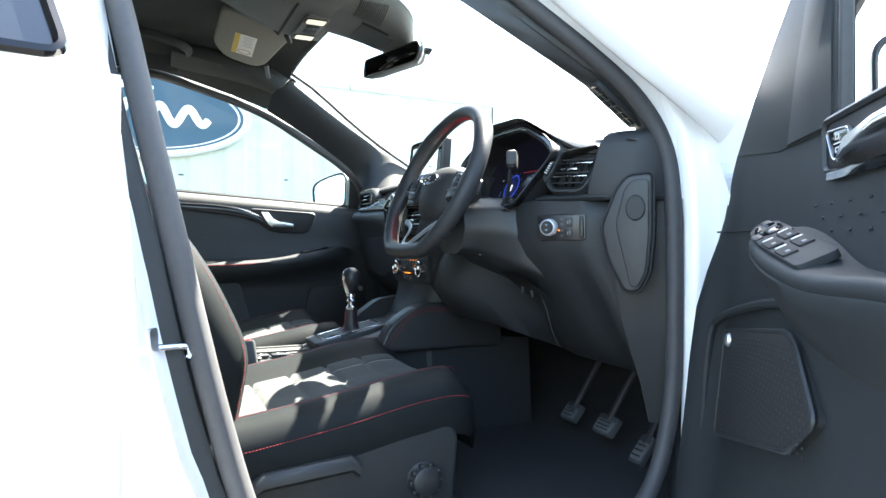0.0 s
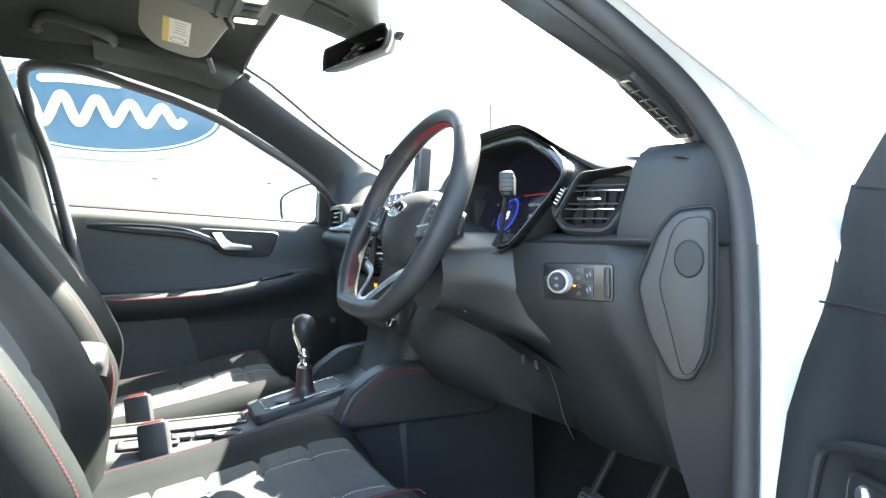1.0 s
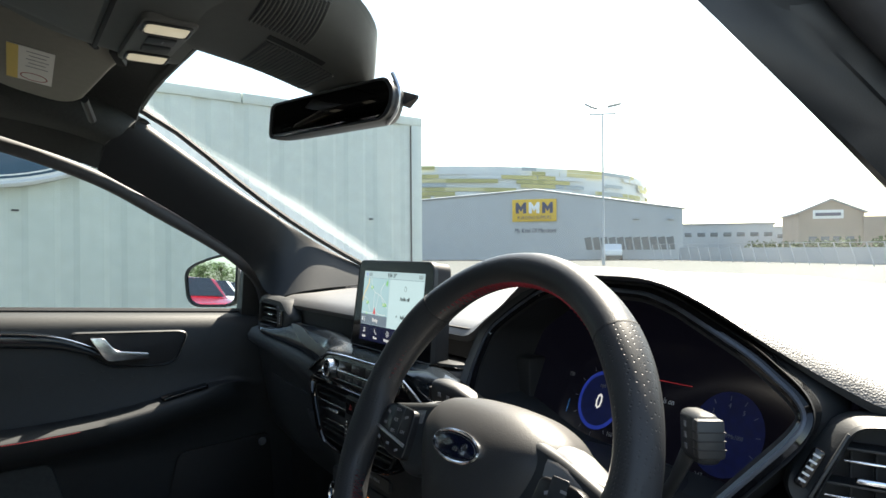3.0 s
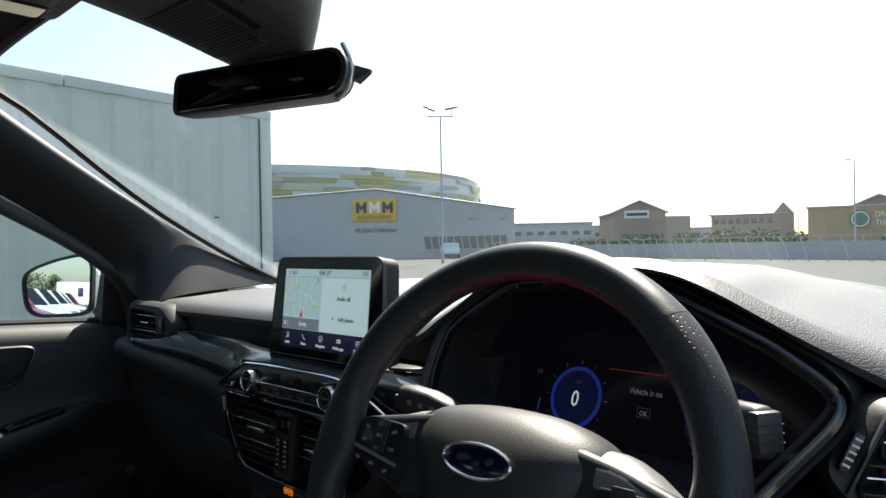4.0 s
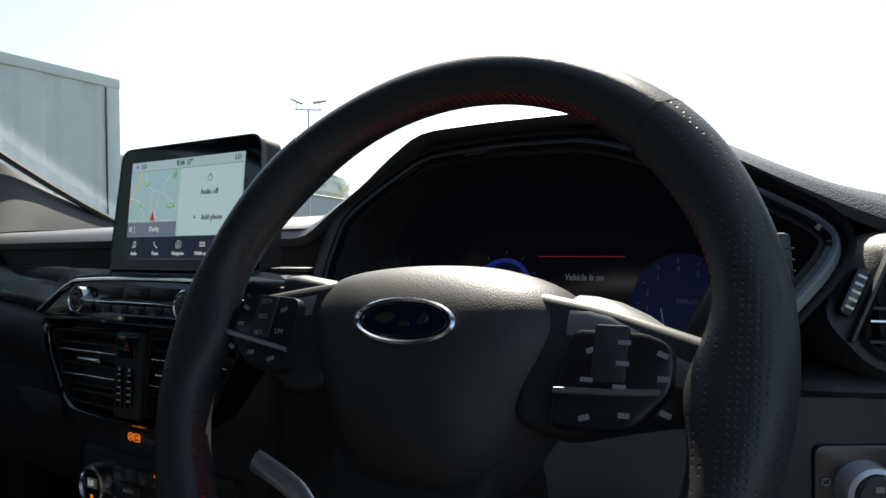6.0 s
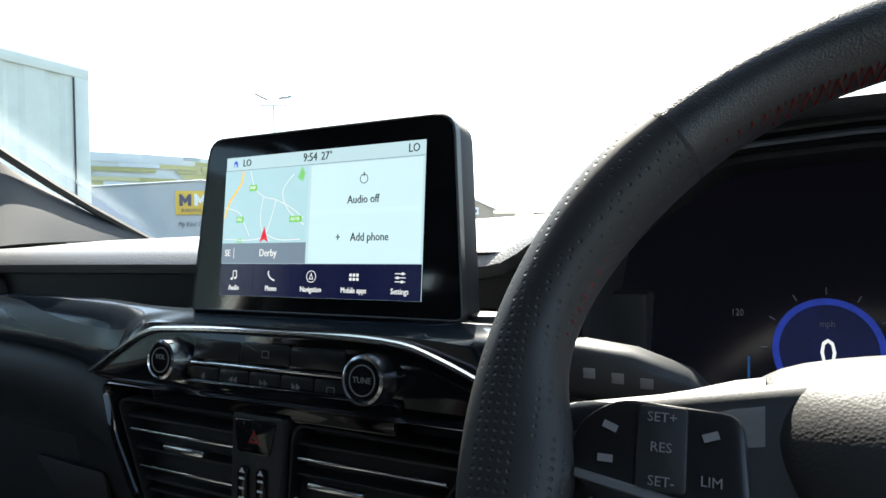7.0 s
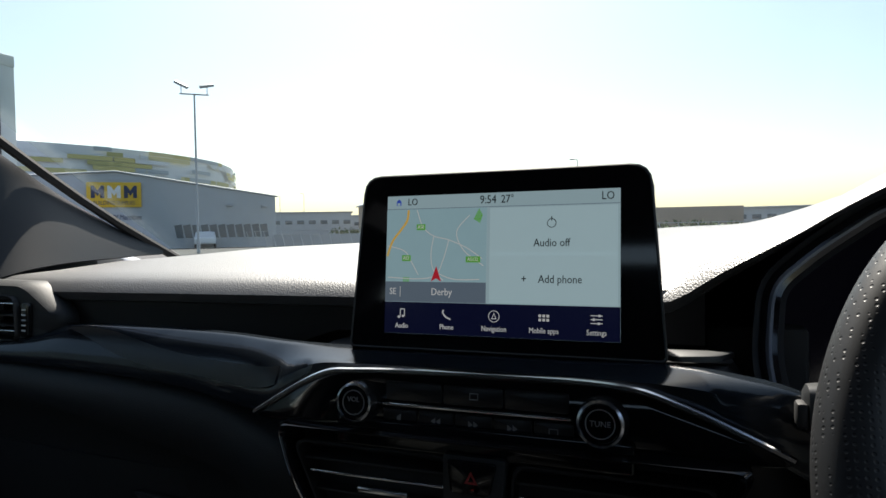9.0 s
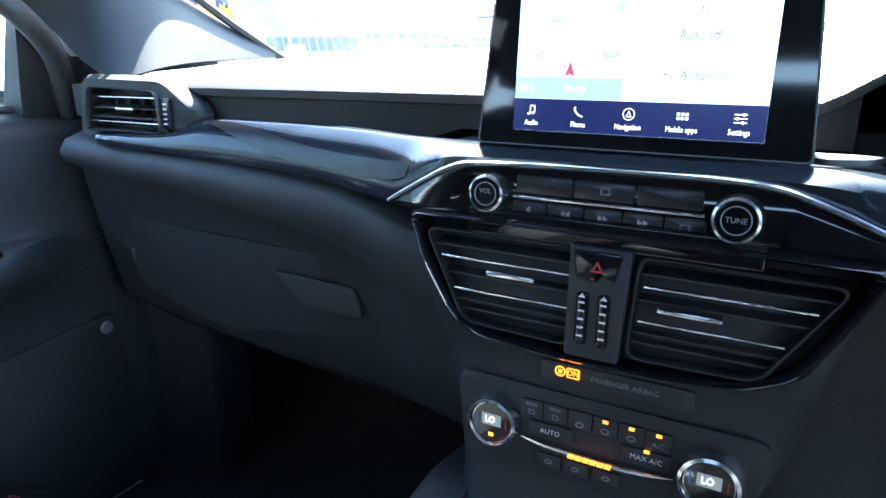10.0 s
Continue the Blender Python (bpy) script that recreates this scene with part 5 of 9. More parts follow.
for i in range(6):
    x = -0.050 + 0.0195 * i
    b = part("button", bm_slab(rounded(rect(0.0185, 0.015, x, 0.0135), 0.002), 0.002, None, 0.0006, 0.003), SMOOTH, heat, local=True)
    if i in (3, 4, 5):
        part("indicator", bm_box((0.004, 0.0024, 0.0006), 0, Matrix.Translation((x, 0.0185, 0.0032))), AMBER, b, local=True)
    if i == 5:
        writing("lettering", "A/C", 0.0055, hm @ Matrix.Translation((x, 0.0105, 0.0034)), DIM_ICON, b)
    elif i < 2:
        writing("lettering", ("REAR", "MAX")[i], 0.0042, hm @ Matrix.Translation((x, 0.0175, 0.0034)), DIM_ICON, b)
        part("symbol", bm_ring(rect(0.005, 0.004, x, 0.011), rect(0.0038, 0.0028, x, 0.011), 0.0002, None, 0.0034), DIM_ICON, b, local=True)
    else:
        part("symbol", bm_ring(oval(0.0033, 0.0026, 14, x, 0.0105), oval(0.0023, 0.0016, 14, x, 0.0105), 0.0002, None, 0.0034), DIM_ICON, b, local=True)
for body, x, y in (("AUTO", -0.034, -0.003), ("MAX A/C", 0.040, -0.003)):
    b = part("button", bm_slab(rounded(rect(0.036, 0.013, x, -0.003), 0.002), 0.002, None, 0.0006, 0.003), SMOOTH, heat, local=True)
    writing("lettering", body, 0.0058, hm @ Matrix.Translation((x, y, 0.0034)), ICON, b)
part("indicator", bm_box((0.004, 0.0024, 0.0006), 0, Matrix.Translation((0.040, 0.0035, 0.0034))), AMBER, heat, local=True)
for x in (-0.034, -0.012, 0.012):
    b = part("button", bm_slab(rounded(rect(0.020, 0.012, x, -0.029), 0.002), 0.002, None, 0.0006, 0.003), SMOOTH, heat, local=True)
    part("symbol", bm_ring(oval(0.0032, 0.0022, 14, x, -0.029), oval(0.0022, 0.0013, 14, x, -0.029), 0.0002, None, 0.0034), DIM_ICON, b, local=True)
# airbag lamp above
ab = thing("airbag_lamp", label="amber passenger airbag lamp on a dark strip", category="warning lamp", m=hm @ Matrix.Translation((0.012, 0.0505, 0.004)))
part("strip", bm_slab(rounded(rect(0.112, 0.017), 0.004), 0.006, None, 0.0008, 0.0002), SMOOTH, ab, local=True)
part("lamp_ring", bm_ring(oval(0.0042, 0.0042, 20, -0.040, 0.002), oval(0.0032, 0.0032, 20, -0.040, 0.002), 0.0004, None, 0.0015), AMBER, ab, local=True)
part("lamp_dot", bm_box((0.003, 0.003, 0.0004), 0, Matrix.Translation((-0.040, 0.002, 0.0013))), AMBER, ab, local=True)
part("lamp_box", bm_ring(rounded(rect(0.0100, 0.0080, -0.0300, 0.002), 0.001), rounded(rect(0.0085, 0.0065, -0.0300, 0.002), 0.001), 0.0004, None, 0.0015), AMBER, ab, local=True)
writing("lettering", "ON", 0.0062, world_of(ab) @ Matrix.Translation((-0.0300, 0.002, 0.0015)), AMBER, ab, narrow=0.9)
writing("lettering", "PASSENGER AIRBAG", 0.0058, world_of(ab) @ Matrix.Translation((0.008, 0.001, 0.0012)), DIM_ICON, ab, narrow=0.95)

# ---- touchscreen ----
tm = basis((0, -0.0055, 1.120), (1, 0, 0), (0, 0.105, 1))
ts = thing("touchscreen", label="upright black tablet screen showing a map page", category="touchscreen", m=tm)
bez = rounded([(-0.117, -0.064), (0.117, -0.064), (0.107, 0.0685), (-0.107, 0.0685)], [0.004, 0.004, 0.014, 0.014])
part("housing", bm_slab([(x * 0.99, y * 0.985) for x, y in bez], 0.022, None, 0.004, -0.003, 3), MATT, ts, local=True)
part("rim", bm_ring(bez, [(x * 0.985, y * 0.975) for x, y in bez], 0.006, None, 0.0018, 0.0008), SMOOTH, ts, local=True)
part("glass", bm_slab([(x * 0.986, y * 0.976) for x, y in bez], 0.006, None, 0, 0.0018), GLOSS, ts, "glossy black glass", local=True)
disp = part("display", bm_slab(rect(0.174, 0.104), 0.0006, None, 0, 0.0024), SCREEN_LIGHT, ts, "lit screen with map and tiles", local=True)


def on_screen(name, poly, material, z=0.0027):
    return part(name, bm_slab(poly, 0.0002, None, 0, z), material, disp, local=True)


def screen_word(body, size, x, y, material, align="CENTER", narrow=0.85):
    return writing("lettering", body, size, tm @ Matrix.Translation((x, y, 0.0032)), material, disp, align, narrow)


on_screen("status_line", rect(0.174, 0.0004, 0, 0.0418), SCREEN_BAR)
on_screen("map", rect(0.080, 0.0545, -0.047, 0.0142), SCREEN_MAP)
on_screen("map_bar", rect(0.080, 0.0150, -0.047, -0.0207), SCREEN_BAR)
on_screen("tile", rect(0.090, 0.0345, 0.0405, 0.0235), SCREEN_TILE)
on_screen("tile", rect(0.090, 0.0365, 0.0405, -0.0095), SCREEN_TILE)
on_screen("nav_bar", rect(0.174, 0.0235, 0, -0.0402), SCREEN_DARK)


def screen_line(pts, w, material, z=0.0029):
    pts = [p.xy for p in curve_pts([(x, y, 0) for x, y in pts], 4 * len(pts))]
    left, right = [], []
    for i, p in enumerate(pts):
        t = (pts[min(i + 1, len(pts) - 1)] - pts[max(i - 1, 0)]).normalized()
        n = Vector((-t.y, t.x)) * w / 2
        left.append((p.x + n.x, p.y + n.y)), right.append((p.x - n.x, p.y - n.y))
    bm = bmesh.new()
    a, b = [bm.verts.new((x, y, z)) for x, y in left], [bm.verts.new((x, y, z)) for x, y in right]
    for i in range(len(a) - 1):
        bm.faces.new((a[i], b[i], b[i + 1], a[i + 1]))
    return part("map_road", bm, material, disp, local=True)


screen_line([(-0.069, 0.041), (-0.070, 0.033), (-0.075, 0.026), (-0.082, 0.017), (-0.086, 0.006)], 0.0017, SCREEN_ORANGE)
for pts in ([(-0.062, 0.041), (-0.057, 0.028), (-0.048, 0.021), (-0.036, 0.018), (-0.022, 0.012), (-0.010, 0.004)], [(-0.086, 0.014), (-0.072, 0.010), (-0.066, 0.002), (-0.060, -0.008)], [(-0.048, 0.021), (-0.050, 0.008), (-0.048, -0.004), (-0.040, -0.012)], [(-0.036, 0.018), (-0.040, 0.004), (-0.046, -0.008), (-0.060, -0.011), (-0.085, -0.010)], [(-0.020, 0.036), (-0.030, 0.024), (-0.024, 0.010), (-0.009, -0.001)], [(-0.046, -0.006), (-0.032, -0.011), (-0.012, -0.011)]):
    screen_line(pts, 0.0007, SCREEN_ROAD)
on_screen("park", [(-0.017, 0.033), (-0.012, 0.030), (-0.010, 0.036), (-0.013, 0.041)], SCREEN_GREEN)
on_screen("park", rect(0.005, 0.0035, -0.070, -0.0115), SCREEN_GREEN)
for body, x, y, w in (("A50", -0.0585, 0.0278, 0.007), ("A52", -0.0700, 0.0045, 0.007), ("A5132", -0.0170, 0.0035, 0.011)):
    on_screen("road_shield", rect(w, 0.0044, x, y), SCREEN_GREEN, 0.0030)
    writing("lettering", body, 0.0036, tm @ Matrix.Translation((x, y, 0.0034)), SCREEN_WHITE, disp, narrow=0.85)
arrow = part("position_arrow", bm_slab([(-0.0495, -0.0128), (-0.0455, -0.0105), (-0.0415, -0.0128), (-0.0455, -0.0015)], 0.0003, None, 0, 0.0033), SCREEN_RED, disp, local=True)
screen_word("LO", 0.0075, -0.0655, 0.0468, SCREEN_INK)
screen_word("9:54", 0.0086, -0.0060, 0.0468, SCREEN_INK)
screen_word("27°", 0.0082, 0.0085, 0.0468, SCREEN_INK)
screen_word("LO", 0.0080, 0.0790, 0.0468, SCREEN_INK)
screen_word("Audio off", 0.0080, 0.0405, 0.0150, SCREEN_INK)
screen_word("Add phone", 0.0080, 0.0465, -0.0105, SCREEN_INK)
screen_word("+", 0.0080, 0.0210, -0.0105, SCREEN_INK)
screen_word("Derby", 0.0076, -0.0410, -0.0207, SCREEN_WHITE)
screen_word("SE", 0.0070, -0.0805, -0.0207, SCREEN_WHITE)
on_screen("bar_divider", rect(0.0004, 0.008, -0.0745, -0.0207), SCREEN_ROAD, 0.0030)
part("power_symbol", bm_ring(oval(0.0033, 0.0033, 24, 0.0405, 0.0290), oval(0.0028, 0.0028, 24, 0.0405, 0.0290), 0.0001, None, 0.0031), SCREEN_INK, disp, local=True)
on_screen("power_symbol", rect(0.0006, 0.003, 0.0405, 0.0322), SCREEN_INK, 0.0031)
on_screen("home_symbol", [(-0.0790, 0.0445), (-0.0752, 0.0445), (-0.0752, 0.0475), (-0.0771, 0.0495), (-0.0790, 0.0475)], SCREEN_BLUE, 0.0031)
on_screen("home_symbol", rect(0.0022, 0.0018, -0.0771, 0.0456), SCREEN_LIGHT, 0.0034)
for i, body in enumerate(("Audio", "Phone", "Navigation", "Mobile apps", "Settings")):
    x = -0.0725 + 0.0360 * i
    screen_word(body, 0.0054, x, -0.0462, SCREEN_WHITE, narrow=0.8)
    y = -0.0372
    if i == 2:
        part("menu_symbol", bm_ring(oval(0.0042, 0.0042, 28, x, y), oval(0.0037, 0.0037, 28, x, y), 0.0001, None, 0.0031), SCREEN_WHITE, disp, local=True)
        part("menu_symbol", bm_ring([(x - 0.002, y - 0.002), (x + 0.002, y - 0.002), (x, y + 0.0026)], [(x - 0.0012, y - 0.0014), (x + 0.0012, y - 0.0014), (x, y + 0.0014)], 0.0001, None, 0.0031), SCREEN_WHITE, disp, local=True)
    elif i == 3:
        for a in range(3):
            for b in range(2):
                on_screen("menu_symbol", rect(0.0019, 0.0019, x - 0.0028 + 0.0028 * a, y - 0.0014 + 0.0028 * b), SCREEN_WHITE, 0.0031)
    elif i == 4:
        for b in range(3):
            on_screen("menu_symbol", rect(0.0080, 0.0006, x, y - 0.0026 + 0.0026 * b), SCREEN_WHITE, 0.0031)
            on_screen("menu_symbol", rect(0.0014, 0.0018, x + (0.0015, -0.0018, 0.002)[b], y - 0.0026 + 0.0026 * b), SCREEN_WHITE, 0.0033)
    elif i == 0:
        on_screen("menu_symbol", rect(0.0006, 0.0056, x - 0.0014, y + 0.0004), SCREEN_WHITE, 0.0031)
        on_screen("menu_symbol", rect(0.0006, 0.0056, x + 0.0020, y + 0.0010), SCREEN_WHITE, 0.0031)
        on_screen("menu_symbol", rect(0.0038, 0.0008, x + 0.0003, y + 0.0034), SCREEN_WHITE, 0.0031)
        for dx, dy in ((-0.0024, -0.0024), (0.0010, -0.0018)):
            on_screen("menu_symbol", oval(0.0011, 0.0009, 10, x + dx, y + dy), SCREEN_WHITE, 0.0033)
    else:
        screen_line([(x - 0.0026, y + 0.0036), (x - 0.0030, y + 0.0014), (x - 0.0006, y - 0.0016), (x + 0.0030, y - 0.0032)], 0.0011, SCREEN_WHITE, 0.0031)
    if i:
        on_screen("menu_divider", rect(0.0002, 0.019, x - 0.0180, -0.0402), SCREEN_DARK, 0.0029)


# ---- steering wheel ----
wt, wy = radians(24.6), radians(0.5)
wm = Matrix.Translation((0.3676, -0.1405, 1.0292)) @ Matrix.Rotation(wy, 4, "Z") @ basis((0, 0, 0), (1, 0, 0), (0, math.sin(wt), math.cos(wt)))
wheel = thing("steering_wheel", label="black leather steering wheel with red stitching", category="steering wheel", m=wm)
HUB = wm.inverted() @ Matrix.Translation((0.368, -0.1427, 1.0347)) @ Matrix.Rotation(radians(1.0), 4, "Z") @ basis((0, 0, 0), (1, 0, 0), (0, math.sin(radians(24)), math.cos(radians(24))))
RIM = 0.1725


def hub_part(name, bm, material, parent, label="", **more):
    return part(name, moved(bm, HUB), material, parent, label, **more)


def rim_point(a):
    x, y = RIM * math.cos(a), RIM * math.sin(a)
    low = -0.150
    if y < low:
        y = low + (y - low) * 0.25
    return Vector((x, y, 0))


def rim_piece(a0, a1, r, n=24):
    angles = np.linspace(radians(a0), radians(a1), n)
    rings = []
    for a in angles:
        p = rim_point(a)
        t = (rim_point(a + 0.01) - rim_point(a - 0.01)).normalized()
        out = t.cross(Vector((0, 0, 1)))
        grip = 1 + 0.13 * math.exp(-((math.degrees(a) % 360 - 40) / 16) ** 2) + 0.13 * math.exp(-((math.degrees(a) % 360 - 140) / 16) ** 2)
        deg = math.degrees(a) % 360
        rest = 0.013 * (math.exp(-((deg - 182) / 11) ** 2) + math.exp(-((min(deg, 360 - deg) + (5 if deg < 180 else -5)) / 11) ** 2))
        ring = []
        for k in range(20):
            c, q = math.cos(2 * math.pi * k / 20), math.sin(2 * math.pi * k / 20)
            ring.append(p + r * grip * (c * out * 0.95 + q * Vector((0, 0, 1)) * 1.06) + out * rest * min(0.0, c))
        rings.append(ring)
    return bm_loft(rings)


part("rim_top", rim_piece(44.9, 133.1, 0.0163, 30), LEATHER, wheel, "smooth black leather", local=True)
part("rim_grip", rim_piece(133.0, 222, 0.0165, 44), PERF, wheel, "perforated leather", local=True)
part("rim_grip", rim_piece(-42, 45.0, 0.0165, 44), PERF, wheel, "perforated leather", local=True)
part("rim_bottom", rim_piece(221.8, 318.2, 0.0163, 26), LEATHER, wheel, "smooth black leather", local=True)
for a in (45.0, 133.0, 222.0, 318.0):
    part("seam", rim_piece(a - 0.25, a + 0.25, 0.01665, 3), MATT, wheel, local=True)
# crossed stitches round the inner side of the rim
for a0, a1 in ((12, 168), (196, 235), (-55, -16)):
    steps = int((a1 - a0) * RIM * math.pi / 180 / 0.0030)
    for flip in (1, -1):
        zz = []
        for i in range(steps):
            a = radians(a0 + (a1 - a0) * i / steps)
            p = rim_point(a)
            q = p.normalized()
            side = flip * (1 if i % 2 else -1)
            zz.append(p - q * (0.0152 - 0.0004 * flip) + Vector((0, 0, 0.0015 + 0.0052 * side)))
        part("stitching", bm_tube(zz, 0.00058, 4), RED, wheel, "red crossed stitching", local=True)

hub = [(-0.096, 0.025), (-0.080, 0.041), (-0.042, 0.049), (0.0, 0.0512), (0.040, 0.0485), (0.072, 0.0385), (0.090, 0.023), (0.090, 0.002), (0.074, -0.034), (0.050, -0.072), (0.022, -0.086), (-0.022, -0.086), (-0.050, -0.072), (-0.076, -0.034), (-0.096, 0.004)]
hub = [tuple(p.xy) for p in curve_pts([(x, y, 0) for x, y in hub], 60, True)]
hub_part("airbag_cover", bm_loft([[(x * s, (y + 0.01) * s - 0.01, z) for x, y in hub] for s, z in ((1.0, -0.060), (1.0, -0.044), (0.985, -0.035), (0.95, -0.0265), (0.88, -0.0168), (0.80, -0.0100), (0.70, -0.0040), (0.58, 0.0008), (0.45, 0.0045), (0.30, 0.0072), (0.15, 0.0085), (0.04, 0.0088))]), AIRBAG, wheel, "grained black airbag cover", local=True, sharp=60)
bm_ = Matrix.Translation((-0.002, 0.002, 0.0052)) @ Matrix.Rotation(radians(-1), 4, "X")
badge = hub_part("badge", bm_slab(oval(0.0305, 0.0118, 40), 0.006, bm_, 0.001, 0.0035), BADGE_BLUE, wheel, "dark blue oval badge", local=True)
hub_part("badge_rim", bm_ring(oval(0.0325, 0.0135, 40), oval(0.0295, 0.0110, 40), 0.006, bm_, 0.0038, 0.001), CHROME, badge, "chrome rim", local=True)
hub_part("badge_line", bm_ring(oval(0.0278, 0.0098, 40), oval(0.0270, 0.0092, 40), 0.0006, bm_, 0.0040), CHROME, badge, local=True)
for x, y, w, h in ((-0.012, 0.001, 0.013, 0.006), (0.002, -0.002, 0.006, 0.0042), (0.012, 0.0015, 0.006, 0.0068)):
    hub_part("badge_shape", bm_slab([(px + 0.35 * py, py) for px, py in oval(w / 2, h / 2, 16, x, y)], 0.0005, bm_, 0, 0.0042), CHROME, badge, "plain chrome shape", local=True)
for s in (1, -1):
    spoke = [(0.060, 0.030), (0.10, 0.023), (0.158, 0.006), (0.158, -0.026), (0.118, -0.036), (0.085, -0.046), (0.060, -0.040)] if s > 0 else [(0.060, 0.034), (0.10, 0.027), (0.158, 0.016), (0.158, -0.016), (0.118, -0.028), (0.085, -0.042), (0.060, -0.034)]
    poly = rounded([(s * x, y) for x, y in (spoke if s > 0 else spoke[::-1])], 0.010)
    hub_part("spoke", bm_slab(poly, 0.022, None, 0.007, -0.011, 3), SMOOTH, wheel, local=True)
    shoulder = []
    for x, yt in (((0.084, 0.033), (0.094, 0.0325), (0.105, 0.030), (0.120, 0.0235), (0.136, 0.013), (0.152, 0.007)) if s > 0 else ((0.084, 0.036), (0.094, 0.034), (0.110, 0.029), (0.128, 0.0245), (0.142, 0.0215), (0.154, 0.020))):
        arc = [(s * x, yt - 0.020 * (1 - math.cos(a)), -0.036 + 0.026 * math.sin(a)) for a in np.linspace(0, math.pi / 2, 8)]
        shoulder.append(arc + [(s * x, yt - 0.028, -0.0105), (s * x, yt - 0.030, -0.036)])
    hub_part("spoke_cover", bm_loft(shoulder), TITAN, wheel, "grey rounded spoke cover", local=True)
    padp = [(0.090, 0.0165), (0.132, 0.0185), (0.146, 0.008), (0.147, -0.009), (0.118, -0.030), (0.086, -0.031)]
    if s > 0:
        padp = [(0.088, 0.0065), (0.126, 0.0065), (0.138, 0.000), (0.138, -0.020), (0.120, -0.040), (0.082, -0.042)]
    pad = hub_part("button_pad", bm_slab(rounded([(s * x, y) for x, y in (padp if s < 0 else padp[::-1])], 0.007), 0.010, None, 0.0025, -0.003, 2), SWITCH_PLATE, wheel, "satin black button pad", local=True)
    drop = -0.012 if s > 0 else 0.0
    hub_part("pad_line", bm_loft([[(s * x, y + 0.0016, -0.0026), (s * x, y + 0.0008, -0.0012), (s * x, y - 0.0014, -0.0012), (s * x, y - 0.0018, -0.0026)] for x, y in (((0.0890, -0.0175), (0.115, -0.0135), (0.144, -0.0090)) if s < 0 else ((0.0840, -0.0245), (0.110, -0.0232), (0.133, -0.0212)))]), SILVER, pad, "satin bar", local=True)
    hub_part("key", bm_slab(rounded(rect(0.0165, 0.028, s * (0.1155 if s < 0 else 0.1090), 0.0025 + (0 if s < 0 else -0.0075)), 0.002), 0.002, None, 0.0008, -0.0022), SMOOTH, pad, local=True)
    for k, (x, y) in enumerate(((0.133, 0.008), (0.134, -0.003), (0.100, 0.008), (0.136, -0.0185), (0.118, -0.0210), (0.100, -0.0240))):
        hub_part("key_mark", bm_box((0.0052, 0.0026, 0.0003), 0, Matrix.Translation((s * x, y + drop, -0.0026)) @ Matrix.Rotation(radians(20 * (k % 3 - 1)), 4, "Z")), DIM_ICON, pad, local=True)
    for word, x, y in (("SET+", 0.1155, 0.0125), ("RES", 0.1155, 0.0025), ("SET-", 0.1150, -0.0085), ("LIM", 0.0995, -0.0065)):
        if s < 0:
            writing("lettering", word, 0.0046, wm @ HUB @ Matrix.Translation((s * x, y, -0.0016 if x > 0.1 else -0.0026)), DIM_ICON, pad)
        else:
            hub_part("key_mark", bm_box((0.006, 0.0022, 0.0003), 0, Matrix.Translation((s * x, y + drop, -0.0018))), DIM_ICON, pad, local=True)
low = rounded([(-0.056, -0.058), (0.056, -0.058), (0.030, -0.140), (-0.030, -0.140)], 0.010)
hub_part("lower_spoke", bm_slab(low, 0.016, None, 0.004, -0.022), MATT, wheel, local=True)
loop = [(-0.100, -0.083, -0.014), (-0.062, -0.095, -0.013), (-0.041, -0.111, -0.008), (-0.025, -0.135, 0.001), (-0.011, -0.148, 0.005), (0.011, -0.148, 0.005), (0.025, -0.135, 0.001), (0.041, -0.111, -0.008), (0.062, -0.095, -0.013), (0.100, -0.083, -0.014)]
hub_part("spoke_trim", bm_tube(curve_pts(loop, 60), 0.0064, 8, flat=0.40, up=(0, 0, 1)), SILVER, wheel, "satin chrome trim", local=True)

# ---- steering column and stalks ----
col = thing("steering_column", (0.36, 0.0, 0.95), "black moulded steering column shroud", "steering column")
# half widths and heights of its faceted section: top, shoulder, side, lower corner
COL = [(-0.098, 0.040, 0.992, 0.062, 0.974, 0.070, 0.935, 0.054, 0.895), (-0.046, 0.052, 1.000, 0.100, 0.978, 0.104, 0.930, 0.070, 0.884), (0.0, 0.070, 1.002, 0.128, 0.982, 0.148, 0.920, 0.132, 0.858), (0.040, 0.080, 0.999, 0.140, 0.982, 0.164, 0.914, 0.158, 0.836), (0.080, 0.085, 0.992, 0.145, 0.978, 0.170, 0.900, 0.166, 0.808), (0.125, 0.085, 0.985, 0.145, 0.970, 0.172, 0.880, 0.168, 0.786)]
rings = []
for i in range(16):
    y = -0.098 + 0.223 * i / 15
    tw, tz, sw, sz, mw, mz, lw_, lz = smooth_lerp(COL, y)
    half = [(tw, tz), (sw, sz), (mw, mz), (lw_, lz), (lw_ * 0.6, lz - 0.012)]
    rings.append([(0.36 + x, y, z) for x, z in rounded([(0.0, tz + 0.003)] + half + [(-x, z) for x, z in half[::-1]], 0.010, 3)])
part("shroud", bm_loft(rings), SMOOTH, col, sharp=50)
part("boss", bm_lathe([(0.0, -0.09), (0.045, -0.09), (0.052, -0.06), (0.045, -0.03), (0.0, -0.03)], 28, wm), MATT, col)
part("tilt_slot", bm_loft([[(0.455 + w, y, z), (0.455 - w, y, z), (0.455 - w, y + 0.05, z - 0.035), (0.455 + w, y + 0.05, z - 0.035)] for y, z, w in ((-0.010, 0.846, 0.030), (0.03, 0.818, 0.040), (0.080, 0.786, 0.046))]), MATT, col, "dark opening under the column")
for p, d in (((0.448, 0.030, 0.806), 0.2), ((0.462, 0.045, 0.798), -0.3)):
    part("clip", bm_box((0.006, 0.004, 0.014), 0.001, Matrix.Translation(p) @ Matrix.Rotation(d, 4, "Y")), HANDLE, col, "small grey clip")
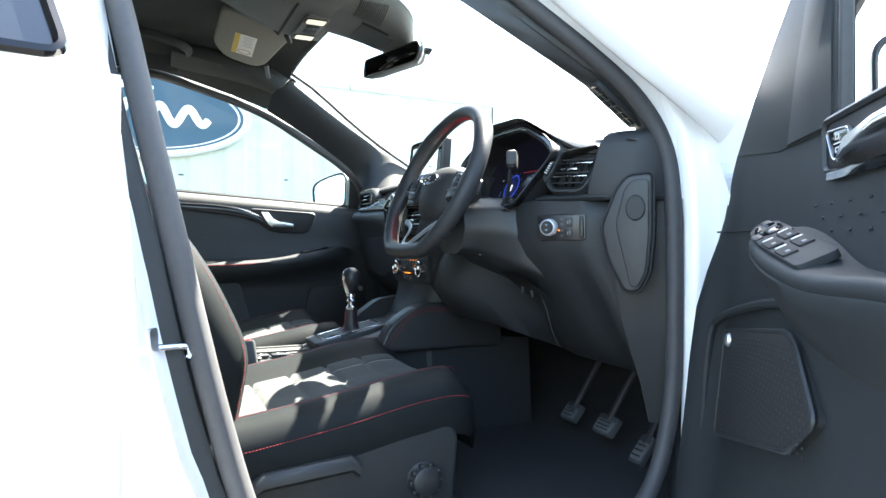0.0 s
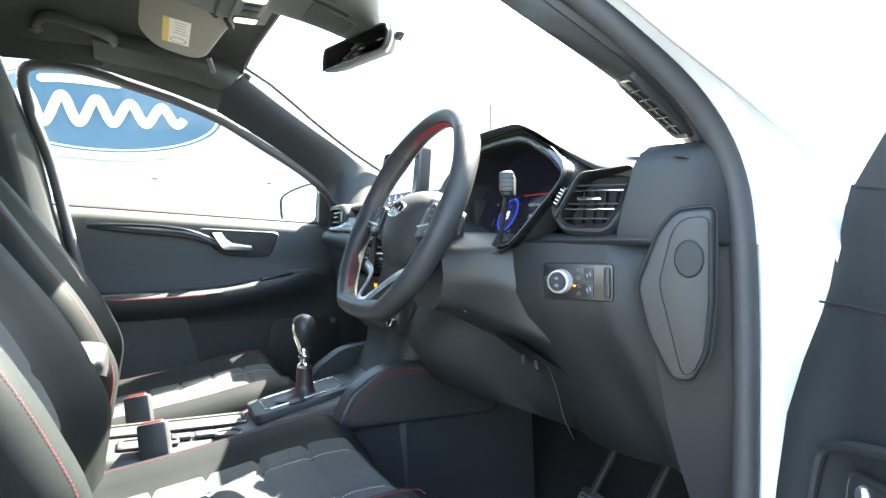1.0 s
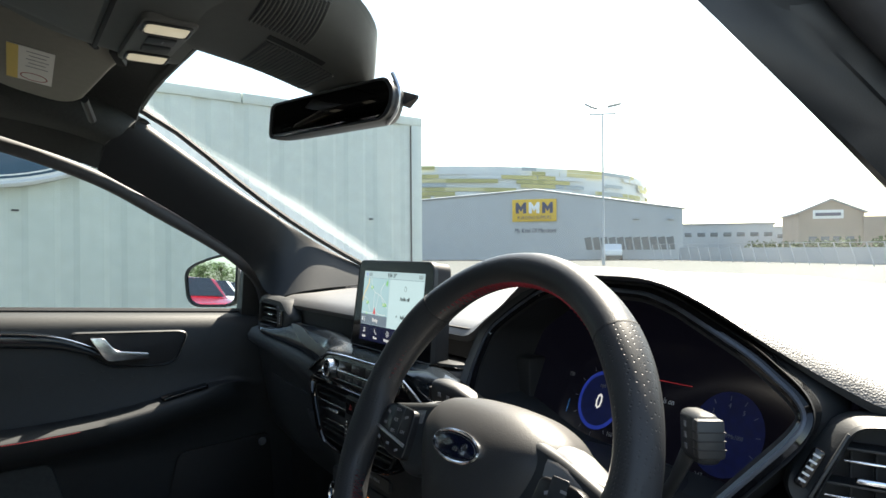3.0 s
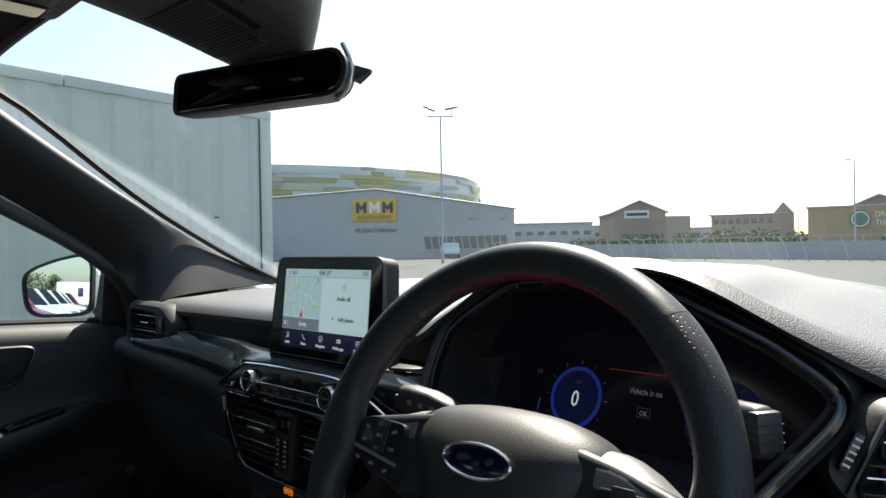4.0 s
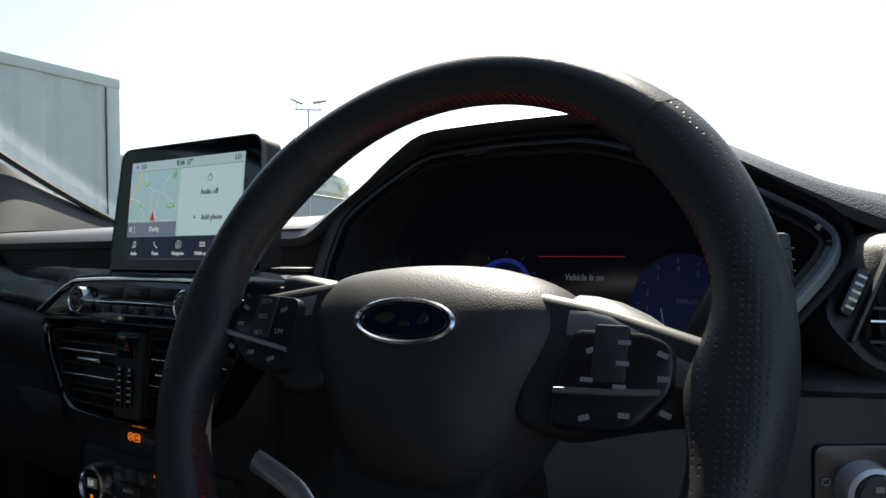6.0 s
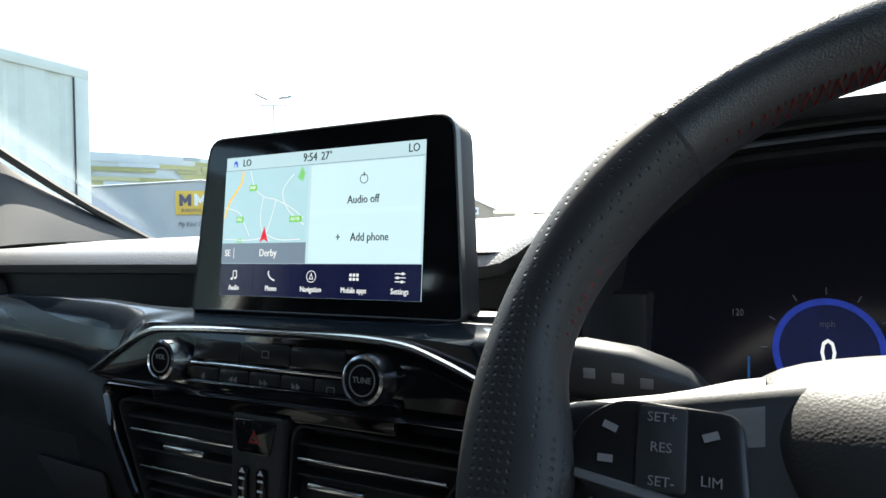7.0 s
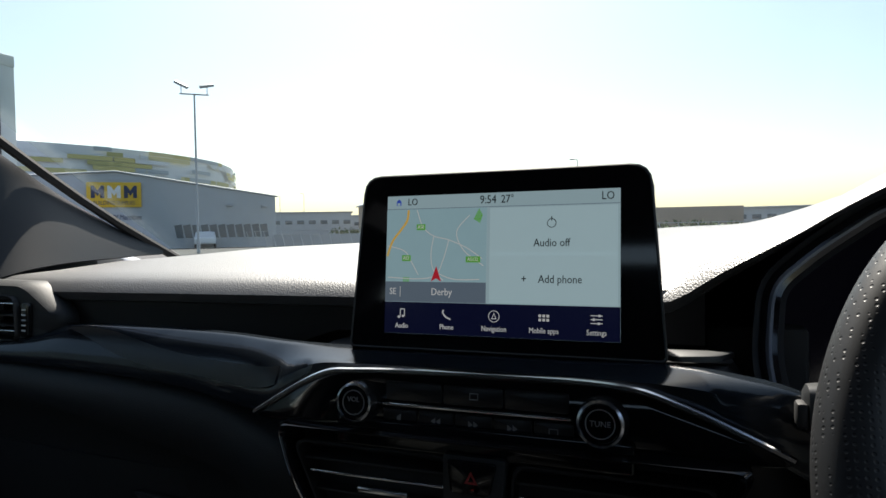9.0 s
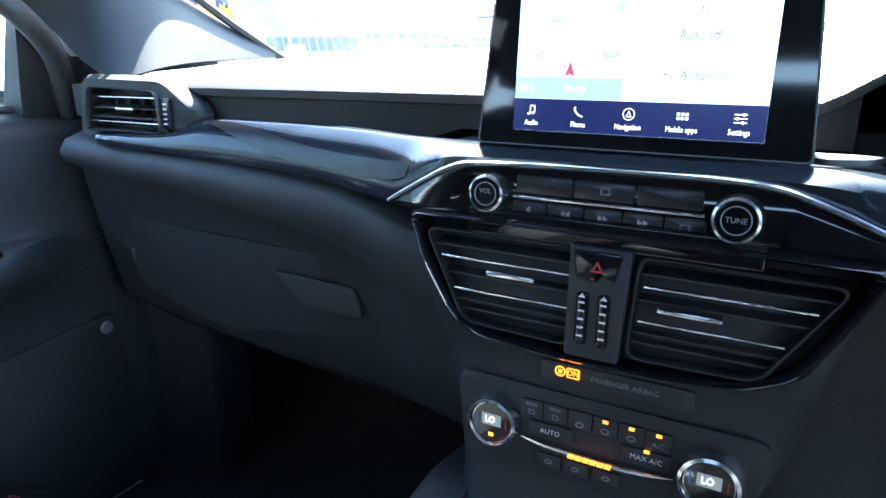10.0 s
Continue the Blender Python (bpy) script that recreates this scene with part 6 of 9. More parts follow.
part("loose_wire", bm_tube(curve_pts([(0.47, 0.060, 0.800), (0.492, 0.062, 0.765), (0.502, 0.070, 0.720), (0.505, 0.085, 0.690)], 14), 0.0005, 5), HANDLE, col, "thin grey wire")
for p in ((0.410, -0.052, 0.8815), (0.510, 0.070, 0.8120)):
    part("screw", bm_lathe([(0.0, 0.002), (0.004, 0.002), (0.005, 0.0)], 12, basis(p, (1, 0, 0.2), (0, 1, -0.4)) @ Matrix.Rotation(math.pi, 4, "X")), SILVER, col)
part("stalk_gate", bm_slab(rounded(rect(0.026, 0.032), 0.006), 0.010, basis((0.470, -0.022, 0.986), (0.75, 0.25, -0.45), (0.35, 0.3, 0.9)), 0.003, 0.004), SMOOTH, col, "black gate round the stalk")
sr = part("wiper_stalk", bm_loft([[Vector(c) + Vector((w * math.cos(a), h * math.sin(a) * 0.5, h * math.sin(a))) for a in np.linspace(0, 2 * math.pi, 14, endpoint=False)] for c, w, h in (((0.460, -0.017, 0.982), 0.009, 0.008), ((0.476, -0.026, 0.998), 0.0062, 0.007), ((0.494, -0.031, 1.023), 0.0058, 0.007), ((0.508, -0.036, 1.046), 0.0070, 0.009), ((0.516, -0.038, 1.060), 0.0080, 0.010))]), SMOOTH, col, "black wiper stalk")
hm_ = basis((0.524, -0.041, 1.068), (0.80, -0.60, 0.10), (0.60, 0.80, 0.0))
part("stalk_head", bm_box((0.042, 0.018, 0.036), 0.006, hm_, 3), SMOOTH, sr)
part("stalk_cap", bm_box((0.012, 0.020, 0.028), 0.003, hm_ @ Matrix.Translation((0.019, 0, 0.001)), 2), SMOOTH, sr)
for k in (-0.006, 0.0, 0.006):
    part("cap_line", bm_box((0.0126, 0.0204, 0.0012), 0.0004, hm_ @ Matrix.Translation((0.019, 0, k))), MATT, sr)
for k in range(3):
    part("stalk_mark", bm_box((0.0055, 0.0006, 0.0040), 0, hm_ @ Matrix.Translation((-0.004, -0.0091, -0.008 + 0.008 * k))), DIM_ICON, sr)
sl = part("indicator_stalk", bm_loft([[Vector(c) + Vector((0, w * (abs(math.cos(a)) ** 0.6) * (1 if math.cos(a) > 0 else -1), h * (abs(math.sin(a)) ** 0.6) * (1 if math.sin(a) > 0 else -1))) for a in np.linspace(0, 2 * math.pi, 20, endpoint=False)] for c, w, h in (((0.300, -0.020, 1.005), 0.008, 0.0066), ((0.262, -0.034, 1.022), 0.009, 0.0082), ((0.250, -0.038, 1.030), 0.012, 0.0131), ((0.225, -0.043, 1.038), 0.013, 0.0148), ((0.200, -0.048, 1.042), 0.013, 0.0148), ((0.191, -0.050, 1.043), 0.011, 0.0131), ((0.189, -0.050, 1.043), 0.007, 0.0098))]), SMOOTH, col, "black indicator stalk")
part("end_knob", bm_box((0.006, 0.012, 0.014), 0.002, Matrix.Translation((0.1875, -0.055, 1.041))), MATT, sl)
for k in range(3):
    part("stalk_mark", bm_box((0.006, 0.0006, 0.005), 0.0008, Matrix.Translation((0.206 + 0.013 * k, -0.0600 + 0.0026 * k, 1.042 - 0.002 * k))), DIM_ICON, sl)
sbm = basis((0.235, -0.018, 0.945), (1, 0, 0), (0, 0.1, 1))
sb = part("start_button", bm_lathe([(0.0, 0.006), (0.012, 0.006), (0.0135, 0.004), (0.0135, 0.0)], 28, basis((0.235, -0.018, 0.945), (1, 0, 0), (0, 0.1, 1))), GLOSS, col, "black starter button")
for word, dy in (("START", 0.0012), ("STOP", -0.0045)):
    writing("lettering", word, 0.0050, sbm @ Matrix.Translation((0, dy, 0.0064)), ICON, sb)

# ---- pedals ----
for k, (x, y, z, w, h) in enumerate(((0.300, 0.265, 0.490, 0.058, 0.048), (0.440, 0.258, 0.492, 0.066, 0.048), (0.540, 0.275, 0.462, 0.040, 0.070))):
    p = thing("pedal", (x, y, z), ("steel-faced clutch pedal with rubber ribs", "steel-faced brake pedal with rubber ribs", "steel-faced accelerator pedal with rubber ribs")[k], "pedal", "pedals")
    pm = basis((x, y, z), (1, 0, 0), (0, 0.75, 0.9))
    part("pad", bm_slab(rounded(rect(w, h), 0.008), 0.014, pm, 0.003, 0.002), RUBBER, p)
    part("plate", bm_slab(rounded(rect(w * 0.8, h * 0.62, 0, -h * 0.08), 0.005), 0.004, pm, 0.001, 0.004), SILVER, p, "brushed steel face")
    for i in range(3):
        part("rubber_rib", bm_box((w * 0.62, 0.004, 0.003), 0.001, pm @ Matrix.Translation((0, -h * 0.26 + h * 0.18 * i, 0.005))), RUBBER, p)
    part("arm", bm_tube(curve_pts([(x, y + 0.012, z + 0.01), (x + 0.01, y + 0.05, z + 0.08), (x + 0.015, y + 0.13, z + 0.20)], 8), 0.008, 8), MATT, p)

# ---- centre console ----
con = thing("centre_console", (0, -0.3, 0.40), "black centre console with leather knee pads", "centre console")
CON = [(-0.95, 0.640, 0.105), (-0.60, 0.632, 0.105), (-0.42, 0.628, 0.105), (-0.33, 0.632, 0.105), (-0.27, 0.652, 0.100), (-0.12, 0.690, 0.105), (-0.04, 0.735, 0.115)]
part("body", bm_loft([[(-w - 0.03, y, 0.40), (-w - 0.012, y, z - 0.06), (-w, y, z - 0.012), (-w + 0.012, y, z), (w - 0.012, y, z), (w, y, z - 0.012), (w + 0.012, y, z - 0.06), (w + 0.03, y, 0.40)] for y, z, w in [(y, *smooth_lerp(CON, y)) for y in np.linspace(-0.95, -0.04, 30)]]), SMOOTH, con, sharp=50)
for s in (1, -1):
    padc = [(-0.192, 0.640), (-0.160, 0.706), (-0.100, 0.748), (-0.030, 0.757), (0.060, 0.738), (0.150, 0.700), (0.150, 0.640)]
    pc = rounded(padc, 0.02, 5)
    cm_ = Matrix(((0, 0, s, s * 0.128), (1, 0, 0, 0), (0, 1, 0, 0), (0, 0, 0, 1)))
    kp = part("knee_pad", bm_slab(pc, 0.045, cm_, 0.014, 0.026, 4), LEATHER, con, "black leather knee pad with red stitching")
    for off in (0.010, 0.016):
        line = [(s * 0.1545, y + (0.02 if y < -0.1 else 0.0) * off / 0.016, z - off) for y, z in [(-0.188, 0.655), (-0.160, 0.700), (-0.100, 0.744), (-0.030, 0.754), (0.060, 0.735), (0.140, 0.703)]]
        part("stitching", bm_dashes(curve_pts(line, 40), 0.0042, 0.0030, 0.0006), RED, kp)
    part("side_panel", bm_sheet(lambda u, v: (s * (0.125 + 0.02 * v), -0.19 + 0.44 * u, 0.652 + 0.01 * math.sin(math.pi * u) - 0.25 * v), 8, 4, 0.01, s > 0), DASH, con)
# gear surround
gm = basis((-0.02, -0.212, 0.674), (1, 0, 0), (0, 1, 0.22))
gp = part("gear_surround", bm_slab(rounded([(-0.062, -0.105), (0.062, -0.105), (0.068, 0.03), (0.058, 0.108), (-0.058, 0.108), (-0.068, 0.03)], 0.016), 0.03, gm, 0.004, 0.004, 3), SMOOTH, con, "dark gear lever surround")
part("gear_rim", bm_tube([gm @ Vector((x, y, 0.005)) for x, y in rounded([(-0.045, -0.080), (0.045, -0.080), (0.046, 0.080), (-0.046, 0.080)], 0.014)], 0.0018, 6, True), CHROME, gp)
part("brake_switch", bm_slab(rounded(rect(0.022, 0.030, 0.050, -0.02), 0.003), 0.004, gm, 0.001, 0.008), SMOOTH, gp)
# trays
for x, y, w, l in ((-0.045, -0.47, 0.075, 0.30), (0.052, -0.50, 0.060, 0.10), (0.052, -0.365, 0.045, 0.05)):
    tr = part("tray", bm_ring(rounded(rect(w, l, x, y), 0.01), rounded(rect(w - 0.012, l - 0.012, x, y), 0.008), 0.004, Matrix.Translation((0, 0, 0.636)), 0.0, 0.002), SMOOTH, con)
    part("tray_floor", bm_slab(rounded(rect(w - 0.010, l - 0.010, x, y), 0.008), 0.001, Matrix.Translation((0, 0, 0.6335))), MATT, tr)
for i in range(2):
    b = part("console_button", bm_slab(rounded(rect(0.030, 0.034, 0.040, -0.445 + 0.040 * i), 0.004), 0.006, Matrix.Translation((0, 0, 0.6375)), 0.0015, 0.0), SMOOTH, con)
    part("button_mark", bm_box((0.010, 0.006, 0.0004), 0, Matrix.Translation((0.040, -0.445 + 0.040 * i, 0.6378))), ICON, b)
arm = thing("armrest", (0.0, -0.70, 0.70), "black leather centre armrest lid", "armrest")
part("lid", bm_loft([[(-w, y, z - 0.020), (-w - 0.004, y, z - 0.006), (-w + 0.012, y, z + 0.012), (-w * 0.4, y, z + 0.02), (w * 0.4, y, z + 0.02), (w - 0.012, y, z + 0.012), (w + 0.004, y, z - 0.006), (w, y, z - 0.020)] for y, z, w in ((-0.566, 0.776, 0.045), (-0.569, 0.781, 0.064), (-0.578, 0.785, 0.078), (-0.60, 0.788, 0.087), (-0.66, 0.789, 0.090), (-0.95, 0.790, 0.092))]), LEATHER, arm, sharp=50)
part("bin", bm_box((0.17, 0.34, 0.13), 0.01, Matrix.Translation((0, -0.79, 0.70))), SMOOTH, arm)

# ---- gear lever ----
gl_ = thing("gear_lever", (-0.008, -0.21, 0.68), "black and chrome gear knob over a leather gaiter", "gear lever")
part("gaiter", bm_loft([[(-0.010 + rx * math.cos(a) * (1 + 0.05 * math.sin(5 * a + 20 * z)), -0.21 + dy + ry * math.sin(a), z) for a in np.linspace(0, 2 * math.pi, 24, endpoint=False)] for z, rx, ry, dy in ((0.672, 0.036, 0.060, 0.0), (0.678, 0.026, 0.036, 0.0), (0.685, 0.0180, 0.021, 0.002), (0.700, 0.0155, 0.0175, 0.002), (0.735, 0.0140, 0.0150, 0.002))]), LEATHER, gl_, sharp=70)
for a in (0.4, 2.7, 4.0, 5.4):
    part("stitching", bm_dashes([(-0.010 + rx * 1.02 * math.cos(a), -0.21 + ry * 1.02 * math.sin(a), z) for z, rx, ry in ((0.679, 0.026, 0.036), (0.686, 0.0185, 0.0215), (0.700, 0.0158, 0.0178), (0.734, 0.0142, 0.0152))], 0.004, 0.003, 0.0006), RED, gl_)
gc = Matrix.Translation((-0.006, -0.210, 0))
part("lower_collar", bm_lathe([(0.0, 0.733), (0.013, 0.733), (0.0135, 0.739), (0.011, 0.742), (0.0085, 0.744), (0.0085, 0.751), (0.011, 0.753), (0.012, 0.757), (0.009, 0.761), (0.0085, 0.768), (0.0, 0.768)], 24, gc), CHROME, gl_)
part("collar", bm_lathe([(0.0085, 0.764), (0.0125, 0.766), (0.0130, 0.772), (0.0105, 0.776), (0.0, 0.776)], 24, gc), CHROME, gl_)
KN = [(0.774, 0.0130, 0.0125), (0.784, 0.0170, 0.0160), (0.798, 0.0225, 0.0215), (0.812, 0.0250, 0.0240), (0.825, 0.0240, 0.0235), (0.834, 0.0195, 0.0190), (0.840, 0.0110, 0.0110), (0.8415, 0.004, 0.004)]
part("knob", bm_loft([[(-0.006 + rx * math.cos(a), -0.210 + ry * math.sin(a), z) for a in np.linspace(0, 2 * math.pi, 28, endpoint=False)] for z, rx, ry in KN]), LEATHER, gl_, "black leather knob", sharp=70)
part("knob_back", bm_loft([[(-0.006 + rx * 1.045 * math.cos(a), -0.210 + ry * 1.045 * math.sin(a), z) for a in np.linspace(radians(178 + 900 * (z - 0.774)), radians(322 - 500 * (z - 0.774)), 18)] for z, rx, ry in KN[:6]], closed=False, caps=False), CHROME, gl_, "chrome knob shell", sharp=70)

# ---- front seats ----
SC = [(-0.62, 0.585, 0.0), (-0.54, 0.595, 0.0), (-0.40, 0.617, 0.0), (-0.28, 0.640, 0.0), (-0.20, 0.645, -0.004), (-0.165, 0.628, -0.02), (-0.150, 0.600, -0.03)]


def bolster(x):
    """Height of the cushion across its width."""
    a = abs(x)
    return float(np.interp(a, (0, 0.10, 0.145, 0.165, 0.19, 0.215, 0.235, 0.248), (-0.004, 0.0, 0.006, 0.022, 0.036, 0.035, 0.022, 0.0)))


def cushion_ring(y, z, d):
    xs = [-0.252, -0.248, -0.235, -0.215, -0.19, -0.165, -0.145, -0.10, 0, 0.10, 0.145, 0.165, 0.19, 0.215, 0.235, 0.248, 0.252]
    top = [(x, y, z + bolster(x) * (1 if y < -0.19 else 0.55)) for x in xs]
    top[0], top[-1] = (-0.256, y, z - 0.04), (0.256, y, z - 0.04)
    k = float(np.interp(y, (-0.26, -0.215, -0.185, -0.165, -0.15), (1.0, 0.99, 0.955, 0.90, 0.80)))
    return [(x * k, yy, zz) for x, yy, zz in top + [(0.245, y, z - 0.075), (-0.245, y, z - 0.075)]]


BK = [(0.585, -0.640, 0.215), (0.66, -0.628, 0.235), (0.73, -0.622, 0.250), (0.80, -0.648, 0.258), (0.88, -0.690, 0.262), (0.96, -0.746, 0.255), (1.04, -0.803, 0.235), (1.11, -0.852, 0.205), (1.16, -0.888, 0.165), (1.185, -0.908, 0.11)]


def back_wing(x, w):
    a = abs(x) / w
    return float(np.interp(a, (0, 0.45, 0.60, 0.70, 0.82, 0.93, 1.0), (0.0, 0.004, 0.022, 0.052, 0.068, 0.058, 0.02)))


def back_ring(z, y, w, k=1.0):
    fr = [-1.0, -0.97, -0.93, -0.88, -0.82, -0.76, -0.70, -0.60, -0.45, 0, 0.45, 0.60, 0.70, 0.76, 0.82, 0.88, 0.93, 0.97, 1.0]
    front = [(f * w, y + k * back_wing(f * w, w), z) for f in fr]
    return front + [(w * 0.99, y - 0.05, z - 0.01), (w * 0.85, y - 0.10, z - 0.02), (-w * 0.85, y - 0.10, z - 0.02), (-w * 0.99, y - 0.05, z - 0.01)]


def make_seat(at, label):
    s = thing("car_seat", (0, -0.40, 0.40), label, "car seat", "front seats")
    part("cushion", bm_loft([cushion_ring(y, *smooth_lerp(SC, y)) for y in np.linspace(-0.62, -0.150, 26)]), SEAT_LEATHER, s, "black leather cushion with raised bolsters", sharp=60)

    def insert(u, v):
        x, y = -0.142 + 0.284 * u, -0.575 + 0.385 * v
        z = smooth_lerp(SC, y)[0] + bolster(x) + 0.006
        g = min(abs((y + 0.575) % 0.078), 0.078 - abs((y + 0.575) % 0.078))
        h = min(abs(x - 0.085), abs(x + 0.085))
        return (x, y, z - 0.005 * math.exp(-(g / 0.005) ** 2) - 0.004 * math.exp(-(h / 0.005) ** 2) - 0.004 * (2 * u - 1) ** 6)

    ins = part("cushion_insert", bm_sheet(insert, 36, 70, 0.008, False), SUEDE, s, "quilted grey suede centre", sharp=60)
    for x in (-0.087, 0.087):
        part("seam", bm_dashes([(x, y, insert((x + 0.142) / 0.284, (y + 0.575) / 0.385)[2] + 0.0012) for y in np.linspace(-0.565, -0.20, 40)], 0.0045, 0.003, 0.0006), PALE, ins)
    for x, dz in ((-0.198, 0.0375), (0.198, 0.0375), (0.2495, -0.006), (-0.2495, -0.006)):
        line = [(x, y, smooth_lerp(SC, y)[0] + (dz if abs(x) > 0.24 else bolster(x) * (1 if y < -0.19 else 0.8)) + 0.0008) for y in np.linspace(-0.60, -0.185, 40)]
        part("stitching", bm_dashes(line, 0.0052, 0.0030, 0.00055), RED, s, "red stitching")
    part("backrest", bm_loft([back_ring(z, *smooth_lerp(BK, z)) for z in np.linspace(0.585, 1.185, 32)]), SEAT_LEATHER, s, "black leather backrest with wings", sharp=60)

    def binsert(u, v):
        z = 0.63 + 0.46 * v
        y, w = smooth_lerp(BK, z)
        x = (2 * u - 1) * w * 0.38
        g = min(abs((z - 0.63) % 0.09), 0.09 - abs((z - 0.63) % 0.09))
        return (x, y + back_wing(x, w) + 0.007 - 0.005 * math.exp(-(g / 0.006) ** 2), z)

    part("backrest_insert", bm_sheet(binsert, 20, 60, 0.008, True), SUEDE, s, "quilted grey suede centre", sharp=60)
    for sx in (1, -1):
        line = []
        for z in np.linspace(0.60, 1.13, 50):
            y, w = smooth_lerp(BK, z)
            line.append((sx * w * 0.925, y + back_wing(0.925 * w, w) + 0.0015, z))
        part("stitching", bm_dashes(line, 0.0052, 0.0030, 0.00055), RED, s, "red stitching")
    part("headrest", bm_loft([[(w * math.cos(a) * (abs(math.cos(a)) ** -0.3 if abs(math.cos(a)) > 0.05 else 1), -0.862 - 0.12 * (z - 1.24) + d * math.sin(a), z) for a in np.linspace(0, 2 * math.pi, 24, endpoint=False)] for z, w, d in ((1.215, 0.07, 0.030), (1.225, 0.115, 0.045), (1.27, 0.128, 0.052), (1.34, 0.125, 0.050), (1.385, 0.110, 0.042), (1.40, 0.07, 0.025))]), SEAT_LEATHER, s, "black leather headrest", sharp=70)
    for sx in (1, -1):
        part("headrest_post", bm_tube([(sx * 0.07, -0.905, 1.15), (sx * 0.07, -0.870, 1.24)], 0.006, 8), CHROME, s)
    # plastic skirt with lever and lumbar knob
    for sx in (1, -1):
        sk = [(-0.66, 0.585), (-0.60, 0.560), (-0.225, 0.594), (-0.205, 0.575), (-0.215, 0.44), (-0.60, 0.43), (-0.66, 0.50)]
        mm = Matrix(((0, 0, sx, sx * 0.232), (1, 0, 0, 0), (0, 1, 0, 0), (0, 0, 0, 1)))
        part("skirt", bm_slab(rounded(sk, 0.015), 0.03, mm, 0.010, 0.018, 3), DASH, s, "black plastic seat skirt")
    part("recline_lever", bm_loft([[(0.252 + 0.010 * q, y, z - h) for q, h in ((0, 0), (1, 0.002), (1.6, 0.010), (1.6, 0.022), (0.6, 0.030), (0, 0.030))] for y, z in ((-0.555, 0.545), (-0.54, 0.556), (-0.46, 0.562), (-0.40, 0.566), (-0.388, 0.556))]), SMOOTH, s)
    kb = part("lumbar_knob", bm_lathe([(0.0, 0.020), (0.020, 0.020), (0.024, 0.017), (0.026, 0.004), (0.030, 0.0)], 36, Matrix(((0, 0, 1, 0.250), (1, 0, 0, -0.272), (0, 1, 0, 0.505), (0, 0, 0, 1)))), SMOOTH, s, "ribbed black knob")
    for k in range(10):
        a = 2 * math.pi * k / 10
        part("knob_rib", bm_box((0.012, 0.008, 0.008), 0.003, Matrix.Translation((0.260, -0.272 + 0.027 * math.cos(a), 0.505 + 0.027 * math.sin(a)))), SMOOTH, kb)
    part("rail", bm_box((0.04, 0.46, 0.04), 0.004, Matrix.Translation((0.17, -0.40, 0.425))), MATT, s)
    part("rail", bm_box((0.04, 0.46, 0.04), 0.004, Matrix.Translation((-0.17, -0.40, 0.425))), MATT, s)
    s.matrix_basis = Matrix.Translation((at, -0.40, 0.40))
    return s


seat = make_seat(0.372, "black leather driver's seat with grey suede centre")
seat2 = copy_thing(seat, Matrix.Translation((-0.372, -0.40, 0.40)))
seat2["label"] = "black leather passenger seat with grey suede centre"
# belt buckles
for x, y, z in ((0.100, -0.490, 0.640), (-0.125, -0.515, 0.640)):
    bk = thing("seat_belt_buckle", (x, y, z), "black seat belt buckle beside the console", "buckle", "belt buckles")
    m_ = basis((x, y, z), (0.25, 0.9, 0.15), (-0.1, 0.35, 1))
    part("casing", bm_box((0.050, 0.080, 0.026), 0.006, m_), SMOOTH, bk)
    part("press_button", bm_box((0.034, 0.012, 0.016), 0.002, m_ @ Matrix.Translation((0, 0.0365, 0))), RED_MARK, bk)
    part("stalk", bm_box((0.026, 0.10, 0.012), 0.003, m_ @ Matrix.Translation((0, -0.075, 0))), MATT, bk)

# ---- overhead ----
oc = thing("overhead_console", (0, -0.30, 1.47), "grey overhead console with two lamps", "overhead console")


def roof_panel(x, y):
    """Height of the console's face: it drops towards the windscreen and rolls up at its ends."""
    e = max(0.0, abs(x + 0.035) - 0.13)
    return 1.4725 + 0.20 * max(0.0, -0.30 - y) + 0.02 * max(0.0, y + 0.30) - 0.0 + 5.0 * e * e


def casing_pt(u, v):
    y = -0.53 + 0.275 * v
    x0 = -0.240 + 0.75 * max(0.0, -0.335 - y)
    x = x0 + (0.145 - x0) * u
    return (x, y, roof_panel(x, y))


part("casing", bm_sheet(casing_pt, 24, 16, 0.05, True), CONSOLE_GREY, oc, "grey plastic casing")
om = basis((-0.080, -0.302, 1.4718), (-1, 0, 0), (0, 1, 0))
plate = part("lamp_plate", bm_slab(rounded([(-0.100, -0.030), (0.094, -0.034), (0.098, 0.026), (-0.098, 0.032)], 0.012), 0.008, om, 0.002, 0.003), mat("grey_lamp_plate", (0.10, 0.103, 0.098), 0.5, vary=0.08), oc, "smooth grey lamp plate")
for x in (0.066, -0.068):
    part("lamp_lens", bm_slab(rounded(rect(0.036, 0.048, x, 0), 0.008), 0.006, om, 0.002, 0.006, 3), LAMP, oc, "frosted lamp lens")
    part("lamp_rim", bm_ring(rounded(rect(0.044, 0.056, x, 0), 0.010), rounded(rect(0.036, 0.048, x, 0), 0.008), 0.004, om, 0.0045, 0.0015), SMOOTH, oc)
for x in (-0.020, 0.016):
    part("switch", bm_slab(rounded(rect(0.028, 0.034, x, 0.002), 0.004), 0.004, om, 0.001, 0.0055), SMOOTH, oc)
part("switch_mark", bm_box((0.010, 0.002, 0.0004), 0, om @ Matrix.Translation((-0.020, 0.004, 0.0058))), DIM_ICON, oc)
part("glasses_tray", bm_sheet(lambda u, v: (-0.105 + 0.20 * u - 0.06 * v, -0.505 + 0.135 * v, roof_panel(-0.105 + 0.20 * u - 0.06 * v, -0.505 + 0.135 * v) - 0.002 - 0.010 * (math.sin(math.pi * u) * math.sin(math.pi * v)) ** 0.6), 12, 10, 0.004, True), CONSOLE_GREY, oc, "drop-down glasses tray lid")
